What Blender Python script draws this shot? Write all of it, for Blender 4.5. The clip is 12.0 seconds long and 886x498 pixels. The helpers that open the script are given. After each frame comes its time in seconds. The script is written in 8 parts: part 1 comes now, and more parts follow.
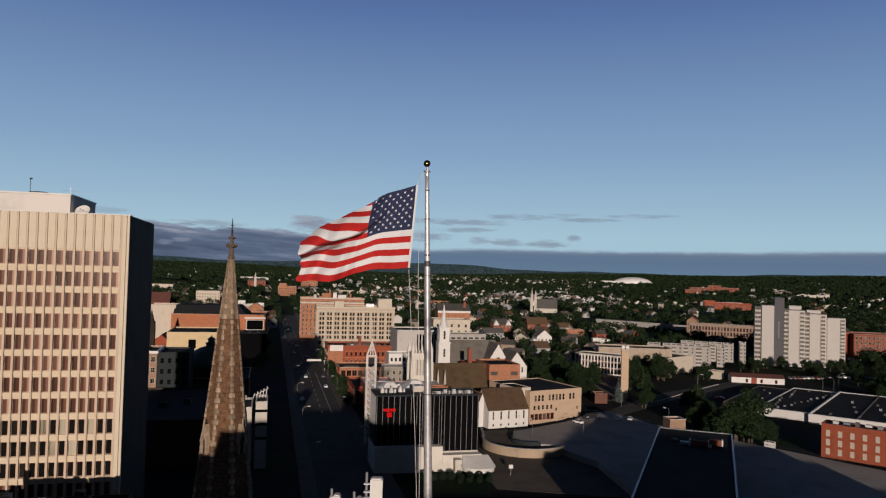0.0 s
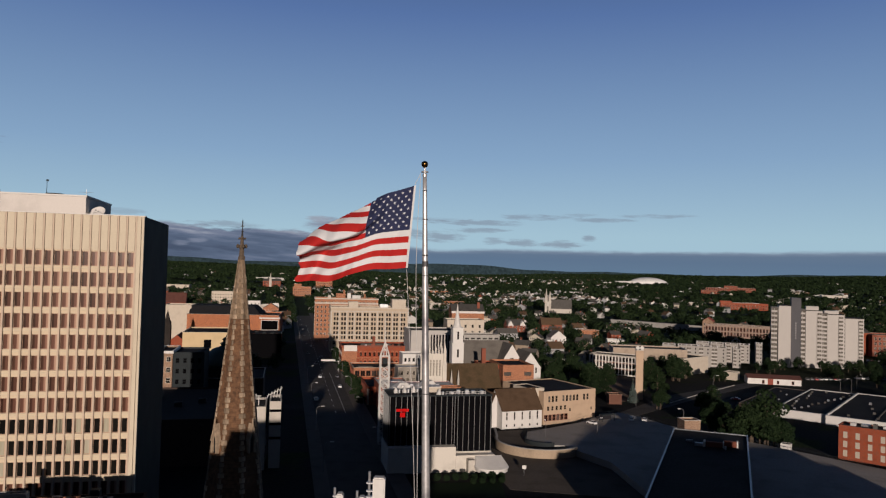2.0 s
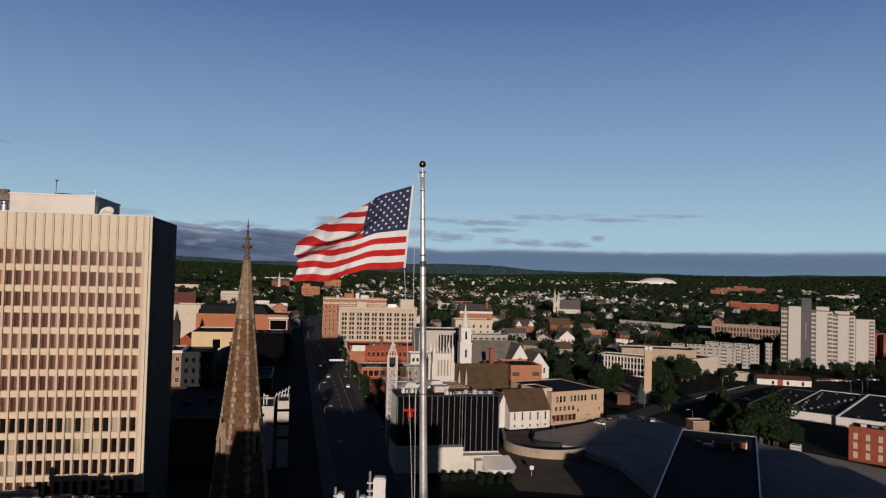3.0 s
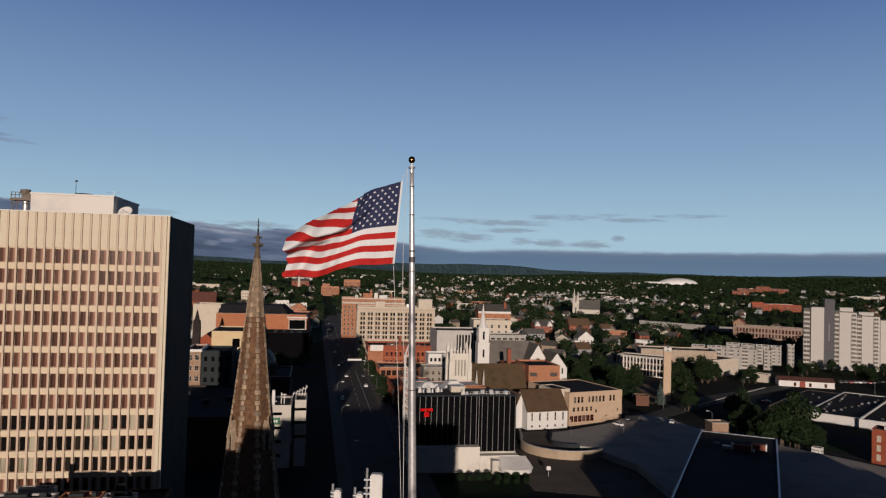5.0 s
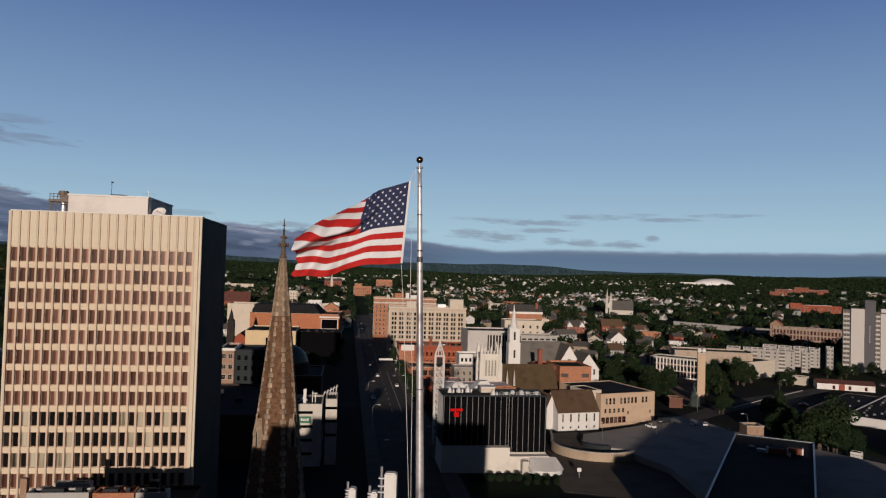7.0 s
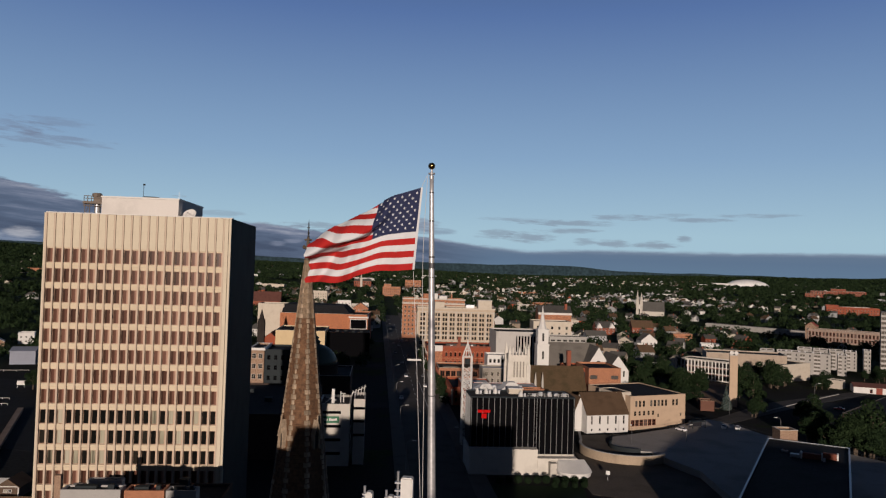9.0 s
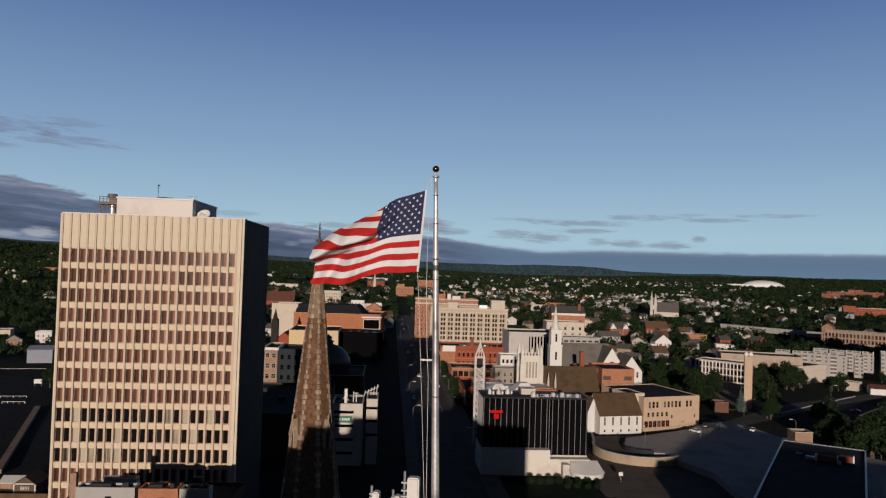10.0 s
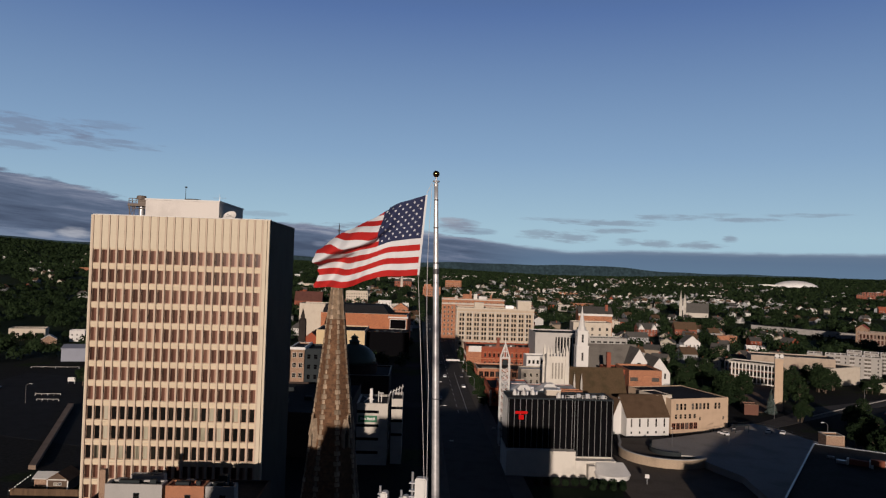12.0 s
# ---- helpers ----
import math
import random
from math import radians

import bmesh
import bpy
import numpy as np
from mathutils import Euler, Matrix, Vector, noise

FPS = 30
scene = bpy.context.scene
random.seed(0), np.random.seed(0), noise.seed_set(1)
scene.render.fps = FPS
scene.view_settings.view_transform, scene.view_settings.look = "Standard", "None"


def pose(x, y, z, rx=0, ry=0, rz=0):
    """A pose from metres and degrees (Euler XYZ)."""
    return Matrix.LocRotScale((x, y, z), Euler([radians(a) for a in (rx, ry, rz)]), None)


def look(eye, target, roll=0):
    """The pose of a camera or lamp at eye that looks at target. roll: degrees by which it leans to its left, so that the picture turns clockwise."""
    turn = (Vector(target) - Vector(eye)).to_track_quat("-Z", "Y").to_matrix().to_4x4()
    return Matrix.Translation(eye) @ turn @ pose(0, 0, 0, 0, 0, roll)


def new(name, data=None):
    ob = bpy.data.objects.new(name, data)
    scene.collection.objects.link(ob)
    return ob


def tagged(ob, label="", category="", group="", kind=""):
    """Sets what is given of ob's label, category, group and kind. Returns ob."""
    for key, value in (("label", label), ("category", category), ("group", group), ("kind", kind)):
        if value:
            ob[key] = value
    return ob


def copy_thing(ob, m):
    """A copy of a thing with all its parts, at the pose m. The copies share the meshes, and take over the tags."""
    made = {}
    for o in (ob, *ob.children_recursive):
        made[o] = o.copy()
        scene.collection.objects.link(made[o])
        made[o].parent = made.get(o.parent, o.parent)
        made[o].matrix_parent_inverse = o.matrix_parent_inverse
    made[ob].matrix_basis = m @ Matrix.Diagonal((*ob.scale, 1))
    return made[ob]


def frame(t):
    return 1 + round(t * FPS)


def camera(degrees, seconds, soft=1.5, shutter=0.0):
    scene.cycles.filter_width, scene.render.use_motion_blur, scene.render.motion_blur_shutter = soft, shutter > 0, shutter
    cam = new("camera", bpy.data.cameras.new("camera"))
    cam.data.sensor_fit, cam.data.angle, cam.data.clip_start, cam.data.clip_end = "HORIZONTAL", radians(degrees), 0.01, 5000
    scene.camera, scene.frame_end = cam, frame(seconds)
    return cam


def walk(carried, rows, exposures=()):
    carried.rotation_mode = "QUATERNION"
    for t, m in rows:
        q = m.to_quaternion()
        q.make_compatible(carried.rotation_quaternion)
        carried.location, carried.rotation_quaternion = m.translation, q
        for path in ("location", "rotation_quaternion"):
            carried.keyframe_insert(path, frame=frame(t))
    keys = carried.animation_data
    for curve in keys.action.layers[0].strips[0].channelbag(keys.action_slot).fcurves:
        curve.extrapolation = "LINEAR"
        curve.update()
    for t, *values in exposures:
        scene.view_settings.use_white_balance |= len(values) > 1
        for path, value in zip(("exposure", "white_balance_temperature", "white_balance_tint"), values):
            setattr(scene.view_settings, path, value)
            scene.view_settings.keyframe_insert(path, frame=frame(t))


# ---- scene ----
# camera: a drone beside a rooftop flagpole, sliding right and turning left
cam = camera(62.0, 12.0, soft=1.25)
PATH = [
    (0, (-0.452, 3.802, 60.891), (4.72, 203.65, 66.66), 1.55),
    (0.5, (-0.349, 3.810, 60.895), (3.91, 203.68, 66.63), 1.54),
    (1, (-0.223, 3.767, 60.900), (3.09, 203.66, 66.67), 1.47),
    (1.5, (-0.086, 3.749, 60.897), (2.19, 203.65, 66.70), 1.49),
    (2, (0.017, 3.697, 60.896), (1.28, 203.61, 66.67), 1.51),
    (2.5, (0.160, 3.712, 60.895), (0.27, 203.63, 66.69), 1.53),
    (3, (0.322, 3.707, 60.902), (-0.74, 203.62, 66.63), 1.54),
    (5, (1.174, 3.797, 60.803), (-5.14, 203.62, 66.43), 1.60),
    (5.5, (1.353, 3.900, 60.803), (-6.73, 203.66, 66.38), 1.61),
    (6, (1.528, 3.881, 60.798), (-8.99, 203.53, 66.29), 1.64),
    (6.5, (1.688, 3.808, 60.797), (-11.17, 203.32, 66.21), 1.61),
    (7, (1.863, 3.778, 60.809), (-13.13, 203.14, 66.23), 1.66),
    (9, (2.337, 3.877, 60.991), (-20.53, 202.49, 66.29), 1.74),
    (9.5, (2.479, 3.764, 61.025), (-22.46, 202.13, 66.26), 1.77),
    (10, (2.622, 3.720, 61.056), (-23.85, 201.89, 66.28), 1.82),
    (10.5, (2.762, 3.691, 61.119), (-25.07, 201.68, 66.32), 1.82),
    (11, (2.940, 3.668, 61.154), (-26.71, 201.39, 66.30), 1.83),
    (11.5, (3.164, 3.645, 61.174), (-28.52, 201.06, 66.22), 1.82),
    (12, (3.424, 3.574, 61.182), (-30.34, 200.64, 66.21), 1.83),
]
walk(cam, [(t, look(eye, target, roll)) for t, eye, target, roll in PATH])

# ---- light: low sun behind the camera, clear sky with a cloud bank on the horizon ----
SUN_ELEVATION, SUN_SIDE = 8.6, 2.6  # degrees above the horizon, degrees east of straight behind
SUN_DIR = Vector((math.sin(radians(SUN_SIDE)) * math.cos(radians(SUN_ELEVATION)),
                  -math.cos(radians(SUN_SIDE)) * math.cos(radians(SUN_ELEVATION)),
                  math.sin(radians(SUN_ELEVATION))))
sun = new("sun", bpy.data.lights.new("sun", "SUN"))
sun.data.energy, sun.data.angle, sun.data.color = 4.65, radians(0.5), (1.0, 0.832, 0.712)
sun.matrix_world = look(SUN_DIR * 100, (0, 0, 0))
scene.view_settings.exposure = 0.0

world = bpy.data.worlds.new("world")
scene.world = world
world.use_nodes = True


class Graph:
    """Short-hand for wiring a node tree."""

    def __init__(self, tree):
        self.tree = tree
        tree.nodes.clear()

    def node(self, kind, inputs=None):
        n = self.tree.nodes.new(kind)
        for key, value in (inputs or {}).items():
            self.plug(n.inputs[key], value)
        return n

    def plug(self, socket, value):
        if isinstance(value, bpy.types.NodeSocket):
            self.tree.links.new(value, socket)
        else:
            socket.default_value = value

    def math(self, op, a, b=0.0, c=0.0, clamp=False):
        n = self.node("ShaderNodeMath", {0: a, 1: b, 2: c})
        n.operation, n.use_clamp = op, clamp
        return n.outputs[0]

    def mix(self, f, a, b, blend="MIX"):
        n = self.tree.nodes.new("ShaderNodeMix")
        n.data_type, n.blend_type = "RGBA", blend
        for i, value in ((0, f), (6, a), (7, b)):
            self.plug(n.inputs[i], value)
        return n.outputs[2]

    def ramp(self, f, stops):
        n = self.node("ShaderNodeValToRGB", {0: f})
        els = n.color_ramp.elements
        while len(els) < len(stops):
            els.new(0.5)
        for e, (p, c) in zip(els, stops):
            e.position = p
            e.color = c if len(c) == 4 else (*c, 1)
        return n.outputs[0]

    def noise(self, vec, scale, detail=4.0, rough=0.55):
        n = self.node("ShaderNodeTexNoise", {"Vector": vec, "Scale": scale, "Detail": detail, "Roughness": rough})
        return n.outputs[0]

    def smooth(self, v, lo, hi):
        n = self.node("ShaderNodeMapRange", {0: v, 1: lo, 2: hi, 3: 0.0, 4: 1.0})
        n.interpolation_type = "SMOOTHSTEP"
        return n.outputs[0]


def build_world():
    g = Graph(world.node_tree)
    sky = g.node("ShaderNodeTexSky")
    sky.sky_type, sky.sun_disc = "NISHITA", False
    sky.sun_elevation, sky.sun_rotation = radians(SUN_ELEVATION), radians(180 - SUN_SIDE)
    sky.altitude, sky.air_density, sky.dust_density, sky.ozone_density = 200.0, 1.0, 0.1, 2.0
    way = g.node("ShaderNodeTexCoord").outputs["Generated"]
    xyz = g.node("ShaderNodeSeparateXYZ", {0: way})
    x, y, z = xyz.outputs
    # one blue cast, pale at the horizon; above the view it drops steeply to cut fill light
    glow = g.node("ShaderNodeRGBToBW", {0: sky.outputs[0]}).outputs[0]
    glow = g.math("MULTIPLY", g.math("POWER", g.math("DIVIDE", glow, 3.9), 0.12), 3.9)  # evens out the sky's brightness, so the sun side gives less fill
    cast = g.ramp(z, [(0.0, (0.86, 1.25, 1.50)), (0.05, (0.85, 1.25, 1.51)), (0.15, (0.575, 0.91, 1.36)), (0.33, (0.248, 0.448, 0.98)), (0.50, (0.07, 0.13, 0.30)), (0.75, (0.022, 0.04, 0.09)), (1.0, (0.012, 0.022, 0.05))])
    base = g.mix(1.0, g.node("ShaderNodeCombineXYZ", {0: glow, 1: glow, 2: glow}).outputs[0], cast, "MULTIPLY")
    side = g.math("ARCTAN2", x, y)
    round_way = g.math("MULTIPLY_ADD", side, 0.5 / math.pi, 0.5)

    def profile(stops):
        """A height given by bearing, in radians from the view's middle."""
        return g.math("DIVIDE", g.ramp(round_way, [(0.5 + a * 0.5 / math.pi, (h * 2.5,) * 3) for a, h in stops]), 2.5)

    flat = g.node("ShaderNodeCombineXYZ", {0: x, 1: y, 2: g.math("MULTIPLY", z, 6.0)}).outputs[0]
    long = g.node("ShaderNodeCombineXYZ", {0: x, 1: y, 2: g.math("MULTIPLY_ADD", z, 13.0, g.math("MULTIPLY", side, 1.1))}).outputs[0]
    lumps, fine = g.noise(flat, 9.0, 6.0, 0.6), g.noise(flat, 34.0, 6.0, 0.62)
    streaks, threads = g.noise(long, 6.0, 6.0, 0.62), g.noise(long, 17.0, 6.0, 0.66)

    def patch(az, h, wide, tall, ragged=0.9):
        """One cloud: an ellipse of sky with a torn edge."""
        da = g.math("POWER", g.math("ABSOLUTE", g.math("DIVIDE", g.math("SUBTRACT", side, az), wide)), 2.0)
        dh = g.math("POWER", g.math("ABSOLUTE", g.math("DIVIDE", g.math("SUBTRACT", z, h), tall)), 2.0)
        body = g.math("SUBTRACT", 1.0, g.math("ADD", da, dh))
        torn = g.math("MULTIPLY_ADD", g.math("SUBTRACT", fine, 0.5), 3.0 * ragged, g.math("MULTIPLY", g.math("SUBTRACT", threads, 0.5), 2.2 * ragged))
        return g.smooth(g.math("ADD", body, torn), 0.0, 1.1)

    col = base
    # thin grey streaks over the bank
    for az, h, wide, tall, dense in ((0.05, 0.0655, 0.075, 0.0045, 0.62), (-0.01, 0.069, 0.06, 0.003, 0.45), (0.14, 0.0745, 0.06, 0.005, 0.6), (0.19, 0.078, 0.03, 0.003, 0.4),
                                     (0.214, 0.0715, 0.05, 0.0038, 0.6), (0.29, 0.0775, 0.055, 0.0034, 0.5), (0.055, 0.0555, 0.045, 0.0045, 0.62), (0.075, 0.0415, 0.020, 0.0055, 0.55),
                                     (0.112, 0.0400, 0.026, 0.0065, 0.65), (0.165, 0.0385, 0.032, 0.0062, 0.7), (0.20, 0.0468, 0.012, 0.0055, 0.65), (0.003, 0.0455, 0.040, 0.009, 0.65),
                                     (-0.045, 0.0490, 0.035, 0.007, 0.55), (-0.281, 0.0530, 0.05, 0.005, 0.55), (-0.345, 0.0495, 0.03, 0.005, 0.45), (-0.41, 0.063, 0.05, 0.005, 0.35)):
        col = g.mix(g.math("MULTIPLY", patch(az, h, wide, tall), dense), col, (2.05, 2.42, 3.15, 1))
    for az, h, wide, tall, dense in ((-0.70, 0.150, 0.10, 0.014, 0.5), (-0.61, 0.139, 0.08, 0.008, 0.45), (-0.60, 0.160, 0.05, 0.006, 0.32), (-0.72, 0.128, 0.07, 0.007, 0.4)):
        col = g.mix(g.math("MULTIPLY", patch(az, h, wide, tall, 1.1), dense), col, (1.55, 1.75, 2.55, 1))
    # the bank: a flat blue shelf ahead, layered and rising left; behind, unseen, raised to cut fill light
    top = profile(((-3.14, 0.50), (-2.0, 0.42), (-1.2, 0.23), (-0.85, 0.116), (-0.714, 0.099), (-0.655, 0.089), (-0.56, 0.071), (-0.47, 0.060), (-0.40, 0.053), (-0.30, 0.049), (-0.20, 0.048), (-0.15, 0.045),
                   (-0.08, 0.034), (0.0, 0.0270), (0.10, 0.0300), (0.35, 0.0318), (0.60, 0.036), (1.2, 0.15), (2.0, 0.40), (3.14, 0.50)))
    layered = g.smooth(side, -0.02, -0.16)
    wave = g.math("MULTIPLY", g.math("SUBTRACT", lumps, 0.5), g.math("MULTIPLY_ADD", layered, 0.016, 0.007))
    wave = g.math("MULTIPLY_ADD", g.math("SUBTRACT", fine, 0.5), g.math("MULTIPLY_ADD", layered, 0.010, 0.004), wave)
    edge = g.math("SUBTRACT", g.math("ADD", top, wave), z)
    shelf = g.ramp(g.math("MULTIPLY", z, 25.0), [(0.0, (1.18, 1.88, 2.80)), (0.45, (1.10, 1.70, 2.62)), (0.85, (1.28, 1.80, 2.60))])
    shelf = g.mix(g.math("MULTIPLY", g.smooth(edge, 0.0065, 0.0), 0.75), shelf, (2.3, 2.85, 3.75, 1))
    veil = g.math("MULTIPLY_ADD", streaks, 0.85, g.math("MULTIPLY_ADD", threads, 0.40, g.math("MULTIPLY_ADD", lumps, 0.45, -0.20)))
    depth = g.math("DIVIDE", edge, g.math("ADD", top, 0.001))  # 0 at the bank's top, 1 at the horizon
    veil = g.math("ADD", veil, g.math("MULTIPLY", g.smooth(depth, 0.38, 0.0), 0.22))
    veil = g.math("ADD", veil, g.math("MULTIPLY", g.math("MULTIPLY", g.smooth(depth, 0.55, 0.68), g.smooth(depth, 0.85, 0.72)), 0.10))
    layers = g.ramp(veil, [(0.50, (0.62, 0.84, 1.36)), (0.72, (0.98, 1.32, 2.05)), (0.86, (1.60, 1.92, 2.75)), (1.02, (2.95, 3.2, 3.95))])
    cloud = g.mix(layered, shelf, layers)
    rear_dim = g.smooth(g.math("ABSOLUTE", side), 0.80, 1.35)  # unseen sky to the sides and back, darkened to cut the fill light
    cloud = g.mix(g.math("MULTIPLY", rear_dim, 0.9), cloud, (0.30, 0.36, 0.50, 1))
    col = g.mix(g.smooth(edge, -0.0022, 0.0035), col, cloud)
    # a paler gap low on the left, white puffs, and a cumulus over the street
    col = g.mix(g.math("MULTIPLY", patch(-0.70, 0.022, 0.11, 0.010, 0.5), 0.6), col, (2.0, 2.6, 3.7, 1))
    for az, h, wide, tall, dense, tone in ((-0.635, 0.0275, 0.022, 0.008, 0.8, (4.1, 4.2, 4.7, 1)), (-0.668, 0.024, 0.02, 0.005, 0.6, (3.4, 3.6, 4.3, 1)), (-0.336, 0.0268, 0.014, 0.0042, 0.6, (2.3, 2.6, 3.5, 1)), (-0.315, 0.0308, 0.016, 0.0045, 0.65, (2.4, 2.7, 3.6, 1)),
                                           (-0.150, 0.0570, 0.036, 0.0125, 0.85, (2.15, 2.30, 3.05, 1)), (-0.160, 0.0635, 0.020, 0.006, 0.6, (3.1, 3.1, 3.7, 1)), (-0.125, 0.0500, 0.03, 0.006, 0.5, (1.5, 1.75, 2.6, 1))):
        col = g.mix(g.math("MULTIPLY", patch(az, h, wide, tall, 0.55), dense), col, tone)
    back = g.node("ShaderNodeBackground", {0: col, 1: 0.103})
    g.node("ShaderNodeOutputWorld", {0: back.outputs[0]})


build_world()

# ---- materials ----
MATS = {}


def mat(name, color, rough=0.8, var=0.12, grain=6.0, stain=0.15, bump=0.15, metal=0.0, spec=0.35, per=0.0, tint=None):
    """A surface with grain, broad stains and fine relief; per: how far pieces differ from one another; tint: the stains' colour."""
    if name in MATS:
        return MATS[name]
    m = bpy.data.materials.new(name)
    m.use_nodes = True
    g = Graph(m.node_tree)
    co = g.node("ShaderNodeTexCoord").outputs["Object"]
    fine, broad = g.noise(co, grain, 5.0), g.noise(co, grain * 0.06, 4.0)
    dark = tuple(c * (1 - var) for c in color)
    lite = tuple(min(1, c * (1 + var)) for c in color)
    col = g.ramp(fine, [(0.3, dark), (0.7, lite)])
    worn = tint or tuple(c * 0.62 for c in color)
    col = g.mix(g.math("MULTIPLY", g.smooth(broad, 0.45, 0.75), stain * 2.2, clamp=True), col, (*worn, 1))
    if per:
        rnd = g.node("ShaderNodeObjectInfo").outputs["Random"]
        col = g.mix(1.0, col, g.ramp(rnd, [(0, (1 - per,) * 3), (1, (1 + per * 0.4,) * 3)]), "MULTIPLY")
    b = g.node("ShaderNodeBsdfPrincipled", {"Base Color": col, "Roughness": g.math("MULTIPLY_ADD", broad, 0.15, rough - 0.07, clamp=True),
                                            "Metallic": metal, "Specular IOR Level": spec})
    if bump:
        bp = g.node("ShaderNodeBump", {"Height": fine, "Strength": bump, "Distance": 0.03})
        g.plug(b.inputs["Normal"], bp.outputs[0])
    g.node("ShaderNodeOutputMaterial", {0: b.outputs[0]})
    MATS[name] = m
    return m


def glass_mat(name, stops, rough=0.08, spec=0.6, fin_shade=0.0):
    """Window glass seen from outside: blinds and dark rooms behind a glossy pane, different window by window. The last
    argument darkens the left side, painting the fin's shade into the colour.
    """
    if name in MATS:
        return MATS[name]
    m = bpy.data.materials.new(name)
    m.use_nodes = True
    g = Graph(m.node_tree)
    rnd = g.node("ShaderNodeObjectInfo").outputs["Random"]
    co = g.node("ShaderNodeTexCoord").outputs["Object"]
    flat = g.node("ShaderNodeVectorMath", {0: co, 1: (2.6, 2.6, 0.10)})
    flat.operation = "MULTIPLY"
    shift = g.node("ShaderNodeVectorMath", {0: flat.outputs[0], 1: g.node("ShaderNodeCombineXYZ", {0: g.math("MULTIPLY", rnd, 60.0)}).outputs[0]}).outputs[0]
    v = g.math("MULTIPLY_ADD", g.math("SUBTRACT", g.noise(shift, 0.9, 3.0), 0.5), 0.3, rnd)
    # darker left, paler right: the fin's shade put into the pane colour
    if fin_shade:
        across = g.node("ShaderNodeSeparateXYZ", {0: co}).outputs[0]
        unshaded = g.smooth(across, g.math("MULTIPLY_ADD", rnd, 0.34, -0.34), g.math("MULTIPLY_ADD", rnd, 0.34, -0.16))
        v = g.math("MULTIPLY_ADD", unshaded, fin_shade, g.math("MULTIPLY_ADD", v, 0.75, -0.06), clamp=True)
    col = g.ramp(v, stops)
    b = g.node("ShaderNodeBsdfPrincipled", {"Base Color": col, "Roughness": rough, "Specular IOR Level": spec})
    g.node("ShaderNodeOutputMaterial", {0: b.outputs[0]})
    MATS[name] = m
    return m


def brick_mat(name, color, mortar=(0.1404, 0.0702, 0.0507), scale=1.0):
    """Brickwork at true brick size."""
    if name in MATS:
        return MATS[name]
    m = bpy.data.materials.new(name)
    m.use_nodes = True
    g = Graph(m.node_tree)
    co = g.node("ShaderNodeTexCoord").outputs["Object"]
    xyz = g.node("ShaderNodeSeparateXYZ", {0: co})
    along = g.math("ADD", xyz.outputs[0], xyz.outputs[1])
    vec = g.node("ShaderNodeCombineXYZ", {0: along, 1: xyz.outputs[2]}).outputs[0]
    t = g.node("ShaderNodeTexBrick", {"Vector": vec, "Color1": (*[c * 0.85 for c in color], 1), "Color2": (*[min(1, c * 1.18) for c in color], 1),
                                      "Mortar": (*mortar, 1), "Scale": 1.0 * scale, "Mortar Size": 0.008, "Brick Width": 0.21, "Row Height": 0.072})
    broad = g.noise(co, 0.35, 4.0)
    col = g.mix(g.math("MULTIPLY", g.smooth(broad, 0.45, 0.8), 0.5), t.outputs[0], (*[c * 0.55 for c in color], 1))
    b = g.node("ShaderNodeBsdfPrincipled", {"Base Color": col, "Roughness": 0.9, "Specular IOR Level": 0.12})
    g.node("ShaderNodeOutputMaterial", {0: b.outputs[0]})
    MATS[name] = m
    return m


def leaf_mat(name, low, high):
    if name in MATS:
        return MATS[name]
    m = bpy.data.materials.new(name)
    m.use_nodes = True
    g = Graph(m.node_tree)
    geo = g.node("ShaderNodeNewGeometry")
    rnd = geo.outputs["Random Per Island"]
    broad = g.noise(geo.outputs["Position"], 0.05, 3.0)
    f = g.math("MULTIPLY_ADD", rnd, 0.55, g.math("MULTIPLY", broad, 0.5))
    col = g.ramp(f, [(0.1, low), (0.9, high)])
    b = g.node("ShaderNodeBsdfPrincipled", {"Base Color": col, "Roughness": 0.8, "Specular IOR Level": 0.05})
    g.node("ShaderNodeOutputMaterial", {0: b.outputs[0]})
    MATS[name] = m
    return m


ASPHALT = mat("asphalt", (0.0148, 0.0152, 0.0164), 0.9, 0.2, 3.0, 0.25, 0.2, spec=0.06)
ROADTOP = mat("road_asphalt", (0.062, 0.058, 0.055), 0.85, 0.18, 3.0, 0.3, 0.2, spec=0.06)
CONCRETE = mat("concrete", (0.2808, 0.273, 0.2574), 0.85, 0.1, 4.0, 0.25, 0.2)
PAVING = mat("paving", (0.10, 0.091, 0.082), 0.9, 0.15, 4.0, 0.25, 0.2, spec=0.06)
DECKTOP = mat("deck_concrete", (0.27, 0.255, 0.24), 0.8, 0.1, 2.0, 0.25, 0.1, spec=0.06)
TARROOF = mat("tar_roof", (0.0172, 0.0179, 0.0203), 0.9, 0.3, 1.5, 0.3, 0.15, spec=0.06)
GRAVELROOF = mat("gravel_roof", (0.0468, 0.0452, 0.0437), 0.95, 0.3, 8.0, 0.25, 0.2, spec=0.06)
WHITEROOF = mat("white_roof", (0.429, 0.429, 0.4212), 0.8, 0.08, 2.0, 0.3, 0.1)
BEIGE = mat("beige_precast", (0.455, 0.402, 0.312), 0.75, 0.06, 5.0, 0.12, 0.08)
FINSTONE = mat("rosy_precast_fin", (0.405, 0.328, 0.258), 0.75, 0.07, 5.0, 0.16, 0.08)
BEIGE_DEEP = mat("beige_spandrel", (0.485, 0.405, 0.295), 0.8, 0.06, 5.0, 0.12, 0.08)
# for plain dark parts, and for walls whose shade is put into the colour
DARK_AND_SHADE = mat("dark_clad_and_shade", (0.022, 0.027, 0.030), 0.7, 0.15, 3.0, 0.2, 0.08, spec=0.06)
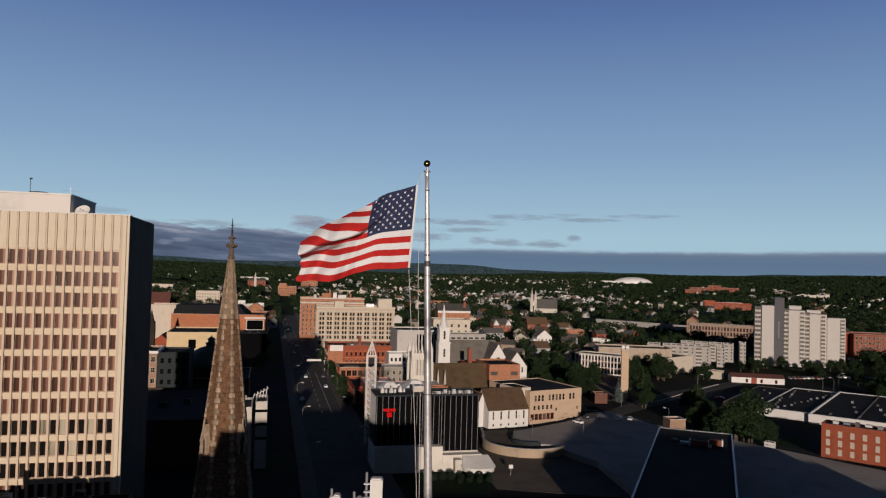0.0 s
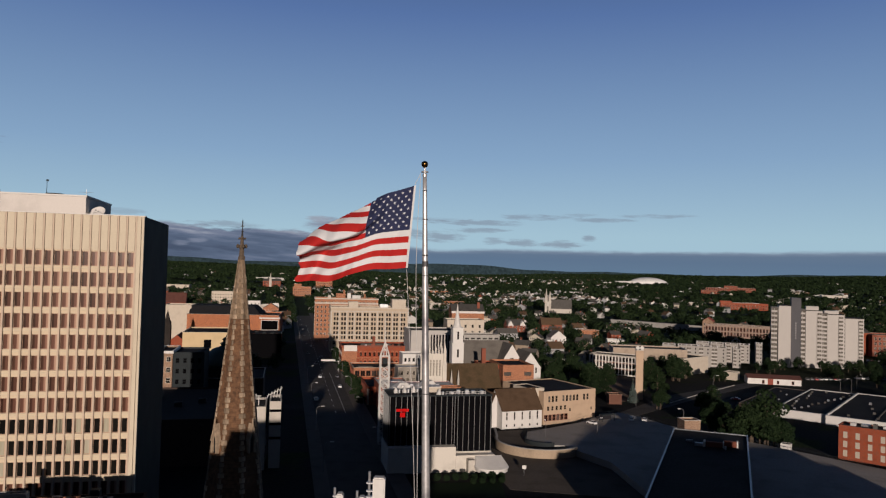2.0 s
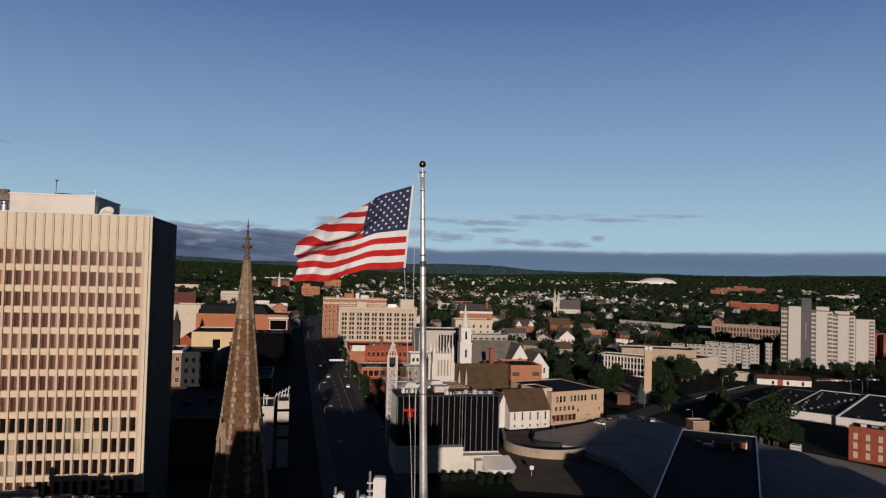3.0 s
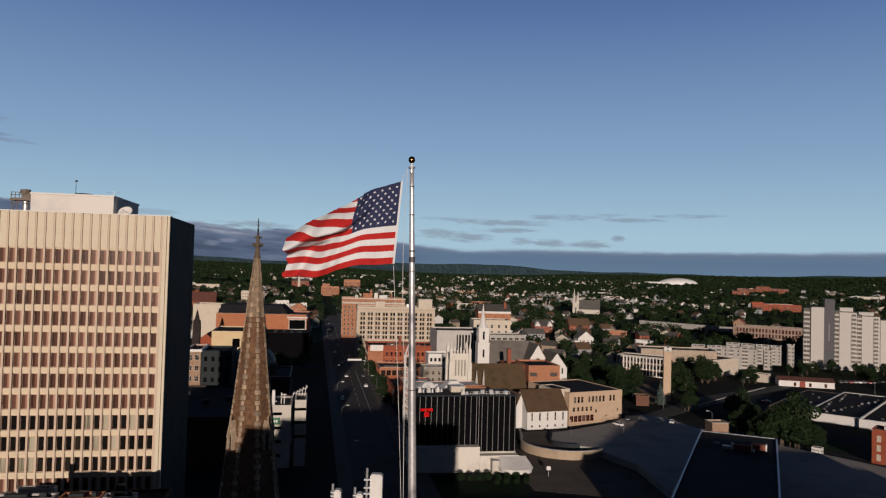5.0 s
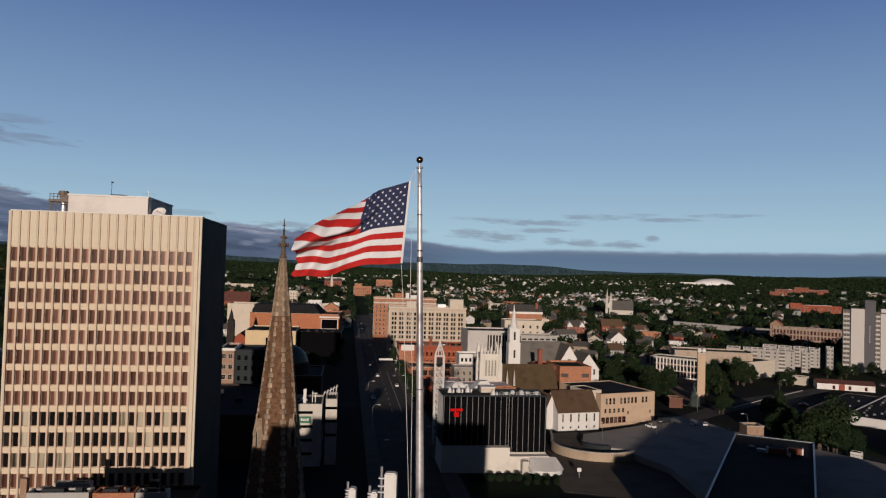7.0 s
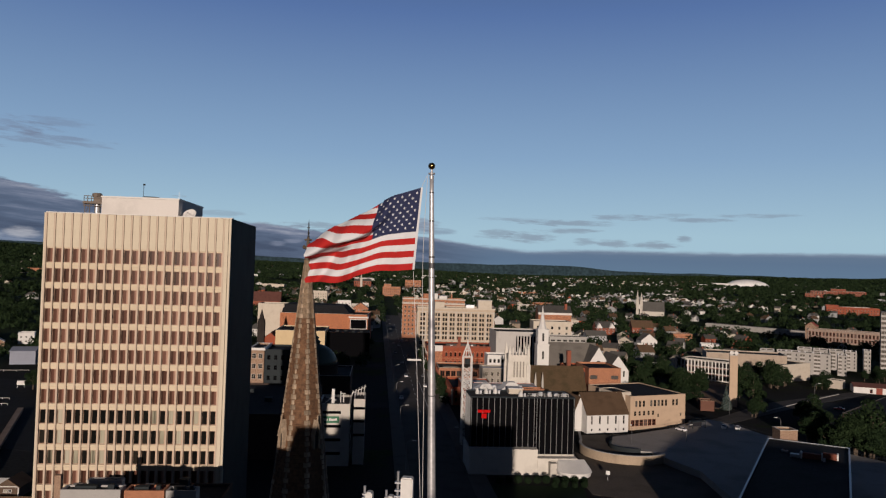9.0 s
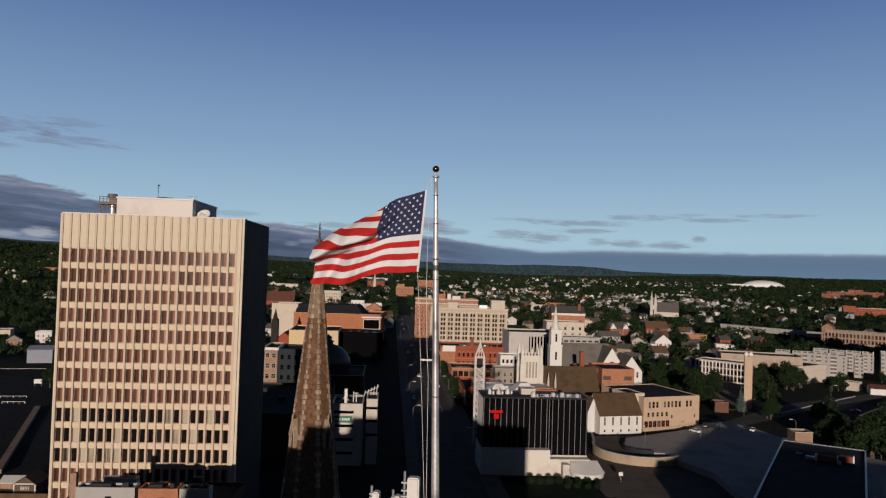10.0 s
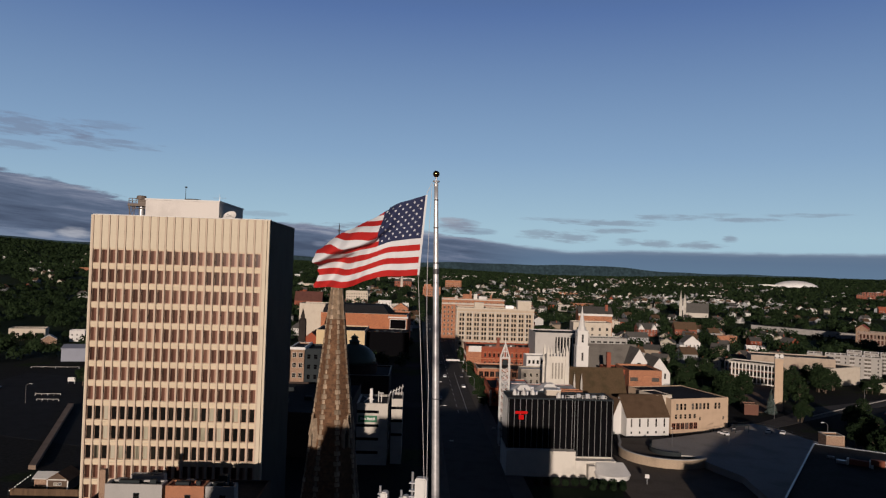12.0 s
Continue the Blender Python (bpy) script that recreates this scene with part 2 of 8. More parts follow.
GREYMETAL = mat("grey_metal", (0.351, 0.3588, 0.3744), 0.45, 0.08, 6.0, 0.2, 0.05, metal=0.7)
WHITEPAINT = mat("white_paint", (0.4914, 0.4836, 0.468), 0.6, 0.05, 4.0, 0.12, 0.05)
CREAM = mat("cream_brick", (0.4134, 0.3666, 0.3042), 0.85, 0.08, 6.0, 0.15, 0.1)
TAN = mat("tan_brick", (0.37, 0.275, 0.195), 0.85, 0.08, 6.0, 0.15, 0.1)
YELLOW = mat("buff_render", (0.4524, 0.351, 0.2106), 0.85, 0.06, 3.0, 0.15, 0.08)
LIME = mat("limestone", (0.39, 0.3666, 0.3276), 0.85, 0.08, 4.0, 0.25, 0.15)
PALESTONE = mat("pale_limestone", (0.475, 0.45, 0.405), 0.85, 0.08, 4.0, 0.2, 0.15)
SILVER = mat("weathered_silver_wall", (0.275, 0.268, 0.26), 0.75, 0.06, 4.0, 0.15, 0.06)
RED = brick_mat("red_brick", (0.245, 0.055, 0.026))
ORANGE = brick_mat("orange_brick", (0.33, 0.150, 0.084))
THEATREBRICK = brick_mat("warm_orange_brick", (0.345, 0.135, 0.066))
BROWNBRICK = brick_mat("brown_brick", (0.2652, 0.1872, 0.1326))
# brick darkened to carry the shade of blocks left of the street
DARK_SHADE_BRICK = brick_mat("dark_and_shaded_brick", (0.0468, 0.0328, 0.0281), (0.039, 0.0312, 0.0273))
SHINGLE = mat("grey_shingle", (0.0858, 0.0827, 0.078), 0.92, 0.2, 5.0, 0.2, 0.2, per=0.3, spec=0.06)
BROWNROOF = mat("brown_shingle", (0.1014, 0.0663, 0.0429), 0.92, 0.2, 5.0, 0.25, 0.2, per=0.25, spec=0.06)
REDROOF = mat("red_roofing", (0.234, 0.0585, 0.039), 0.85, 0.15, 4.0, 0.2, 0.15, per=0.25)
OLDRED = mat("old_red_brick", (0.1872, 0.0585, 0.0351), 0.9, 0.15, 3.0, 0.3, 0.1)
WORNSHINGLE = mat("worn_grey_shingle", (0.118, 0.108, 0.096), 0.92, 0.15, 3.0, 0.3, 0.15)
SANDSTONE = mat("brown_sandstone", (0.112, 0.058, 0.030), 0.9, 0.5, 3.4, 0.4, 0.4, per=0.25)
QUOIN = mat("pale_quoin_stone", (0.268, 0.205, 0.145), 0.9, 0.35, 3.5, 0.35, 0.3, per=0.5)
BLACKGLASS = glass_mat("black_glass", [(0.0, (0.0016, 0.0016, 0.0020)), (1.0, (0.0036, 0.0036, 0.0044))], 0.06, 0.03)
# blinds, with the warm copper reflection painted into the rosy colour
PINKGLASS = glass_mat("rosy_blinds_reflection", [(0.0, (0.024, 0.011, 0.0075)), (0.35, (0.052, 0.0235, 0.0160)), (0.62, (0.100, 0.047, 0.034)), (0.85, (0.168, 0.086, 0.063)), (1.0, (0.31, 0.20, 0.15))], 0.15, 0.3, fin_shade=0.42)
DARKGLASS = glass_mat("dark_glass", [(0.0, (0.0039, 0.0039, 0.0039)), (0.74, (0.0078, 0.007, 0.0062)), (0.86, (0.0234, 0.0203, 0.0156)), (0.94, (0.2652, 0.2496, 0.1872)), (1.0, (0.3432, 0.3198, 0.2574))], 0.1, 0.25)
FARGLASS = glass_mat("far_glass", [(0.0, (0.0047, 0.0047, 0.0047)), (0.8, (0.0172, 0.0156, 0.014)), (1.0, (0.0936, 0.0858, 0.078))], 0.15, 0.14)
REDSIGN = bpy.data.materials.new("lit_red_sign")  # a lighted sign
REDSIGN.use_nodes = True
REDSIGN.node_tree.nodes["Principled BSDF"].inputs["Base Color"].default_value = (0.25, 0.006, 0.006, 1)
REDSIGN.node_tree.nodes["Principled BSDF"].inputs["Emission Color"].default_value = (1.0, 0.01, 0.012, 1)
REDSIGN.node_tree.nodes["Principled BSDF"].inputs["Emission Strength"].default_value = 0.2
REDSIGN.node_tree.nodes["Principled BSDF"].inputs["Specular IOR Level"].default_value = 0.0
GREENSIGN = mat("green_sign", (0.0078, 0.1014, 0.0468), 0.5, 0.05, 3.0, 0.05, 0.0)
COPPER = mat("green_copper", (0.078, 0.1014, 0.078), 0.55, 0.15, 2.0, 0.3, 0.1, metal=0.3)
BARK = mat("bark", (0.078, 0.0585, 0.0429), 0.95, 0.25, 8.0, 0.2, 0.3)
LAMPSTEEL = mat("dull_lamp_steel", (0.13, 0.13, 0.135), 0.55, 0.1, 6.0, 0.2, 0.05, metal=0.3)
TRAFFIC = mat("white_marking", (0.42, 0.42, 0.40), 0.8, 0.1, 4.0, 0.3, 0.05)
LEAVES = leaf_mat("leaves", (0.0034, 0.0080, 0.0042), (0.0225, 0.0385, 0.0155))
DARKLEAVES = leaf_mat("dark_leaves", (0.0028, 0.0070, 0.0040), (0.0175, 0.0315, 0.0135))
SPRUCE = leaf_mat("spruce_needles", (0.039, 0.0585, 0.0546), (0.078, 0.1014, 0.0936))


# ---- building helpers ----
def ob_from(name, verts, faces, mats, indices=None, smooth=False):
    me = bpy.data.meshes.new(name)
    me.from_pydata(verts, [], faces)
    for m in mats:
        me.materials.append(m)
    if indices is not None:
        me.polygons.foreach_set("material_index", indices)
    if smooth:
        me.polygons.foreach_set("use_smooth", [True] * len(faces))
    me.update()
    return me


def part(name, bm, material, parent, label="", smooth=False):
    """Links a bmesh as one mesh object under a thing or a part."""
    me = bpy.data.meshes.new(name)
    bmesh.ops.recalc_face_normals(bm, faces=bm.faces)
    bm.to_mesh(me)
    bm.free()
    for m in material if isinstance(material, (list, tuple)) else [material]:
        me.materials.append(m)
    if smooth:
        me.polygons.foreach_set("use_smooth", [True] * len(me.polygons))
    return link(name, me, parent, label)


def link(name, me, parent=None, label="", at=None):
    ob = new(name, me)
    ob.parent = parent
    if at is not None:
        ob.matrix_basis = at
    if label:
        tagged(ob, label)
    return ob


def thing(name, m, label, category, group="", kind=""):
    e = new(name)
    e.matrix_basis = m
    e.empty_display_size = 0.5
    return tagged(e, label, category, group, kind)


def box(bm, x0, x1, y0, y1, z0, z1, mi=0):
    vs = [bm.verts.new((x, y, z)) for z in (z0, z1) for y in (y0, y1) for x in (x0, x1)]
    for f in ((0, 2, 3, 1), (4, 5, 7, 6), (0, 1, 5, 4), (1, 3, 7, 5), (3, 2, 6, 7), (2, 0, 4, 6)):
        bm.faces.new([vs[i] for i in f]).material_index = mi


def prism(bm, outline, z0, z1, mi=0):
    """A closed prism over an outline of (x, y)."""
    lo, hi = [bm.verts.new((x, y, z0)) for x, y in outline], [bm.verts.new((x, y, z1)) for x, y in outline]
    n = len(outline)
    bm.faces.new(lo).material_index = mi
    bm.faces.new(hi).material_index = mi
    for i in range(n):
        bm.faces.new((lo[i], lo[(i + 1) % n], hi[(i + 1) % n], hi[i])).material_index = mi


def lathe(bm, rings, n=16, cx=0.0, cy=0.0, mi=0, turn=0.0):
    """A turned body from rings of (radius, z); a radius of 0 closes it."""
    last = None
    for r, z in rings:
        ring = [bm.verts.new((cx + r * math.cos(turn + 2 * math.pi * i / n), cy + r * math.sin(turn + 2 * math.pi * i / n), z)) for i in range(n)] if r else [bm.verts.new((cx, cy, z))]
        if last:
            a, b = last, ring
            for i in range(n):
                j = (i + 1) % n
                if len(a) == 1 and len(b) == 1:
                    continue
                if len(a) == 1:
                    f = (a[0], b[j], b[i])
                elif len(b) == 1:
                    f = (a[i], a[j], b[0])
                else:
                    f = (a[i], a[j], b[j], b[i])
                bm.faces.new(f).material_index = mi
        elif r:
            bm.faces.new(list(reversed(ring))).material_index = mi
        last = ring
    if len(last) > 1:
        bm.faces.new(last).material_index = mi


def rod(bm, a, b, r, n=6, mi=0):
    a, b = Vector(a), Vector(b)
    q = (b - a).to_track_quat("Z", "Y").to_matrix()
    lo = [bm.verts.new(a + q @ Vector((r * math.cos(2 * math.pi * i / n), r * math.sin(2 * math.pi * i / n), 0))) for i in range(n)]
    hi = [bm.verts.new(b + q @ Vector((r * math.cos(2 * math.pi * i / n), r * math.sin(2 * math.pi * i / n), 0))) for i in range(n)]
    for i in range(n):
        bm.faces.new((lo[i], lo[(i + 1) % n], hi[(i + 1) % n], hi[i])).material_index = mi
    bm.faces.new(lo).material_index = mi
    bm.faces.new(hi).material_index = mi


def tube(bm, pts, r, n=6):
    """One connected tube along points."""
    last = None
    pts = [Vector(p) for p in pts]
    for i, p in enumerate(pts):
        way = pts[min(i + 1, len(pts) - 1)] - pts[max(i - 1, 0)]
        q = way.to_track_quat("Z", "Y").to_matrix()
        ring = [bm.verts.new(p + q @ Vector((r * math.cos(2 * math.pi * k / n), r * math.sin(2 * math.pi * k / n), 0))) for k in range(n)]
        if last:
            for k in range(n):
                bm.faces.new((last[k], last[(k + 1) % n], ring[(k + 1) % n], ring[k]))
        else:
            bm.faces.new(ring)
        last = ring
    bm.faces.new(last)


WINDOWS = {}


def window_mesh(w, h, glass, frame_mat, bars=(1, 2), proud=0.07, sill=True):
    """A window unit that sits on a wall facing -y: frame, glazing bars and pane; origin at the sill's middle."""
    key = (w, h, glass.name, frame_mat.name, bars, proud, sill)
    if key not in WINDOWS:
        bm = bmesh.new()
        f, g = min(0.12, w * 0.1), 0.035

        def cuts(lo, hi, n):
            out = [lo, lo + f]
            for i in range(1, n):
                c = lo + (hi - lo) * i / n
                out += [c - g, c + g]
            return out + [hi - f, hi]

        xs, zs = cuts(-w / 2, w / 2, bars[0]), cuts(0.0, h, bars[1])
        front = {(i, k): bm.verts.new((x, -proud, z)) for i, x in enumerate(xs) for k, z in enumerate(zs)}
        for i in range(len(xs) - 1):
            for k in range(len(zs) - 1):
                q = [front[i, k], front[i + 1, k], front[i + 1, k + 1], front[i, k + 1]]
                if i % 2 and k % 2:
                    inner = [bm.verts.new((v.co.x, -proud * 0.3, v.co.z)) for v in q]
                    bm.faces.new(inner).material_index = 1
                    for j in range(4):
                        bm.faces.new((q[j], q[(j + 1) % 4], inner[(j + 1) % 4], inner[j]))
                else:
                    bm.faces.new(q)
        rim = [front[i, 0] for i in range(len(xs))] + [front[len(xs) - 1, k] for k in range(1, len(zs))]
        rim += [front[i, len(zs) - 1] for i in range(len(xs) - 2, -1, -1)] + [front[0, k] for k in range(len(zs) - 2, 0, -1)]
        wall = [bm.verts.new((v.co.x, 0.02, v.co.z)) for v in rim]
        for j in range(len(rim)):
            bm.faces.new((rim[j], wall[j], wall[(j + 1) % len(rim)], rim[(j + 1) % len(rim)]))
        bmesh.ops.recalc_face_normals(bm, faces=bm.faces)
        me = bpy.data.meshes.new("window")
        bm.to_mesh(me)
        bm.free()
        me.materials.append(frame_mat)
        me.materials.append(glass)
        WINDOWS[key] = me
    return WINDOWS[key]


def windows_on(owner, face, w, d, cols, rows, ww, wh, z0, pitch, glass=None, frame_mat=None, margin=1.0, bars=(1, 2), pairs=False, skip=(), span=None):
    """Rows of windows on one face (front, back, left, right) of a block whose front middle is the origin."""
    me = window_mesh(ww, wh, glass or FARGLASS, frame_mat or WHITEPAINT, bars)
    length = w if face in ("front", "back") else d
    lo, hi = span or (-length / 2 + margin, length / 2 - margin)
    turn = {"front": 0, "right": 90, "back": 180, "left": -90}[face]
    mid = {"front": (0, 0), "right": (w / 2, d / 2), "back": (0, d), "left": (-w / 2, d / 2)}[face]
    for r in range(rows):
        for c in range(cols):
            if (c, r) in skip:
                continue
            s = (lo + hi) / 2 if cols == 1 else lo + (hi - lo) * c / (cols - 1)
            if pairs:
                s += 0.13 * (hi - lo) / max(1, cols - 1) * (1 if c % 2 == 0 else -1)
            link("window", me, owner, at=pose(mid[0], mid[1], z0 + r * pitch, 0, 0, turn) @ pose(s, 0, 0))


def block(name, label, x, y, rot, w, d, h, wall, roof, category="building", parapet=0.7, z=0.0, group="", cornice=None, cap=None):
    """A flat-roofed building: walls with a parapet round a sunk roof. (x, y) is the middle of its front."""
    e = thing(name, pose(x, y, z, 0, 0, rot), label, category, group)
    bm, t = bmesh.new(), 0.35
    outer, inner = [(-w / 2, 0), (w / 2, 0), (w / 2, d), (-w / 2, d)], [(-w / 2 + t, t), (w / 2 - t, t), (w / 2 - t, d - t), (-w / 2 + t, d - t)]
    top = h + parapet
    lo = [bm.verts.new((*p, -1.0)) for p in outer]
    hi = [bm.verts.new((*p, top)) for p in outer]
    ih = [bm.verts.new((*p, top)) for p in inner]
    il = [bm.verts.new((*p, h - 0.2)) for p in inner]
    for i in range(4):
        j = (i + 1) % 4
        bm.faces.new((lo[i], lo[j], hi[j], hi[i]))
        bm.faces.new((hi[i], hi[j], ih[j], ih[i]))
        bm.faces.new((ih[i], ih[j], il[j], il[i]))
    part("wall", bm, wall, e)
    bm = bmesh.new()
    box(bm, -w / 2 + t, w / 2 - t, t, d - t, h - 0.35, h)
    part("roof", bm, roof, e)
    if cap or cornice:
        bm = bmesh.new()
        q = 0.45 if cornice else 0.12
        m = cornice or cap
        zz = (top - 0.9, top + 0.12) if cornice else (top, top + 0.14)
        box(bm, -w / 2 - q, w / 2 + q, -q, t * 0.9, *zz)
        box(bm, -w / 2 - q, w / 2 + q, d - t * 0.9, d + q, *zz)
        box(bm, -w / 2 - q, -w / 2 + t * 0.9, t * 0.9, d - t * 0.9, *zz)
        box(bm, w / 2 - t * 0.9, w / 2 + q, t * 0.9, d - t * 0.9, *zz)
        part("cornice" if cornice else "coping", bm, m, e)
    return e


def gable(name, label, x, y, rot, w, d, eave, ridge, wall, roof, category="house", z=0.0, group="", over=0.4, along="y"):
    """A pitched-roof building; its ridge runs along local y (front to back) or x."""
    e = thing(name, pose(x, y, z, 0, 0, rot), label, category, group)
    bm = bmesh.new()
    if along == "y":
        pts = [(-w / 2, -1.0), (w / 2, -1.0), (w / 2, eave), (0, ridge), (-w / 2, eave)]
        a = [bm.verts.new((p, 0, q)) for p, q in pts]
        b = [bm.verts.new((p, d, q)) for p, q in pts]
    else:
        pts = [(0, -1.0), (d, -1.0), (d, eave), (d / 2, ridge), (0, eave)]
        a = [bm.verts.new((-w / 2, p, q)) for p, q in pts]
        b = [bm.verts.new((w / 2, p, q)) for p, q in pts]
    bm.faces.new(a), bm.faces.new(b)
    for i in range(5):
        bm.faces.new((a[i], a[(i + 1) % 5], b[(i + 1) % 5], b[i]))
    part("wall", bm, wall, e)
    bm, half = bmesh.new(), (w if along == "y" else d) / 2
    slope = (ridge - eave) / half
    th = 0.22
    for s in (-1, 1):
        e0, e1 = half + over, 0.0
        z0, z1 = eave - over * slope + 0.03, ridge + 0.03
        if along == "y":
            q = [(s * e0, -over, z0), (s * e0, d + over, z0), (0, d + over, z1), (0, -over, z1)]
        else:
            q = [(-w / 2 - over, d / 2 + s * e0, z0), (w / 2 + over, d / 2 + s * e0, z0), (w / 2 + over, d / 2, z1), (-w / 2 - over, d / 2, z1)]
        lo, hi = [bm.verts.new(p) for p in q], [bm.verts.new((p[0], p[1], p[2] + th)) for p in q]
        bm.faces.new(lo), bm.faces.new(hi)
        for i in range(4):
            bm.faces.new((lo[i], lo[(i + 1) % 4], hi[(i + 1) % 4], hi[i]))
    part("roof", bm, roof, e)
    return e


def grid_at(x, y, u, v, rot):
    """The place u to the right and v ahead of (x, y) in a street grid turned by rot degrees."""
    c, s = math.cos(radians(rot)), math.sin(radians(rot))
    return x + u * c - v * s, y + u * s + v * c


# ---- ground ----
FOOT = []  # places kept clear of scattered trees and houses: x, y, radius


def keep(x, y, r):
    FOOT.append((x, y, r))


SKYLINE = ((-3.2, 90), (-0.9, 174), (-0.72, 156), (-0.6, 124), (-0.52, 110), (-0.45, 92), (-0.36, 80), (-0.24, 66), (-0.12, 42), (-0.03, 36), (0.06, 42), (0.14, 56), (0.25, 60), (0.4, 72), (0.55, 90), (0.75, 96), (3.2, 90))
RIDGE = ((-3.2, 90), (-0.9, 170), (-0.72, 150), (-0.6, 122), (-0.45, 108), (-0.36, 98), (-0.2, 84), (-0.03, 86), (0.04, 80), (0.12, 62), (0.25, 60), (0.4, 72), (0.55, 90), (0.75, 96), (3.2, 90))


def rise(v, lo, hi):
    f = np.clip((v - lo) / (hi - lo), 0, 1)
    return f * f * (3 - 2 * f)


def land(x, y):
    """Height of the land: flat in town, rolling up to wooded hills on the horizon."""
    x, y = np.asarray(x, float), np.asarray(y, float)
    r, a = np.hypot(x, y), np.arctan2(x, y)
    far = np.interp(a, [s[0] for s in SKYLINE], [s[1] for s in SKYLINE]) - 12
    roll = 5 * np.sin(x / 310 + 0.7) * np.sin(y / 420) * rise(r, 900, 1800)
    return 26 * rise(r, 900, 2800) * 1.0 + (far - 26) * rise(r, 2700, 4700) + roll


def make_ground():
    rs = np.r_[0, 60, 150, 300, 450, 600, np.linspace(750, 4920, 60)]
    n = 200
    verts, faces = [], []
    for r in rs:
        a = np.linspace(0, 2 * math.pi, n, endpoint=False)
        x, y = r * np.sin(a), r * np.cos(a)
        verts += list(zip(x, y, land(x, y)))
    for i in range(len(rs) - 1):
        for j in range(n):
            k = (j + 1) % n
            faces.append((i * n + j, i * n + k, (i + 1) * n + k, (i + 1) * n + j))
    m = bpy.data.materials.new("town_ground")
    m.use_nodes = True
    g = Graph(m.node_tree)
    co = g.node("ShaderNodeNewGeometry").outputs["Position"]
    broad, mid, fine = g.noise(co, 0.004, 4.0), g.noise(co, 0.03, 4.0), g.noise(co, 0.8, 3.0)
    grass = g.ramp(fine, [(0.3, (0.0078, 0.014, 0.0055)), (0.7, (0.025, 0.0359, 0.014))])
    tar = g.ramp(fine, [(0.3, (0.0117, 0.0125, 0.0133)), (0.7, (0.0234, 0.0234, 0.0234))])
    dist = g.node("ShaderNodeVectorMath", {0: co})
    dist.operation = "LENGTH"
    town = g.smooth(dist.outputs["Value"], 620.0, 420.0)
    yard = g.smooth(mid, 0.56, 0.64)
    col = g.mix(g.math("MULTIPLY", yard, 0.6), grass, tar)
    col = g.mix(g.math("MULTIPLY", town, g.smooth(mid, 0.35, 0.45)), col, tar)
    b = g.node("ShaderNodeBsdfPrincipled", {"Base Color": col, "Roughness": 0.95, "Specular IOR Level": 0.03})
    g.node("ShaderNodeOutputMaterial", {0: b.outputs[0]})
    ob = new("ground", ob_from("ground", verts, faces, [m], smooth=True))
    tagged(ob, "dark asphalt and grass of the town rising to wooded hills", "ground", kind="structure")


make_ground()


def far_ridge():
    """Ridge beyond the woods, its blue haze put into the colour."""
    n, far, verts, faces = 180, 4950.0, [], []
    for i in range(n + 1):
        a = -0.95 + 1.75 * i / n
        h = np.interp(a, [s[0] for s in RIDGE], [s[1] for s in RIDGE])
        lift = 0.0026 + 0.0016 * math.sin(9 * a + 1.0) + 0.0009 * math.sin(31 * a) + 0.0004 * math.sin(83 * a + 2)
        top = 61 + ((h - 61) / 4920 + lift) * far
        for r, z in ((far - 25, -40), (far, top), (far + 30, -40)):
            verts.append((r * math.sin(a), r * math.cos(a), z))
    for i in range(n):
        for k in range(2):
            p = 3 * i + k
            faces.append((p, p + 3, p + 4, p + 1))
    ob = new("backdrop", ob_from("backdrop", verts, faces, [mat("haze_coloured_hills", (0.021, 0.037, 0.047), 0.95, 0.45, 0.06, 0.3, 0.0, spec=0.0)]))
    tagged(ob, "wooded ridge on the horizon, blue haze put into its colour", "hills", kind="structure")


far_ridge()


def slab(name, label, outline, z0, z1, material, category, parent=None, top=None):
    bm = bmesh.new()
    prism(bm, outline, z0, z1)
    mats = [material]
    if top:
        bm.faces.ensure_lookup_table()
        bm.faces[1].material_index = 1
        mats.append(top)
    ob = part(name, bm, mats, parent, label)
    return tagged(ob, label, category, kind="structure")


# main street: runs away at the street grid's angle
GRID = 11.6
ROADX, ROADY = -53.0, 373.0


def street(u, v):
    return grid_at(ROADX, ROADY, u, v, GRID)


road = slab("road", "grey asphalt main street with faded lane lines", [street(-8.5, -420), street(8.5, -420), street(8.5, 1500), street(-8.5, 1500)], -0.3, 0.06, ROADTOP, "road")
slab("pavement", "pale concrete pavement along the shops", [street(8.5, -420), street(14.0, -420), street(14.0, 900), street(8.5, 900)], -0.3, 0.2, PAVING, "pavement")
slab("pavement", "pale concrete pavement along the banks", [street(-13.0, -420), street(-8.5, -420), street(-8.5, 900), street(-13.0, 900)], -0.3, 0.2, PAVING, "pavement")
for v in range(-60, 420, 14):
    slab("lane_line", "worn white lane line", [street(-0.12, v), street(0.12, v), street(0.12, v + 5), street(-0.12, v + 5)], 0.06, 0.075, TRAFFIC, "road marking")
slab("lane_line", "solid white edge line", [street(3.9, -60), street(4.1, -60), street(4.1, 60), street(3.9, 60)], 0.06, 0.075, TRAFFIC, "road marking")
for v in range(-60, 1300, 12):
    keep(*street(0, v), 17 if v < 260 else 7)
# cross streets
for v, w in ((-45, 7), (85, 6), (235, 6)):
    slab("road", "dark asphalt side street", [street(-160, v - w), street(-8.5, v - w), street(-8.5, v + w), street(-160, v + w)], -0.3, 0.05, ASPHALT, "road")
    slab("road", "dark asphalt side street", [street(8.5, v - w), street(90, v - w), street(90, v + w), street(8.5, v + w)], -0.3, 0.05, ASPHALT, "road")


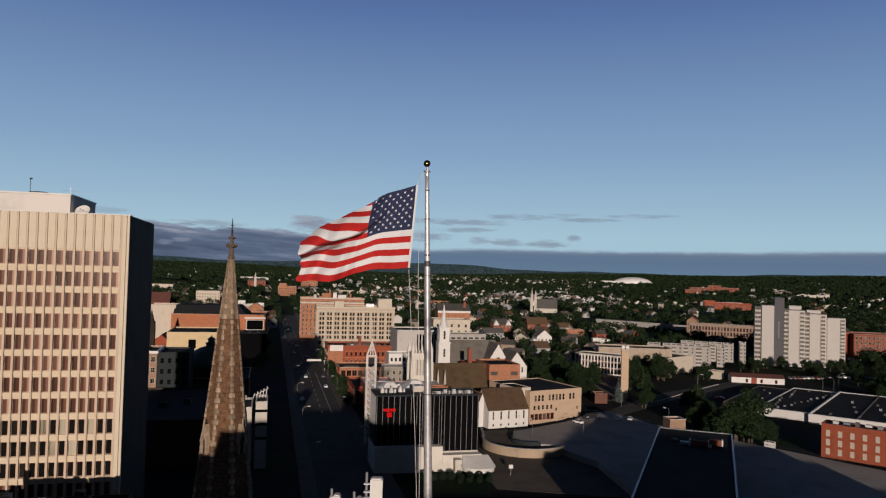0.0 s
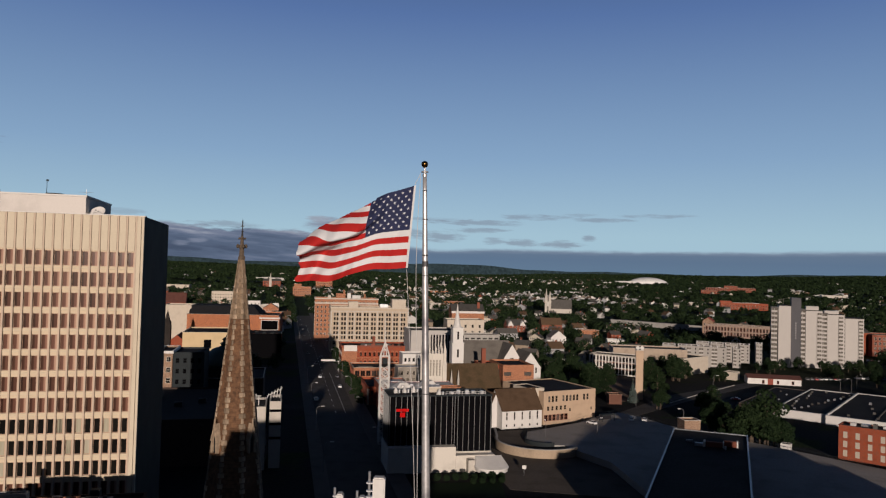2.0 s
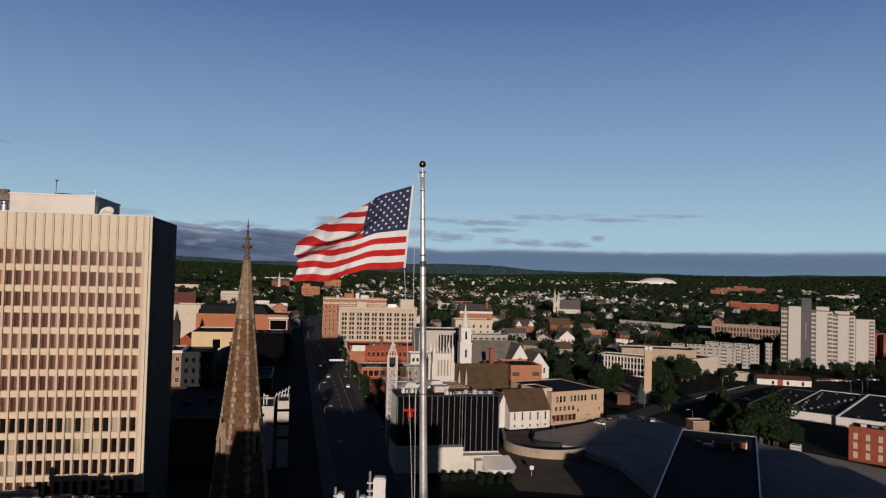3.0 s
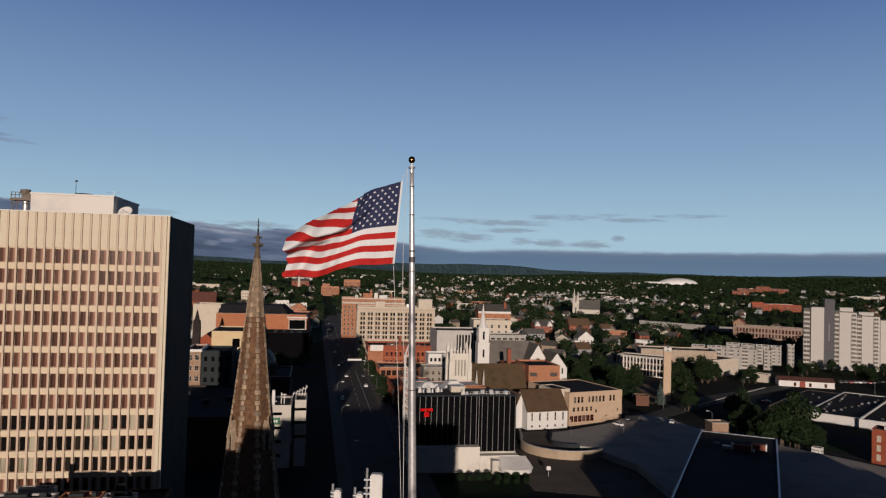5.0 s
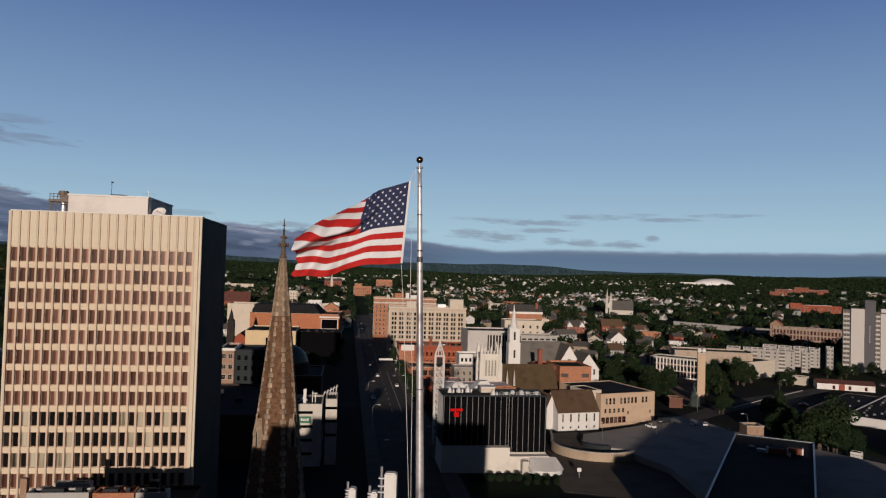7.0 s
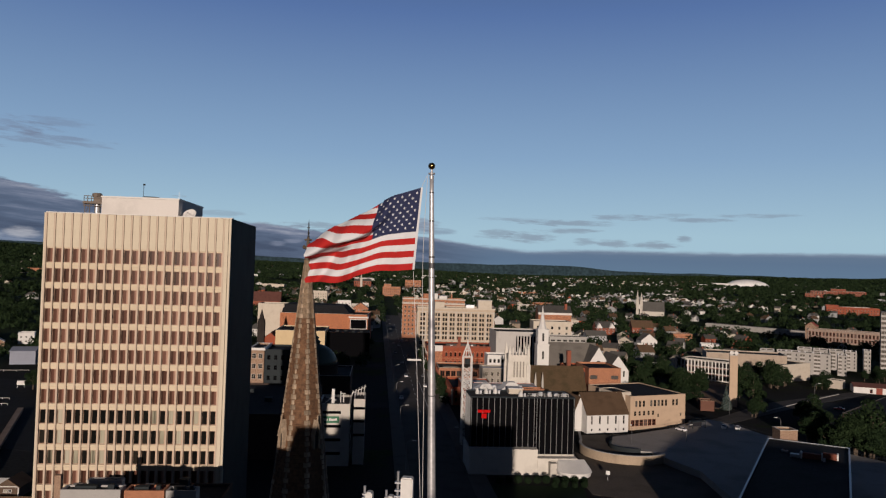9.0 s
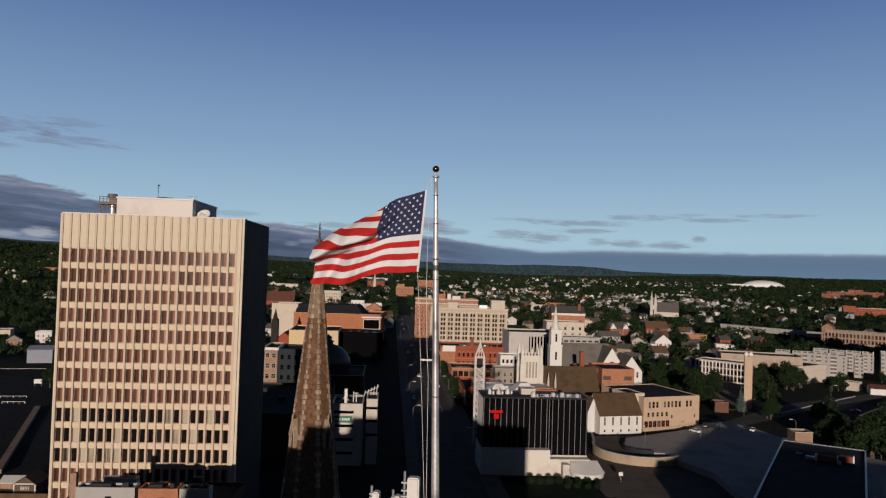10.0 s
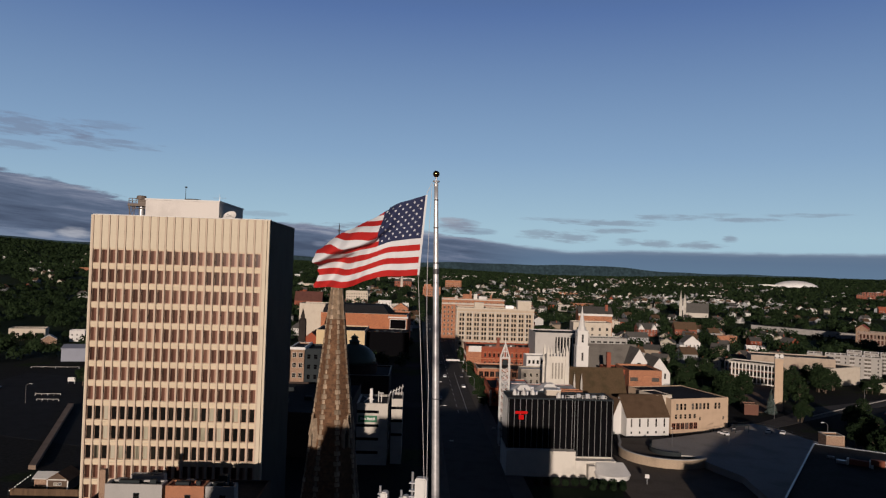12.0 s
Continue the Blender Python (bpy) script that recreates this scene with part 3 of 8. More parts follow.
# ---- office tower ----
def office_tower():
    w, d, top, bays, pitch = 33.3, 27.6, 69.1, 21, 3.68
    e = thing("office_tower", pose(-69.1, 133.05, 0, 0, 0, 11.8), "tall beige precast office tower with rows of rosy windows", "office building")
    keep(-69, 145, 30)
    bay = 1.515
    x0 = -16.6
    # side wall and parapet: the unlit side's shade is put into the colour
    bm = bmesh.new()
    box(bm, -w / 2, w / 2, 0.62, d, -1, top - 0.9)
    part("side_wall", bm, DARK_AND_SHADE, e, "side wall, its shade put into a near-black colour")
    bm = bmesh.new()
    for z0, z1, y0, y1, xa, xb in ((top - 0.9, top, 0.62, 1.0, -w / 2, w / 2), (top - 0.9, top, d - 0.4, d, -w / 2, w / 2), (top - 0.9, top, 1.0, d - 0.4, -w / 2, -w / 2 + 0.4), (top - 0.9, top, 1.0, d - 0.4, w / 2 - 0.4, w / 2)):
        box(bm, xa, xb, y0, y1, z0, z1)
    part("parapet", bm, DARK_AND_SHADE, e)
    bm = bmesh.new()
    box(bm, -w / 2 - 0.06, w / 2 + 0.06, -0.16, 1.05, top + 0.003, top + 0.16)
    part("coping", bm, WHITEPAINT, e, "bright metal coping")
    for s in (-1, 1):
        bm = bmesh.new()
        xa, xb = (-w / 2 - 0.35, x0 - 0.14) if s < 0 else (x0 + bays * bay + 0.14, w / 2 - 0.62)
        box(bm, xa, xb, -0.1, 0.62, -1, top)
        if s > 0:  # a shadow gap and a thin bright corner strip
            box(bm, xb + 0.10, w / 2 - 0.10, -0.16, 0.62, -1, top)
        part("corner_pier", bm, BEIGE, e)
    bm = bmesh.new()
    box(bm, -0.14, 0.14, -0.16, 0.5, -1, top)
    box(bm, -0.2, -0.14, 0.1, 0.5, -1, top)
    box(bm, 0.14, 0.2, 0.1, 0.5, -1, top)
    fin = part("fin", bm, FINSTONE, e)
    fin.matrix_basis = pose(x0, 0, 0)
    for i in range(1, bays + 1):
        link("fin", fin.data, e, at=pose(x0 + i * bay, 0, 0))
    # blank panels above the top windows
    bm = bmesh.new()
    box(bm, -bay / 2 + 0.2, bay / 2 - 0.2, -0.05, 0.5, 62.85, top - 0.004)
    panel = part("panel", bm, BEIGE, e)
    panel.matrix_basis = pose(x0 + bay / 2, 0, 0)
    for i in range(1, bays):
        link("panel", panel.data, e, at=pose(x0 + (i + 0.5) * bay, 0, 0))
    # spandrels, each with a shallow groove
    bm = bmesh.new()
    xe = x0 + bays * bay
    box(bm, x0, xe, 0.14, 0.6, -1.06, -0.62)
    box(bm, x0, xe, 0.24, 0.6, -0.62, -0.50)
    box(bm, x0, xe, 0.12, 0.6, -0.34, -0.08)
    sp = part("spandrel", bm, BEIGE_DEEP, e)
    bm = bmesh.new()
    box(bm, x0, xe, 0.02, 0.6, -0.50, -0.34)
    ledge = part("ledge", bm, BEIGE, sp)
    bm = bmesh.new()
    box(bm, x0, xe, -0.04, 0.6, -0.08, 0.0)
    sill = part("sill", bm, BEIGE, sp)
    rows = 17
    sp.matrix_basis = pose(0, 0, 62.62 - 2.62)
    for r in range(1, rows):
        s2 = link("spandrel", sp.data, e, at=pose(0, 0, 62.62 - 2.62 - r * pitch))
        link("ledge", ledge.data, s2)
        link("sill", sill.data, s2)
    bm = bmesh.new()
    box(bm, x0, xe, 0.14, 0.6, 62.62, 62.85)
    part("lintel", bm, BEIGE_DEEP, e)

    def pane(glass):
        bm = bmesh.new()
        a = bay / 2 - 0.2
        for q in ((-a, -a + 0.06), (a - 0.17, a)):
            box(bm, *q, 0.30, 0.6, 0, 2.62)
        box(bm, -a + 0.06, a - 0.17, 0.26, 0.6, 2.54, 2.62)
        box(bm, -a + 0.06, a - 0.17, 0.34, 0.6, 0, 0.08)
        box(bm, -a + 0.06, a - 0.17, 0.44, 0.6, 0.08, 2.54, 1)
        bmesh.ops.recalc_face_normals(bm, faces=bm.faces)
        me = bpy.data.meshes.new("window")
        bm.to_mesh(me)
        bm.free()
        me.materials.append(mat("rosy_reveal", (0.39, 0.2574, 0.1872), 0.6, 0.08, 5.0, 0.1, 0.05))
        me.materials.append(glass)
        return me

    rosy, dark = pane(PINKGLASS), pane(DARKGLASS)
    for r in range(14):
        me = dark if r in (8, 9, 10) else rosy
        for c in range(bays):
            link("window", me, e, at=pose(x0 + (c + 0.5) * bay, 0, 62.62 - 2.62 - r * pitch))
    bm = bmesh.new()
    for r in range(14, rows):
        box(bm, x0, xe, 0.44, 0.6, 62.62 - 2.62 - r * pitch, 62.62 - r * pitch)
    part("lower_glazing", bm, DARKGLASS, e)
    bm = bmesh.new()
    box(bm, -w / 2 + 0.4, w / 2 - 0.4, 1.0, d - 0.4, top - 1.2, top - 0.85)
    part("roof", bm, GRAVELROOF, e)
    # penthouse
    bm = bmesh.new()
    box(bm, -9.2, 5.2, 6.0, 26.0, top - 0.85, 72.7)
    ph = part("penthouse", bm, mat("pale_plant_house", (0.50, 0.475, 0.45), 0.75, 0.05, 4.0, 0.15, 0.05), e, "pale grey rooftop plant house")
    bm = bmesh.new()
    box(bm, -9.35, 5.35, 5.85, 26.15, 72.703, 73.0)
    part("roof_edge", bm, WHITEPAINT, ph)
    bm = bmesh.new()
    lathe(bm, [(1.9, 72.96), (1.9, 73.2), (1.6, 73.4), (0, 73.5)], 20, -1.2, 10)
    part("vent_cap", bm, DARK_AND_SHADE, ph, smooth=False)
    bm = bmesh.new()
    rod(bm, (-2.4, 9, 72.96), (-2.4, 9, 75.9), 0.05)
    box(bm, -2.55, -2.1, 8.95, 9.05, 75.6, 75.9)
    part("mast", bm, DARK_AND_SHADE, ph)
    bm = bmesh.new()
    rod(bm, (4.7, 8, 72.96), (4.7, 8, 74.3), 0.04)
    rod(bm, (3.4, 8, 73.7), (6.0, 8, 73.7), 0.03)
    part("aerial", bm, GREYMETAL, ph)
    # steel stack frame at the roof's edge
    bm = bmesh.new()
    lathe(bm, [(0.6, 68.3), (0.6, 72.9), (0.8, 73.0), (0.8, 73.5), (0, 73.6)], 14, -12.1, 12.0)
    st = part("flue", bm, GREYMETAL, e)
    bm = bmesh.new()
    for x in (-14.4, -13.7, -13.0, -11.2, -10.5, -9.8):
        rod(bm, (x, 11, 71.2), (x, 11, 73.3), 0.07)
    for z in (71.3, 72.2, 72.8, 73.3):
        rod(bm, (-14.5, 11, z), (-9.5, 11, z), 0.07)
    for x in (-14.2, -13.3, -10.6):
        rod(bm, (x, 11, 68.3), (x, 11, 72), 0.09)
    rod(bm, (-14.2, 11, 69.6), (-13.3, 11, 71.6), 0.06)
    box(bm, -14.5, -9.4, 10.6, 13.4, 71.75, 72.2)
    lathe(bm, [(0.95, 73.1), (1.0, 73.5), (0.9, 73.9), (0, 74.0)], 10, -12.1, 11.6)
    box(bm, -12.6, -10.4, 11.0, 12.6, 72.25, 73.1)
    part("platform", bm, mat("rusty_steel", (0.1248, 0.1014, 0.0858), 0.7, 0.2, 6.0, 0.3, 0.1, metal=0.3), e)
    # satellite dish on a post
    e2 = thing("satellite_dish", pose(*grid_at(-69.1, 133.05, 6.9, 8.0, 11.8), top - 0.85, 0, 0, 11.8), "white satellite dish on the office tower roof", "satellite dish")
    bm = bmesh.new()
    rod(bm, (0, 0, 0), (0, 0, 1.3), 0.12, 8)
    part("post", bm, GREYMETAL, e2)
    bm = bmesh.new()
    lathe(bm, [(0.0, 0.0), (0.6, 0.06), (1.1, 0.22), (1.45, 0.45), (1.5, 0.47), (1.12, 0.15), (0.6, -0.02), (0, -0.08)], 24)
    dish = part("reflector", bm, WHITEPAINT, e2, smooth=True)
    dish.matrix_basis = pose(0, 0, 1.5, 52, 0, -18)
    bm = bmesh.new()
    rod(bm, (0.9, 0, 0.25), (0, 0, 1.0), 0.03)
    rod(bm, (-0.9, 0, 0.25), (0, 0, 1.0), 0.03)
    lathe(bm, [(0.1, 0.95), (0.1, 1.2)], 8)
    feed = part("feed", bm, GREYMETAL, dish)


office_tower()


# ---- church steeple in front ----
def church_steeple():
    e = thing("church_steeple", pose(-16.37, 65.3, 0, 0, 0, 9.0), "brown sandstone church spire with pale quoins and iron finial", "church")
    n, turn = 8, math.pi / 8

    def width(z):
        return max(0.46, 3.33 - 0.2076 * (z - 47.76))

    def ring(z, k=1.0):
        return width(z) / 2 / math.cos(math.pi / 8) * k

    def courses(lo, hi, count):
        bm, zs, rings = bmesh.new(), np.linspace(lo, hi, count), []
        for a, b in zip(zs, zs[1:]):
            rings += [(ring(a), a), (ring(b - 0.035), b - 0.035), (ring(b - 0.03, 0.975), b - 0.03), (ring(b - 0.004, 0.975), b - 0.004)]
        rings.append((ring(hi), hi))
        lathe(bm, rings, n, turn=turn)
        return bm

    part("spire", courses(36.2, 56.45, 66), SANDSTONE, e, "coursed brown stone faces")
    part("spire_top", courses(56.454, 61.4, 18), mat("pale_sandstone", (0.165, 0.118, 0.077), 0.9, 0.45, 3.0, 0.4, 0.3), e, "pale stone upper spire")
    # quoin blocks up the eight edges, long and short by turns
    bm = bmesh.new()
    for s in (-1, 1):
        q = [(0.035, 0), (-0.075, s * 0.28), (-0.17, s * 0.26), (-0.1, 0)]
        lo, hi = [bm.verts.new((x, y, 0)) for x, y in q], [bm.verts.new((x, y, 0.40)) for x, y in q]
        bm.faces.new(lo), bm.faces.new(hi)
        for i in range(4):
            bm.faces.new((lo[i], lo[(i + 1) % 4], hi[(i + 1) % 4], hi[i]))
    first = part("quoin", bm, QUOIN, e)
    lean = math.degrees(math.atan(0.2076 / 2 / math.cos(math.pi / 8)))
    z, k, made, rng = 36.3, 0, 0, random.Random(3)
    while z < 60.8:
        for c in range(8):
            a = math.degrees(turn) + 45 * c
            wide = (1.08 if (k + c) % 2 else 0.62) * rng.uniform(0.7, 1.3) * 0.80 * min(1, 0.10 + 0.85 * width(z) / 3.0)
            m = pose(0, 0, z, 0, 0, a) @ pose(ring(z) + 0.012, 0, 0, 0, -lean, 0) @ Matrix.Diagonal((wide, wide, rng.uniform(0.85, 1.0), 1))
            if made == 0:
                first.matrix_basis = m
            else:
                link("quoin", first.data, e, at=m)
            made += 1
        z, k = z + 0.42, k + 1
    # steep gabled lucarnes low on the spire; a near-black panel paints each opening's darkness
    louvre = mat("opening_dark", (0.012, 0.011, 0.010), 0.8, 0.2, 6.0, 0.2, 0.1)
    for c in range(4):
        bm = bmesh.new()
        for s in (-1, 1):
            box(bm, min(s * 0.20, s * 0.34), max(s * 0.20, s * 0.34), -0.34, 0.75, 0.0, 1.0)
            q = [(s * 0.42, 0.95), (s * 0.27, 0.95), (0, 1.95), (0, 2.35)]
            a, b = [bm.verts.new((x, -0.38, z)) for x, z in q], [bm.verts.new((x, 0.9, z)) for x, z in q]
            bm.faces.new(a), bm.faces.new(b)
            for i in range(4):
                bm.faces.new((a[i], a[(i + 1) % 4], b[(i + 1) % 4], b[i]))
        lathe(bm, [(0.0, 2.25), (0.09, 2.4), (0.05, 2.55), (0.1, 2.62), (0.0, 2.75)], 6, 0, -0.3)
        ob = part("lucarne", bm, QUOIN, e)
        ob.matrix_basis = pose(0, 0, 45.7, 0, 0, 45 + 90 * c) @ pose(0, -width(46.4) / 2, 0)
        bm = bmesh.new()
        pts = [(-0.2, 0), (0.2, 0), (0.2, 1.0), (0, 1.75), (-0.2, 1.0)]
        a, b = [bm.verts.new((x, -0.18, z)) for x, z in pts], [bm.verts.new((x, 0.6, z)) for x, z in pts]
        bm.faces.new(a), bm.faces.new(b)
        for i in range(5):
            bm.faces.new((a[i], a[(i + 1) % 5], b[(i + 1) % 5], b[i]))
        part("louvre", bm, louvre, ob)
    bm = bmesh.new()
    lathe(bm, [(0.27, 61.3), (0.31, 61.5), (0.22, 61.7), (0.18, 62.2), (0.27, 62.38), (0.28, 62.5), (0.16, 62.62), (0.14, 63.0), (0.2, 63.1), (0.11, 63.25), (0.07, 63.4)], 8, turn=turn)
    for c in range(4):
        a = math.pi / 2 * c + turn
        lathe(bm, [(0.0, 62.28), (0.13, 62.36), (0.14, 62.48), (0.08, 62.6), (0, 62.66)], 6, 0.34 * math.cos(a), 0.34 * math.sin(a))
        lathe(bm, [(0.0, 63.0), (0.09, 63.06), (0.09, 63.14), (0, 63.2)], 6, 0.24 * math.cos(a), 0.24 * math.sin(a))
    part("finial", bm, mat("sooty_stone", (0.085, 0.064, 0.046), 0.9, 0.4, 5.0, 0.4, 0.3), e, "sooty carved stone finial")
    bm = bmesh.new()
    lathe(bm, [(0.1, 63.3), (0.06, 63.6), (0.1, 63.7), (0.05, 63.8), (0.045, 64.5), (0, 64.8)], 8)
    box(bm, -0.14, 0.14, -0.03, 0.03, 64.1, 64.17)
    part("cross", bm, mat("dark_iron", (0.0468, 0.0468, 0.0468), 0.6, 0.1, 5.0, 0.2, 0.05, metal=0.6), e)
    bm = bmesh.new()
    box(bm, -3.4, 3.4, -3.4, 3.4, -1, 36.2)
    for s in (-1, 1):
        for q in (-1, 1):
            box(bm, min(s * 2.6, s * 3.8), max(s * 2.6, s * 3.8), min(q * 2.6, q * 3.8), max(q * 2.6, q * 3.8), -1, 33)
    part("belfry", bm, SANDSTONE, e)
    nave = gable("church_nave", "dark slate-roofed stone church nave beside the spire", *grid_at(-16.15, 65.4, -16, -3, 12), 12, 22, 30, 9, 18, SANDSTONE, SHINGLE, "church", along="x")


church_steeple()


# ---- flagpole and flag ----
GOLD = mat("gilded_ball", (0.2808, 0.156, 0.0468), 0.2, 0.08, 8.0, 0.2, 0.02, metal=1.0)
POLEMETAL = mat("brushed_pole", (0.468, 0.468, 0.4758), 0.38, 0.16, 9.0, 0.6, 0.05, metal=0.55, tint=(0.12, 0.12, 0.14))
CLOTH_RED = mat("red_cloth", (0.318, 0.0085, 0.0075), 0.85, 0.05, 30.0, 0.1, 0.08)
CLOTH_WHITE = mat("white_cloth", (0.50, 0.51, 0.535), 0.85, 0.03, 30.0, 0.08, 0.08)
CLOTH_BLUE = mat("navy_cloth", (0.0125, 0.018, 0.056), 0.85, 0.05, 30.0, 0.1, 0.08)


def flagpole():
    e = thing("flagpole", Matrix.Translation((0.17, 24.5, 43.9)), "tall brushed metal flagpole with gilded ball and halyards", "flagpole")

    def axis(z):  # the pole leans slightly
        return -0.60 * (z - 43.9) / 19.98

    bm = bmesh.new()
    n = 20
    last = None
    rings = [(0.145, 43.9), (0.118, 54.5), (0.100, 58.0), (0.080, 60.9), (0.058, 63.58)]
    steps = []
    for (r0, z0), (r1, z1) in zip(rings, rings[1:]):
        k = max(2, int((z1 - z0) / 0.5))
        steps += [(r0 + (r1 - r0) * i / k, z0 + (z1 - z0) * i / k) for i in range(k)]
    steps.append(rings[-1])
    for r, z in steps:
        ring = [bm.verts.new((axis(z) + r * math.cos(2 * math.pi * i / n), r * math.sin(2 * math.pi * i / n), z - 43.9)) for i in range(n)]
        if last:
            for i in range(n):
                bm.faces.new((last[i], last[(i + 1) % n], ring[(i + 1) % n], ring[i]))
        last = ring
    bm.faces.new(last)
    pole = part("pole", bm, POLEMETAL, e, smooth=True)
    bm = bmesh.new()
    lathe(bm, [(0.42, -0.32), (0.42, -0.12), (0.25, -0.08), (0.2, 0.25), (0.15, 0.28)], 20)
    part("base_plate", bm, GREYMETAL, e)
    for z, hgt, r in ((63.1, 0.05, 0.066), (62.3, 0.04, 0.075), (61.28, 0.05, 0.084), (60.98, 0.16, 0.087), (60.72, 0.03, 0.086), (57.4, 0.04, 0.108)):
        bm = bmesh.new()
        lathe(bm, [(r - 0.012, z - 43.9), (r, z - 43.89), (r, z + hgt - 43.91), (r - 0.012, z + hgt - 43.9)], 16, axis(z), 0)
        part("collar", bm, mat("dark_collar", (0.078, 0.078, 0.0858), 0.5, 0.1, 8.0, 0.2, 0.05, metal=0.5), pole)
    bm = bmesh.new()
    x = axis(63.6)
    lathe(bm, [(0.062, 19.62), (0.066, 19.70), (0.04, 19.715), (0.04, 19.735), (0.096, 19.742), (0.10, 19.765), (0.096, 19.785), (0.03, 19.80), (0.024, 19.9)], 18, x, 0)
    part("truck", bm, POLEMETAL, e, "pulley truck under the ball")
    bm = bmesh.new()
    bmesh.ops.create_uvsphere(bm, u_segments=24, v_segments=16, radius=0.098)
    bmesh.ops.translate(bm, verts=bm.verts, vec=(axis(63.88), 0, 19.98))
    part("ball", bm, GOLD, e, "gilded ball", smooth=True)
    rope = mat("pale_rope", (0.429, 0.429, 0.4368), 0.9, 0.1, 20.0, 0.1, 0.05)

    def line(a, b, sag, name="halyard"):
        bm = bmesh.new()
        a, b = Vector(a), Vector(b)
        pts = [a.lerp(b, i / 12) + Vector((sag * 4 * (i / 12) * (1 - i / 12), 0, 0)) for i in range(13)]
        tube(bm, pts, 0.0075, 5)
        return part(name, bm, rope, e)

    line((axis(63.6) - 0.11, -0.05, 19.72), (-0.86, -0.02, 19.40), 0.0)
    line((axis(63.6) - 0.11, 0.0, 19.70), (-0.62, -0.05, 14.0), -0.10)
    line((-0.62, -0.05, 14.0), (-0.25, -0.15, 1.0), -0.05)
    line((-1.03, -0.02, 17.0), (-0.60, -0.05, 10.0), 0.02)
    line((-0.60, -0.05, 10.0), (-0.35, -0.15, 1.0), 0.0)


flagpole()


def flag():
    e = thing("flag", Matrix.Translation((-0.66, 24.48, 63.28)), "red, white and blue striped flag flying from its halyard", "flag")

    def soft(v):
        return 1.0 / (1.0 + math.exp(-max(-40.0, min(40.0, v))))

    def cloth(s, h):
        """Point of the cloth: s from hoist to fly, h from the top edge down."""
        fold = 0.50 * max(0.0, (s - 0.36) / 0.64) ** 1.15
        behind = max(0.0, fold - h)
        h0, h = h, (h + 2 * behind if h < fold else h)
        drop = 0.30 * (1 - h) ** 2 * min(1.0, s / 0.4)
        p = Vector((-3.10 * s - 0.17 * h, 0, -2.34 * h - (0.33 + 0.16 * h) * s - drop))
        amp = s ** 0.8
        near_fold = math.exp(-((h - fold) / 0.09) ** 2) * min(1.0, max(0.0, (s - 0.38) / 0.2))
        wave = 0.24 * amp * math.sin(6.4 * s - 2.2 * h + 0.4) + 0.13 * amp * math.sin(12.5 * s + 5.0 * h + 1.0) + 0.075 * amp * math.sin(24.0 * s - 7.0 * h)
        wave += 0.035 * math.sqrt(s) * math.sin(19.0 * h + 11.0 * s) + 0.028 * math.sqrt(s) * math.sin(43.0 * s - 12.0 * h)
        crease = 0.24 * math.tanh(10.0 * (s - 0.60 - 0.30 * h)) + 0.18 * math.tanh(14.0 * (s - 0.30 - 0.55 * h)) - 0.12 * math.tanh(16.0 * (s - 0.80 - 0.18 * h))
        p.y += wave + crease * min(1.0, 3.0 * s) + 0.16 * near_fold + (0.22 + 0.6 * behind if behind > 0 else 0.0)
        # two overhanging rolls of cloth that run from the canton to the fly
        for start, level, slope, deep in ((0.26, 0.33, 0.40, 0.52), (0.50, 0.52, 0.34, 0.34)):
            grown = min(1.0, max(0.0, (s - start) / 0.22))
            line = level + slope * (s - start) + 0.02 * math.sin(15.0 * s)
            over = soft((line - h) / 0.016)
            p.y -= deep * grown * over * math.exp(-((line - h) / 0.26) ** 2)
            p.z -= 0.30 * deep * grown * over * math.exp(-((line - h) / 0.10) ** 2)
        p.z += 0.045 * amp * math.sin(10.0 * s - 2.0 * h) + 0.02 * amp * math.sin(23.0 * s + 1.0)
        bend = 0.2 + 0.35 * h
        p.z += min(1.0, 1.5 * h) * (0.25 * s - 0.13 * (math.tanh(6.0 * (s - bend)) + math.tanh(6.0 * bend)))
        p.x += 0.04 * amp * math.sin(7.0 * h + 3.0 * s) + (0.03 * math.sin(31.0 * h0) + 0.02 * math.sin(70.0 * h0)) * max(0.0, s - 0.9) * 10
        return p

    def patch(name, s0, s1, h0, h1, material, ns, nh, label=""):
        bm = bmesh.new()
        rows = [[bm.verts.new(cloth(s0 + (s1 - s0) * i / ns, h0 + (h1 - h0) * j / nh)) for i in range(ns + 1)] for j in range(nh + 1)]
        for j in range(nh):
            for i in range(ns):
                bm.faces.new((rows[j][i], rows[j][i + 1], rows[j + 1][i + 1], rows[j + 1][i]))
        return part(name, bm, material, e, label, smooth=True)

    edge = 0.018
    for k in range(13):
        s0 = edge + (1 - edge) * 0.40 if k < 7 else edge
        patch("stripe", s0, 1.0, k / 13, (k + 1) / 13, CLOTH_WHITE if k % 2 else CLOTH_RED, 64 if k < 7 else 90, 8)
    canton = patch("canton", edge, edge + (1 - edge) * 0.40, 0.0, 7 / 13, CLOTH_BLUE, 36, 21, "navy canton")
    patch("heading", 0.0, edge, 0.0, 1.0, CLOTH_WHITE, 1, 26, "white canvas heading")
    pts = [((0.045 if i % 2 == 0 else 0.018) * math.sin(math.pi * i / 5), (0.045 if i % 2 == 0 else 0.018) * math.cos(math.pi * i / 5)) for i in range(10)]
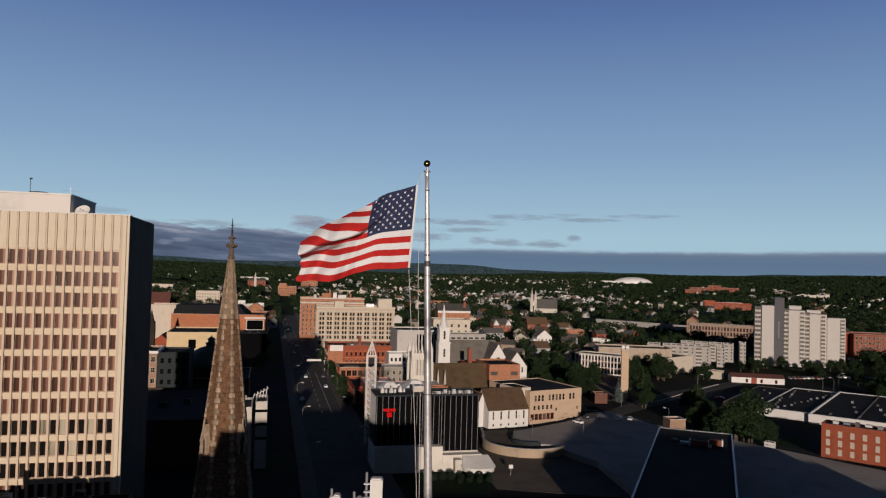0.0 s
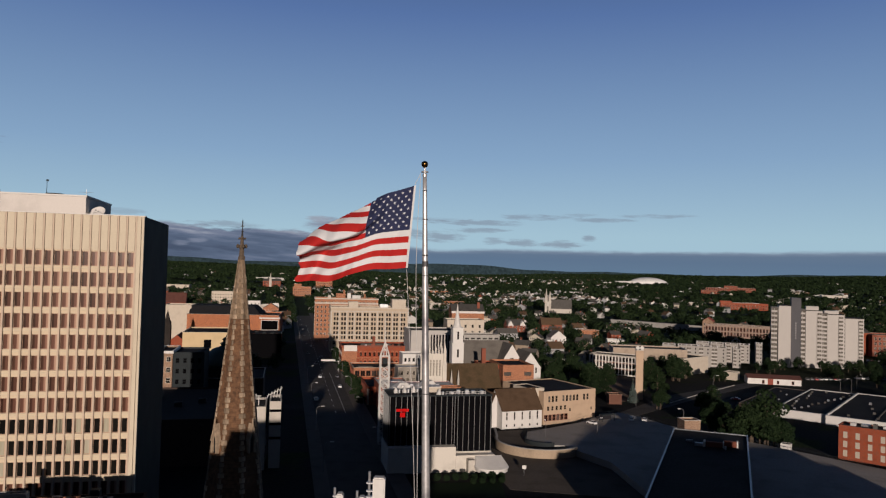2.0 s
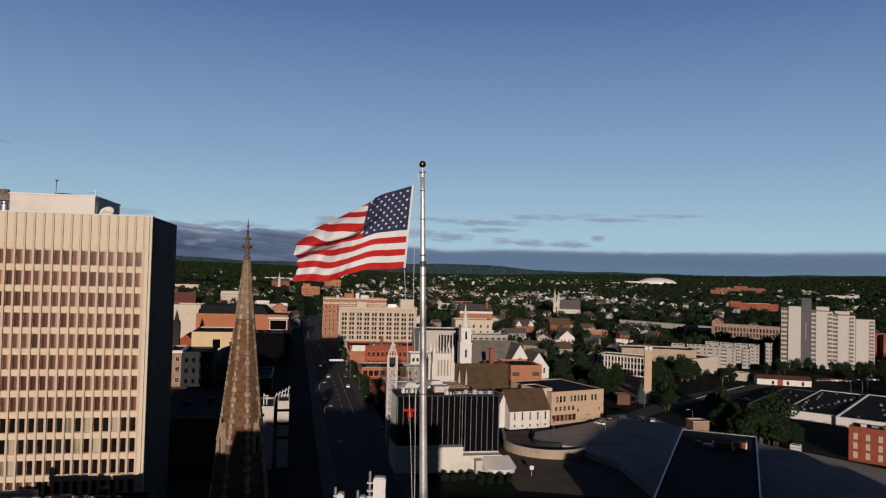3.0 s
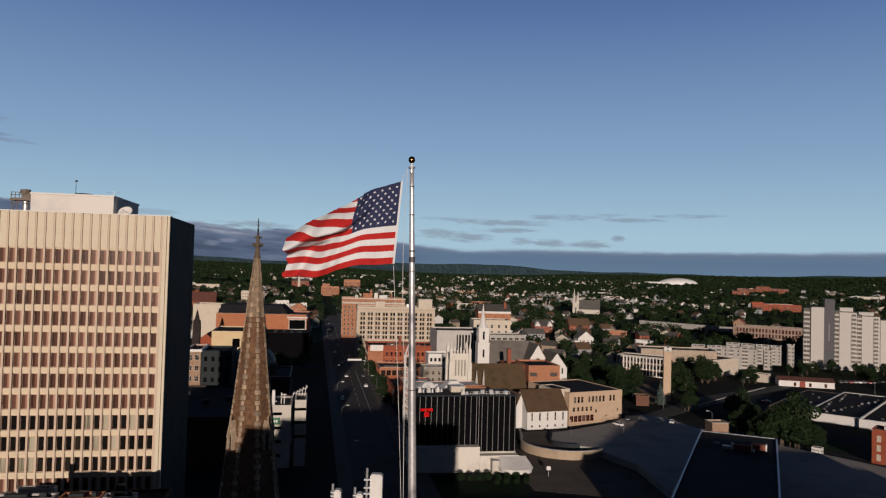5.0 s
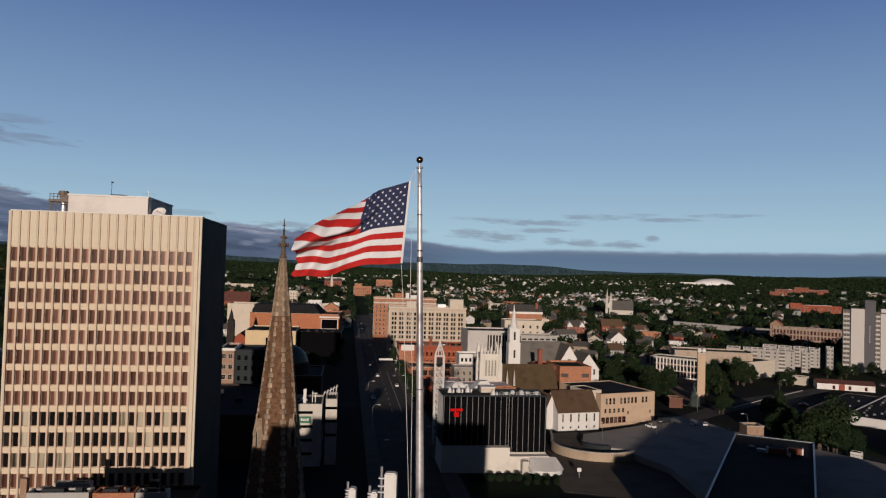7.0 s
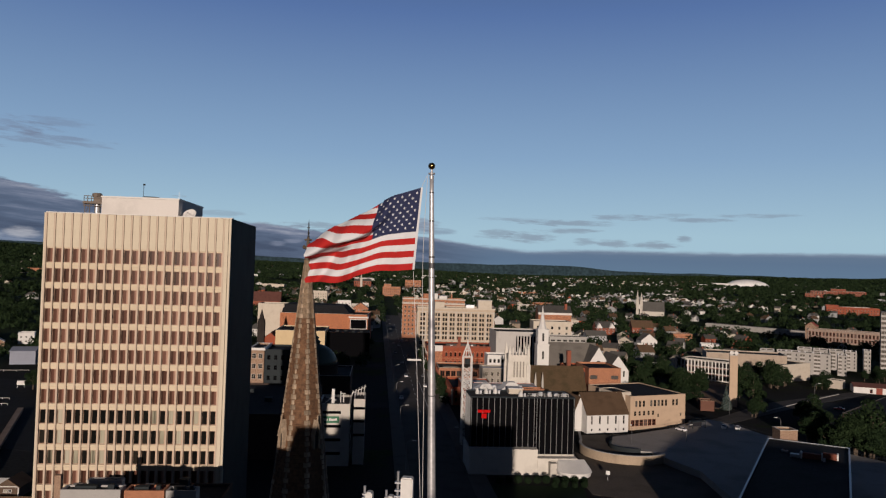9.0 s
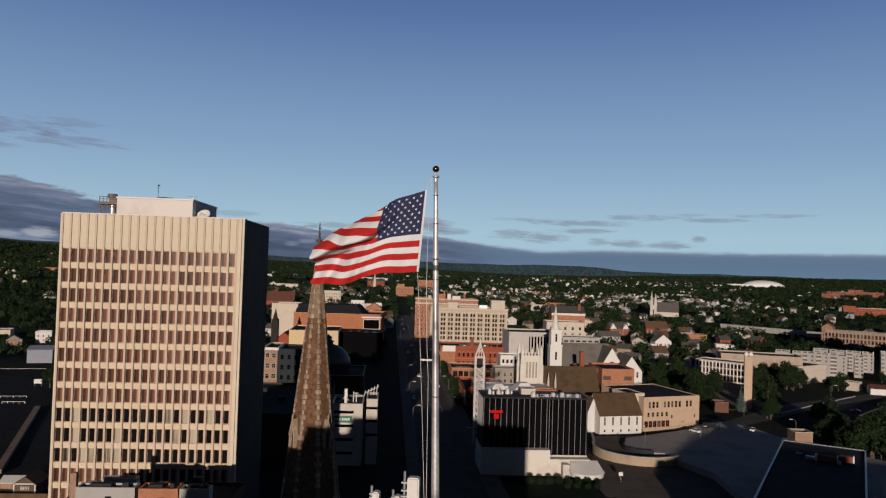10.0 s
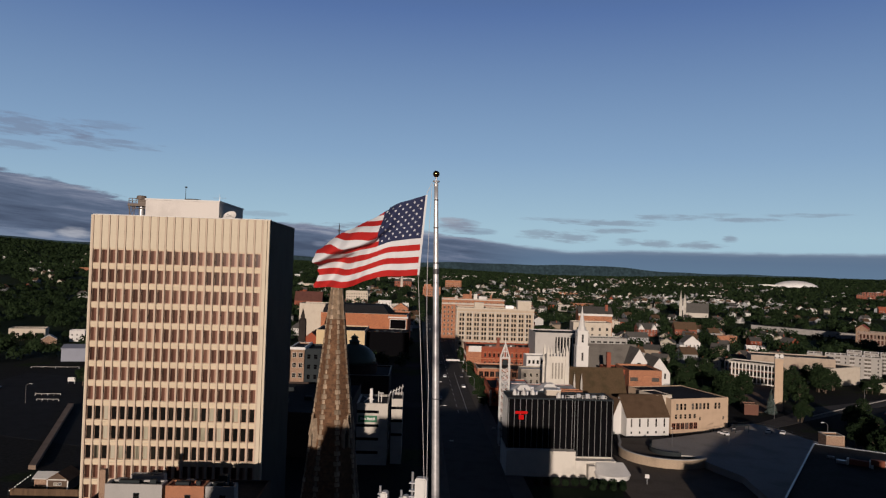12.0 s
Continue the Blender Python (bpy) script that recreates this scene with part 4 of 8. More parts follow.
    for r in range(9):
        for c in range(6 if r % 2 == 0 else 5):
            s = edge + (1 - edge) * 0.40 * ((2 * c + (1 if r % 2 == 0 else 2)) / 12)
            h = 7 / 13 * (r + 1) / 10
            p, du, dv = cloth(s, h), cloth(s + 0.01, h) - cloth(s, h), cloth(s, h + 0.01) - cloth(s, h)
            du.normalize(), dv.normalize()
            nrm = du.cross(dv).normalized()
            bm = bmesh.new()
            for side in (-1, 1):
                bm.faces.new([bm.verts.new(p + du * a - dv * b + nrm * 0.006 * side) for a, b in pts])
            part("star", bm, CLOTH_WHITE, canton)


flag()


# ---- building under the camera, and unseen blocks added behind it to cast the shade ahead ----
flagroof = block("bank_building", "tall pale stone bank with the flagpole on its roof", -17.8, -30, 0, 53.2, 64, 43.6, LIME, GRAVELROOF, "office building", 0.05)
# unseen blocks sized to cast the stepped shade on the spire
bm = bmesh.new()
box(bm, -1.7, 3.9, 28, 40, 43.6, 53.8)
box(bm, 3.9, 8.2, 28, 40, 43.6, 55.7)
part("penthouse", bm, LIME, flagroof)
west_wing = block("bank_wing", "unseen stone block added to shade the bank branch", -49.0, -10, 0, 9.0, 44, 33.8, LIME, GRAVELROOF, "office building", 0.3)
wing = block("bank_wing", "unseen low stone block added to shade the ground ahead", 36.8, -10, 0, 55, 44, 26.0, LIME, GRAVELROOF, "office building", 0.4)
side_office = block("side_office", "unseen brown block added to shade the parking deck", 72.5, 15, 0, 47, 55, 29.0, BROWNBRICK, GRAVELROOF, "office building", 0.2)
# roof outline fitted backwards from the shade edge on the deck
bm = bmesh.new()
outline = [(-21.5, 29.0), (-10.8, 32.5), (-2.2, 35.3), (5.0, 36.5), (11.5, 36.8), (19.9, 36.5), (19.9, 34.5), (22.5, 34.0), (22.5, 29.0)]
lo, hi = [bm.verts.new((p, 30.0, q)) for p, q in outline], [bm.verts.new((p, 54.6, q)) for p, q in outline]
bm.faces.new(lo), bm.faces.new(hi)
for i in range(len(outline)):
    bm.faces.new((lo[i], lo[(i + 1) % len(outline)], hi[(i + 1) % len(outline)], hi[i]))
part("sloping_upper_storey", bm, BROWNBRICK, side_office)
side_annex = block("side_annex", "unseen brown annex added to shade the deck on the right", 114.0, 15, 0, 35, 55, 31.3, BROWNBRICK, GRAVELROOF, "office building", 0.2)
shade_end = block("side_wing", "unseen low brown end added to shade the deck corner", 146.0, 15, 0, 20.4, 55, 23.4, BROWNBRICK, GRAVELROOF, "office building", 0.2)
side_wing = block("side_wing", "unseen narrow brown block added to step the deck shade", 133.6, 15, 0, 4.2, 55, 27.9, BROWNBRICK, GRAVELROOF, "office building", 0.2)
shade_b = block("brick_building", "unseen brown brick block added with stepped roof and chimney", -53.3, 6, 0, 16, 26, 30.0, BROWNBRICK, GRAVELROOF, "building", 0.3)
bm = bmesh.new()
box(bm, -6.0, -0.4, 10, 24, 30.0, 31.4)
box(bm, -6.9, -6.05, 18, 19, 30, 34.0)
part("chimney", bm, BROWNBRICK, shade_b)


def panel_antennas():
    spots = ((-2.1, 32.0, 53.0, 0.62, 1.5), (-2.7, 32.2, 52.2, 0.34, 0.6), (-3.55, 32.2, 52.3, 0.36, 0.7))
    for x, y, top, w, h in spots:
        e = thing("panel_antenna", Matrix.Translation((x, y, 43.6)), "white panel antenna on a roof mast", "antenna", "rooftop antennas")
        z = top - 43.6
        bm = bmesh.new()
        rod(bm, (-w * 0.45, 0.1, 0), (-w * 0.45, 0.1, z + 0.15), 0.05, 8)
        part("mast", bm, GREYMETAL, e)
        bm = bmesh.new()
        box(bm, -w * 0.2, w * 0.55, -0.25, 0.15, z - h, z)
        bmesh.ops.bevel(bm, geom=bm.edges[:], offset=0.05, segments=2, affect="EDGES")
        part("panel", bm, WHITEPAINT, e)
        for q in (0.15, 0.35, 0.5):
            bm = bmesh.new()
            box(bm, -w * 0.6, -w * 0.2, -0.08, 0.1, z - h * q - 0.05, z - h * q)
            part("bracket", bm, GREYMETAL, e)


panel_antennas()


# ---- downtown blocks ----
def roof_box(owner, x0, x1, y0, y1, z0, z1, material, name="roof_unit"):
    bm = bmesh.new()
    box(bm, x0, x1, y0, y1, z0, z1)
    return part(name, bm, material, owner)


def black_glass_building():
    w, d, h = 32.2, 11.8, 22.3
    e = thing("glass_office_building", pose(2.2, 230.6, 0, 0, 0, 11.6), "black glass office block with thin metal mullions on a pale base", "office building")
    keep(4, 240, 24)
    bm = bmesh.new()
    box(bm, -w / 2, w / 2, 0, d, 5.0, h)
    part("curtain_wall", bm, BLACKGLASS, e, "black glass wall")
    bm = bmesh.new()
    box(bm, -w / 2 + 0.3, w / 2 - 0.3, 0.3, d - 0.3, h + 0.003, h + 0.1)
    part("roof", bm, GRAVELROOF, e)
    bm = bmesh.new()
    for a in ((-w / 2 - 0.05, w / 2 + 0.05, -0.12, 0.3), (-w / 2 - 0.05, w / 2 + 0.05, d - 0.3, d + 0.05), (-w / 2 - 0.05, -w / 2 + 0.3, 0.3, d - 0.3), (w / 2 - 0.3, w / 2 + 0.05, 0.3, d - 0.3)):
        box(bm, *a, h, h + 0.45)
    part("parapet", bm, DARK_AND_SHADE, e)
    bm = bmesh.new()
    box(bm, -0.06, 0.06, -0.16, 0.0, 5.0, h)
    mull = part("mullion", bm, mat("mullion_metal", (0.165, 0.17, 0.175), 0.5, 0.08, 6.0, 0.2, 0.05, metal=0.3), e)
    n = 19
    mull.matrix_basis = pose(-w / 2 + 0.3, 0, 0)
    for i in range(1, n):
        link("mullion", mull.data, e, at=pose(-w / 2 + 0.3 + (w - 0.6) * i / (n - 1), 0, 0))
    for i in range(6):
        link("mullion", mull.data, e, at=pose(-w / 2, 0.5 + (d - 1) * i / 5, 0, 0, 0, -90))
    link("mullion", mull.data, e, at=pose(4.3, -0.02, 0))
    bm = bmesh.new()
    box(bm, -w / 2 - 0.4, 4.2, -3.0, d + 0.4, -1, 7.6)
    box(bm, 4.2, w / 2 + 0.3, -3.2, d, -1, 5.0)
    part("base", bm, PALESTONE, e, "pale stone base")
    bm = bmesh.new()
    box(bm, 4.4, w / 2, -0.14, -0.02, 5.0, 5.5)
    part("sill_band", bm, LIME, e)
    # entrance block and round canopy
    bm = bmesh.new()
    box(bm, 7.5, 9.5, -6.0, -3.2, -1, 4.2)
    part("entrance_pier", bm, LIME, e)
    for name, grow, z0, z1 in (("canopy", 0.0, 1.3, 2.3), ("canopy_edge", 0.3, 2.303, 2.6)):
        pts = [(9.5 - grow, -3.25), (9.5 - grow, -7.0)] + [(14.4 + (4.9 + grow) * math.cos(a), -7.0 - (4.2 + grow) * math.sin(a)) for a in np.linspace(math.pi, 0, 16)] + [(19.3 + grow, -3.25)]
        bm = bmesh.new()
        prism(bm, pts, z0, z1)
        part(name, bm, WHITEPAINT, e, "rounded white entrance canopy" if not grow else "")
    # its sheet roof rises to the wall
    bm = bmesh.new()
    low = [bm.verts.new((x, y, 2.603)) for x, y in pts]
    high = [bm.verts.new((14.4 + (x - 14.4) * 0.78, -3.25 + (y + 3.25) * 0.22, 5.0 + 0.06 * y)) for x, y in pts]
    for i in range(len(pts)):
        bm.faces.new((low[i], low[(i + 1) % len(pts)], high[(i + 1) % len(pts)], high[i]))
    bm.faces.new(low), bm.faces.new(high)
    part("canopy_roof", bm, mat("white_canopy_sheet", (0.60, 0.59, 0.57), 0.6, 0.05, 3.0, 0.12, 0.05), e)
    roof_box(e, 8.0, 13.0, -3.6, -3.21, 2.9, 4.4, LIME, "entrance_parapet")
    for x in (11.0, 15.0):
        bm = bmesh.new()
        rod(bm, (x, -8.0, -0.5), (x, -8.0, 1.2), 0.18, 8)
        part("column", bm, LIME, e)
    # red sign: plain shapes
    sg = roof_box(e, -13.9, -10.1, -0.32, -0.17, 17.9, 18.7, REDSIGN, "sign")
    tagged(sg, "lighted red sign on the glass")
    roof_box(e, -12.7, -11.2, -0.32, -0.17, 16.2, 17.6, REDSIGN, "sign")
    # roof: rail, fans, plant
    bm = bmesh.new()
    for i in range(13):
        rod(bm, (1.5 + i * 1.05, 0.8, h + 0.1), (1.5 + i * 1.05, 0.8, h + 1.3), 0.05)
    for z in (0.7, 1.3):
        rod(bm, (1.5, 0.8, h + z), (14.1, 0.8, h + z), 0.05)
    part("roof_rail", bm, WHITEPAINT, e)
    for x, y, r in ((-13.2, 6.4, 0.75), (-10.4, 6.8, 0.85), (-7.4, 7.6, 0.85), (-0.4, 1.8, 0.9)):
        bm = bmesh.new()
        lathe(bm, [(r * 0.9, h + 0.1), (r * 0.8, h + 0.7), (r * 0.95, h + 0.75), (r * 0.45, h + 1.5), (r * 0.2, h + 1.9), (0, h + 1.92)], 6, x, y)
        part("roof_fan", bm, WHITEPAINT, e)
        roof_box(e, x + r + 0.05, x + r + 0.55, y - 0.4, y + 0.4, h + 0.1, h + 1.2, GREYMETAL, "fan_motor")
    roof_box(e, -3.2, 1.2, 7, 10.4, h + 0.1, h + 1.7, CREAM, "roof_plant")
    roof_box(e, -3.4, 1.4, 6.8, 10.6, h + 1.7, h + 1.9, WHITEPAINT, "plant_cap")
    for i in range(5):
        roof_box(e, 3.5 + i * 2.4, 4.6 + i * 2.4, 3.2 + (i % 2) * 1.6, 4.4 + (i % 2) * 1.6, h + 0.1, h + 0.8 + 0.3 * (i % 3), GREYMETAL)
    # hedge of round bushes at the foot
    for i in range(10):
        x, y = grid_at(-1.0, 217.6, i * 2.75 - 3.0, (i % 3) * 0.25, 11.6)
        bush(x, y, 1.30 + 0.10 * (i % 3))
    for i in range(4):
        x, y = grid_at(-1.0, 213.6, i * 2.9 + 13.0, (i % 2) * 0.4, 11.6)
        bush(x, y, 1.15 + 0.10 * (i % 2))


def leaf_cloud(name, centres, count, size, material, seed, flatten=0.75):
    """Many small leaf clumps on the surfaces of overlapping lobes (x, y, z, radius)."""
    rng = np.random.default_rng(seed)
    c = np.array(centres, float)
    share = rng.choice(len(c), count, p=c[:, 3] ** 2 / (c[:, 3] ** 2).sum())
    v = rng.normal(size=(count, 3))
    v /= np.linalg.norm(v, axis=1)[:, None]
    rad = c[share, 3] * rng.uniform(0.72, 1.06, count)
    p = c[share, :3] + v * rad[:, None] * [1, 1, flatten]
    nrm = v + rng.normal(size=(count, 3)) * 0.55
    nrm /= np.linalg.norm(nrm, axis=1)[:, None]
    a = np.cross(nrm, rng.normal(size=(count, 3)))
    a /= np.linalg.norm(a, axis=1)[:, None]
    b = np.cross(nrm, a)
    s = size * rng.uniform(0.6, 1.3, count)[:, None]
    bend = nrm * s * 0.35
    quad = np.stack([p - a * s, p - b * s * 0.8 - bend, p + a * s, p + b * s * 0.8 - bend], 1).reshape(-1, 3)
    faces = np.arange(count * 4).reshape(-1, 4)
    return ob_from(name, quad.tolist(), faces.tolist(), [material])


BUSHES = {}


def bush(x, y, r, z=0.0):
    if not BUSHES:
        BUSHES[0] = leaf_cloud("bush", [(0, 0, 0.8, 0.80), (0.12, 0.1, 0.85, 0.72), (-0.12, -0.08, 0.78, 0.74)], 900, 0.085, DARKLEAVES, 5, 1.0)
    ob = new("bush", BUSHES[0])
    ob.matrix_basis = Matrix.Translation((x, y, z)) @ Matrix.Scale(r, 4)
    tagged(ob, "clipped round dark green bush in a row", "bush", "hedge bushes")


black_glass_building()


def lattice_mast():
    """White steel bell tower with crossed bracing, a pointed roof and a needle."""
    e = thing("lattice_tower", pose(-17.6, 262, 0, 0, 0, 11.6), "white steel lattice bell tower with a pointed top", "tower")
    w, top = 1.5, 30.4
    keep(-16, 262, 5)
    for sx in (-1, 1):
        for sy in (-1, 1):
            bm = bmesh.new()
            rod(bm, (sx * w, sy * w, -0.5), (sx * w, sy * w, top), 0.2, 6)
            part("leg", bm, WHITEPAINT, e)
    z, step = 0.0, 2.25
    while z < top - 4.5:
        for k in range(4):
            m = Matrix.Rotation(math.pi / 2 * k, 3, "Z")
            for a, b in (((-w, -w, z), (w, -w, z + step)), ((w, -w, z), (-w, -w, z + step)), ((-w, -w, z), (w, -w, z))):
                bm = bmesh.new()
                rod(bm, m @ Vector(a), m @ Vector(b), 0.13, 5)
                part("brace", bm, WHITEPAINT, e)
        z += step
    bm = bmesh.new()
    box(bm, -w * 0.56, w * 0.56, -w * 0.56, w * 0.56, top - 2.5, top - 0.7)
    part("bell_box", bm, DARK_AND_SHADE, e)
    for k in range(4):
        bm = bmesh.new()
        m = Matrix.Rotation(math.pi / 2 * k, 3, "Z")
        for a, b in (((-w - 0.2, -w, top), (0, 0, 35.6)), ((-w, -w, top), (w, -w, top)), ((-w / 2, -w * 0.95, top), (0, 0, 35.6)), ((-w * 0.55, -w * 0.55, 32.6), (w * 0.55, -w * 0.55, 32.6))):
            rod(bm, m @ Vector(a), m @ Vector(b), 0.16, 5)
        part("roof_rib", bm, WHITEPAINT, e)
    bm = bmesh.new()
    lathe(bm, [(0.25, 35.3), (0.08, 37), (0.05, 43.0), (0, 43.2)], 6)
    part("needle", bm, WHITEPAINT, e)


lattice_mast()


def hotel():
    w, d, h = 56.4, 26.0, 31.6
    e = block("hotel", "cream brick hotel of many storeys with white cornices", -48.3, 540, 10, w, d, h, mat("hotel_brick", (0.3666, 0.3003, 0.2301), 0.85, 0.1, 6.0, 0.2, 0.1), GRAVELROOF, "hotel", 1.0, cornice=CREAM)
    keep(-47, 552, 36)
    windows_on(e, "front", w, d, 20, 6, 1.6, 2.4, 9.55, 3.32, FARGLASS, mat("hotel_brick", (0.3666, 0.3003, 0.2301)), 2.6, (1, 1), pairs=True)
    bm = bmesh.new()
    box(bm, -0.3, 0.3, -0.22, -0.003, 8.7, 29.3)
    pil = part("pilaster", bm, LIME, e)
    pil.matrix_basis = pose(-w / 2 + 0.5, 0, 0)
    for i in range(1, 11):
        link("pilaster", pil.data, e, at=pose(-w / 2 + 0.5 + (w - 1.0) * i / 10, 0, 0))
    windows_on(e, "left", w, d, 8, 6, 1.35, 2.0, 9.6, 3.35, FARGLASS, mat("hotel_brick", (0.3666, 0.3003, 0.2301)), 2.4, (1, 1), pairs=True)
    for z in (8.2, 12.55, 29.3):
        bm = bmesh.new()
        box(bm, -w / 2 - 0.25, w / 2 + 0.25, -0.3, 0.0, z, z + 0.5)
        part("band", bm, LIME, e)
    windows_on(e, "front", w, d, 12, 2, 2.2, 2.6, 1.5, 4.0, FARGLASS, LIME, 3.0, (2, 2))
    roof_box(e, 16.5, 26.5, 4, 14, h, 38.0, CREAM, "penthouse")
    roof_box(e, 16.2, 26.8, 3.7, 14.3, 38.0, 38.6, LIME, "penthouse_cap")
    roof_box(e, -15, -8, 9, 16, h, 36.2, CREAM, "penthouse")
    roof_box(e, 8, 14, 8, 14, h, 34.6, GREYMETAL)
    e2 = block("apartment_hotel", "red brick apartment house with pale top storey", -77.5, 640, 10, 54, 24, 33.5, ORANGE, WHITEROOF, "building", 1.0, cornice=LIME)
    keep(-77, 650, 34)
    bm = bmesh.new()
    box(bm, -27.2, 27.2, -0.25, 0.0, 29.6, 31.0)
    part("band", bm, LIME, e2)
    windows_on(e2, "front", 54, 24, 16, 8, 1.4, 2.1, 3.0, 3.8, FARGLASS, LIME, 2.5)
    windows_on(e2, "left", 54, 24, 7, 8, 1.2, 1.8, 3.0, 3.8, FARGLASS, WHITEPAINT, 2.5)
    roof_box(e2, -9, -1, 5, 14, 33.5, 38.5, ORANGE, "penthouse")
    roof_box(e2, -16, -13.5, 5, 8, 33.5, 37.0, LIME, "vent_stack")
    roof_box(e2, 15, 16.2, 4, 6, 33.5, 38.5, ORANGE, "chimney")
    roof_box(e2, 0.5, 3.5, 3, 6, 33.5, 39.0, WHITEPAINT, "water_tank")
    roof_box(e2, 5, 12, 5, 14, 33.5, 37.0, WHITEPAINT, "penthouse")
    roof_box(e2, -3, -1.5, 4, 5.5, 33.5, 41.5, ORANGE, "chimney")


hotel()


def shops():
    """Red brick shop blocks along the right of the street."""
    x, y = -35.4, 440.5
    e = block("brick_commercial_block", "red brick corner block with arched upper windows", x, y, GRID, 39.6, 22, 14.6, RED, TARROOF, "building", 0.8, cornice=OLDRED)
    keep(x, y + 10, 28)
    arch = []
    for z in (4.3, 9.2):
        for i in range(11):
            arch.append((-8.6 + i * 2.65, z, 1.35, 2.3))
        arch.append((-15.2, z, 4.4, 2.0))
    for px, pz, pw, ph in arch:
        link("window", window_mesh(pw, ph, FARGLASS, OLDRED, (1, 2) if pw < 2 else (3, 1)), e, at=pose(px, 0, pz))
        crown = min(pw * 0.42, 0.75)
        bm = bmesh.new()
        rim = [(pw / 2 * math.cos(a), ph + crown * math.sin(a)) for a in np.linspace(0, math.pi, 7)]
        rim += [((pw / 2 + 0.28) * math.cos(a), ph + (crown + 0.3) * math.sin(a)) for a in np.linspace(math.pi, 0, 7)]
        a, b = [bm.verts.new((q, -0.16, r)) for q, r in rim], [bm.verts.new((q, -0.003, r)) for q, r in rim]
        bm.faces.new(a), bm.faces.new(b)
        for i in range(len(rim)):
            bm.faces.new((a[i], a[(i + 1) % len(rim)], b[(i + 1) % len(rim)], b[i]))
        hood = part("window_hood", bm, ORANGE, e)
        hood.matrix_basis = pose(px, 0, pz)
    bm = bmesh.new()
    box(bm, -19.8, 19.8, -0.2, -0.003, 8.0, 8.45)
    part("string_course", bm, ORANGE, e)
    windows_on(e, "left", 39.6, 22, 5, 2, 1.5, 2.3, 4.3, 4.9, FARGLASS, LIME, 2.0, (2, 2))
    roof_box(e, -19.75, -11.0, -0.04, -0.003, 0.0, 14.0, ORANGE, "corner_bay")
    bd = roof_box(e, -18.6, -11.0, -0.62, -0.2, 12.2, 15.6, WHITEPAINT, "billboard")
    tagged(bd, "white blank roof board")
    roof_box(e, -1.2, 0.4, 6, 8, 14.6, 20.2, OLDRED, "chimney")
    roof_box(e, -8, 10, 8, 12, 14.6, 15.8, SHINGLE)
    for i in range(6):
        roof_box(e, -6 + i * 4.1, -4.8 + i * 4.1, 3 + (i % 3) * 2.4, 4.2 + (i % 3) * 2.4, 14.6, 15.6 + 0.35 * (i % 2), (GREYMETAL, OLDRED, SHINGLE)[i % 3])
    x, y = street(15 + 15, 28)
    e = block("shop_row", "orange brick shop row with dark display windows", x, y, GRID, 30, 22, 6.5, ORANGE, GRAVELROOF, "shop", 0.6, cap=CREAM)
    keep(x, y + 10, 22)
    windows_on(e, "front", 30, 22, 7, 1, 2.5, 3.0, 2.6, 3.5, FARGLASS, OLDRED, 3.0, (2, 1), span=(-13, 5))
    windows_on(e, "left", 30, 22, 6, 1, 2.4, 3.0, 2.6, 3.5, FARGLASS, OLDRED, 2.0, (2, 1))
    roof_box(e, -12, -4, 6, 9, 6.5, 7.2, SHINGLE)
    x, y = street(18.6, -43)
    e = block("brick_shop", "dark red brick shop with a sunken tar roof", x, y, GRID, 7.4, 29, 7.3, RED, TARROOF, "shop", 0.8, cap=RED)
    keep(x, y + 14, 16)
    windows_on(e, "left", 7.4, 29, 7, 2, 1.3, 1.9, 1.6, 3.0, FARGLASS, OLDRED, 2.0)
    windows_on(e, "front", 7.4, 29, 2, 2, 1.2, 1.9, 1.6, 3.0, FARGLASS, OLDRED, 2.0)
    roof_box(e, -3.9, -3.0, -0.25, -0.02, 0.2, 7.2, CREAM, "white_pier")
    x, y = street(25.0, -62)
    e = block("brick_shop", "red brick rear building with a shiny roof", x, y, GRID, 13, 26, 10.6, RED, WHITEROOF, "shop", 0.5, cap=LIME)
    windows_on(e, "left", 13, 26, 5, 2, 1.2, 1.9, 3.0, 3.6, FARGLASS, OLDRED, 2.5)
    keep(x, y + 12, 16)
    x, y = street(52, 30)
    e = block("render_building", "pale rendered building with small windows", x + 4, y + 12, GRID, 10, 14, 10.0, LIME, GRAVELROOF, "building", 0.6, cap=LIME)
    windows_on(e, "front", 13, 18, 3, 2, 1.6, 2.2, 5.0, 3.6, FARGLASS, LIME, 2.5, (2, 2))
    e = block("white_building", "white painted building with dark sash windows", -12.0, 413, GRID, 12.4, 12, 13.6, WHITEPAINT, WHITEROOF, "building", 0.6, cap=WHITEPAINT)
    windows_on(e, "front", 12.4, 12, 5, 3, 1.25, 2.0, 2.6, 3.7, FARGLASS, DARK_AND_SHADE, 1.6)
    # low white-roofed hall between
    e = block("low_hall", "low red brick hall with a white roof behind the glass block", -2.6, 264, GRID, 25, 22, 18.2, RED, WHITEROOF, "building", 0.15, cap=WHITEPAINT)
    bright = mat("white_membrane_roof", (0.58, 0.57, 0.55), 0.7, 0.06, 2.0, 0.2, 0.08)
    for x0, x1, y0, y1, lift in ((-12.0, -3.6, 0.6, 9, 2.6), (-3.4, 6.2, 0.6, 10.5, 3.1), (6.4, 12.0, 0.6, 8, 1.6)):
        bm = bmesh.new()
        lo = [bm.verts.new(p) for p in ((x0, y0, 18.2), (x1, y0, 18.2), (x1, y1, 18.2), (x0, y1, 18.2))]
        inset = min(x1 - x0, y1 - y0) * 0.36
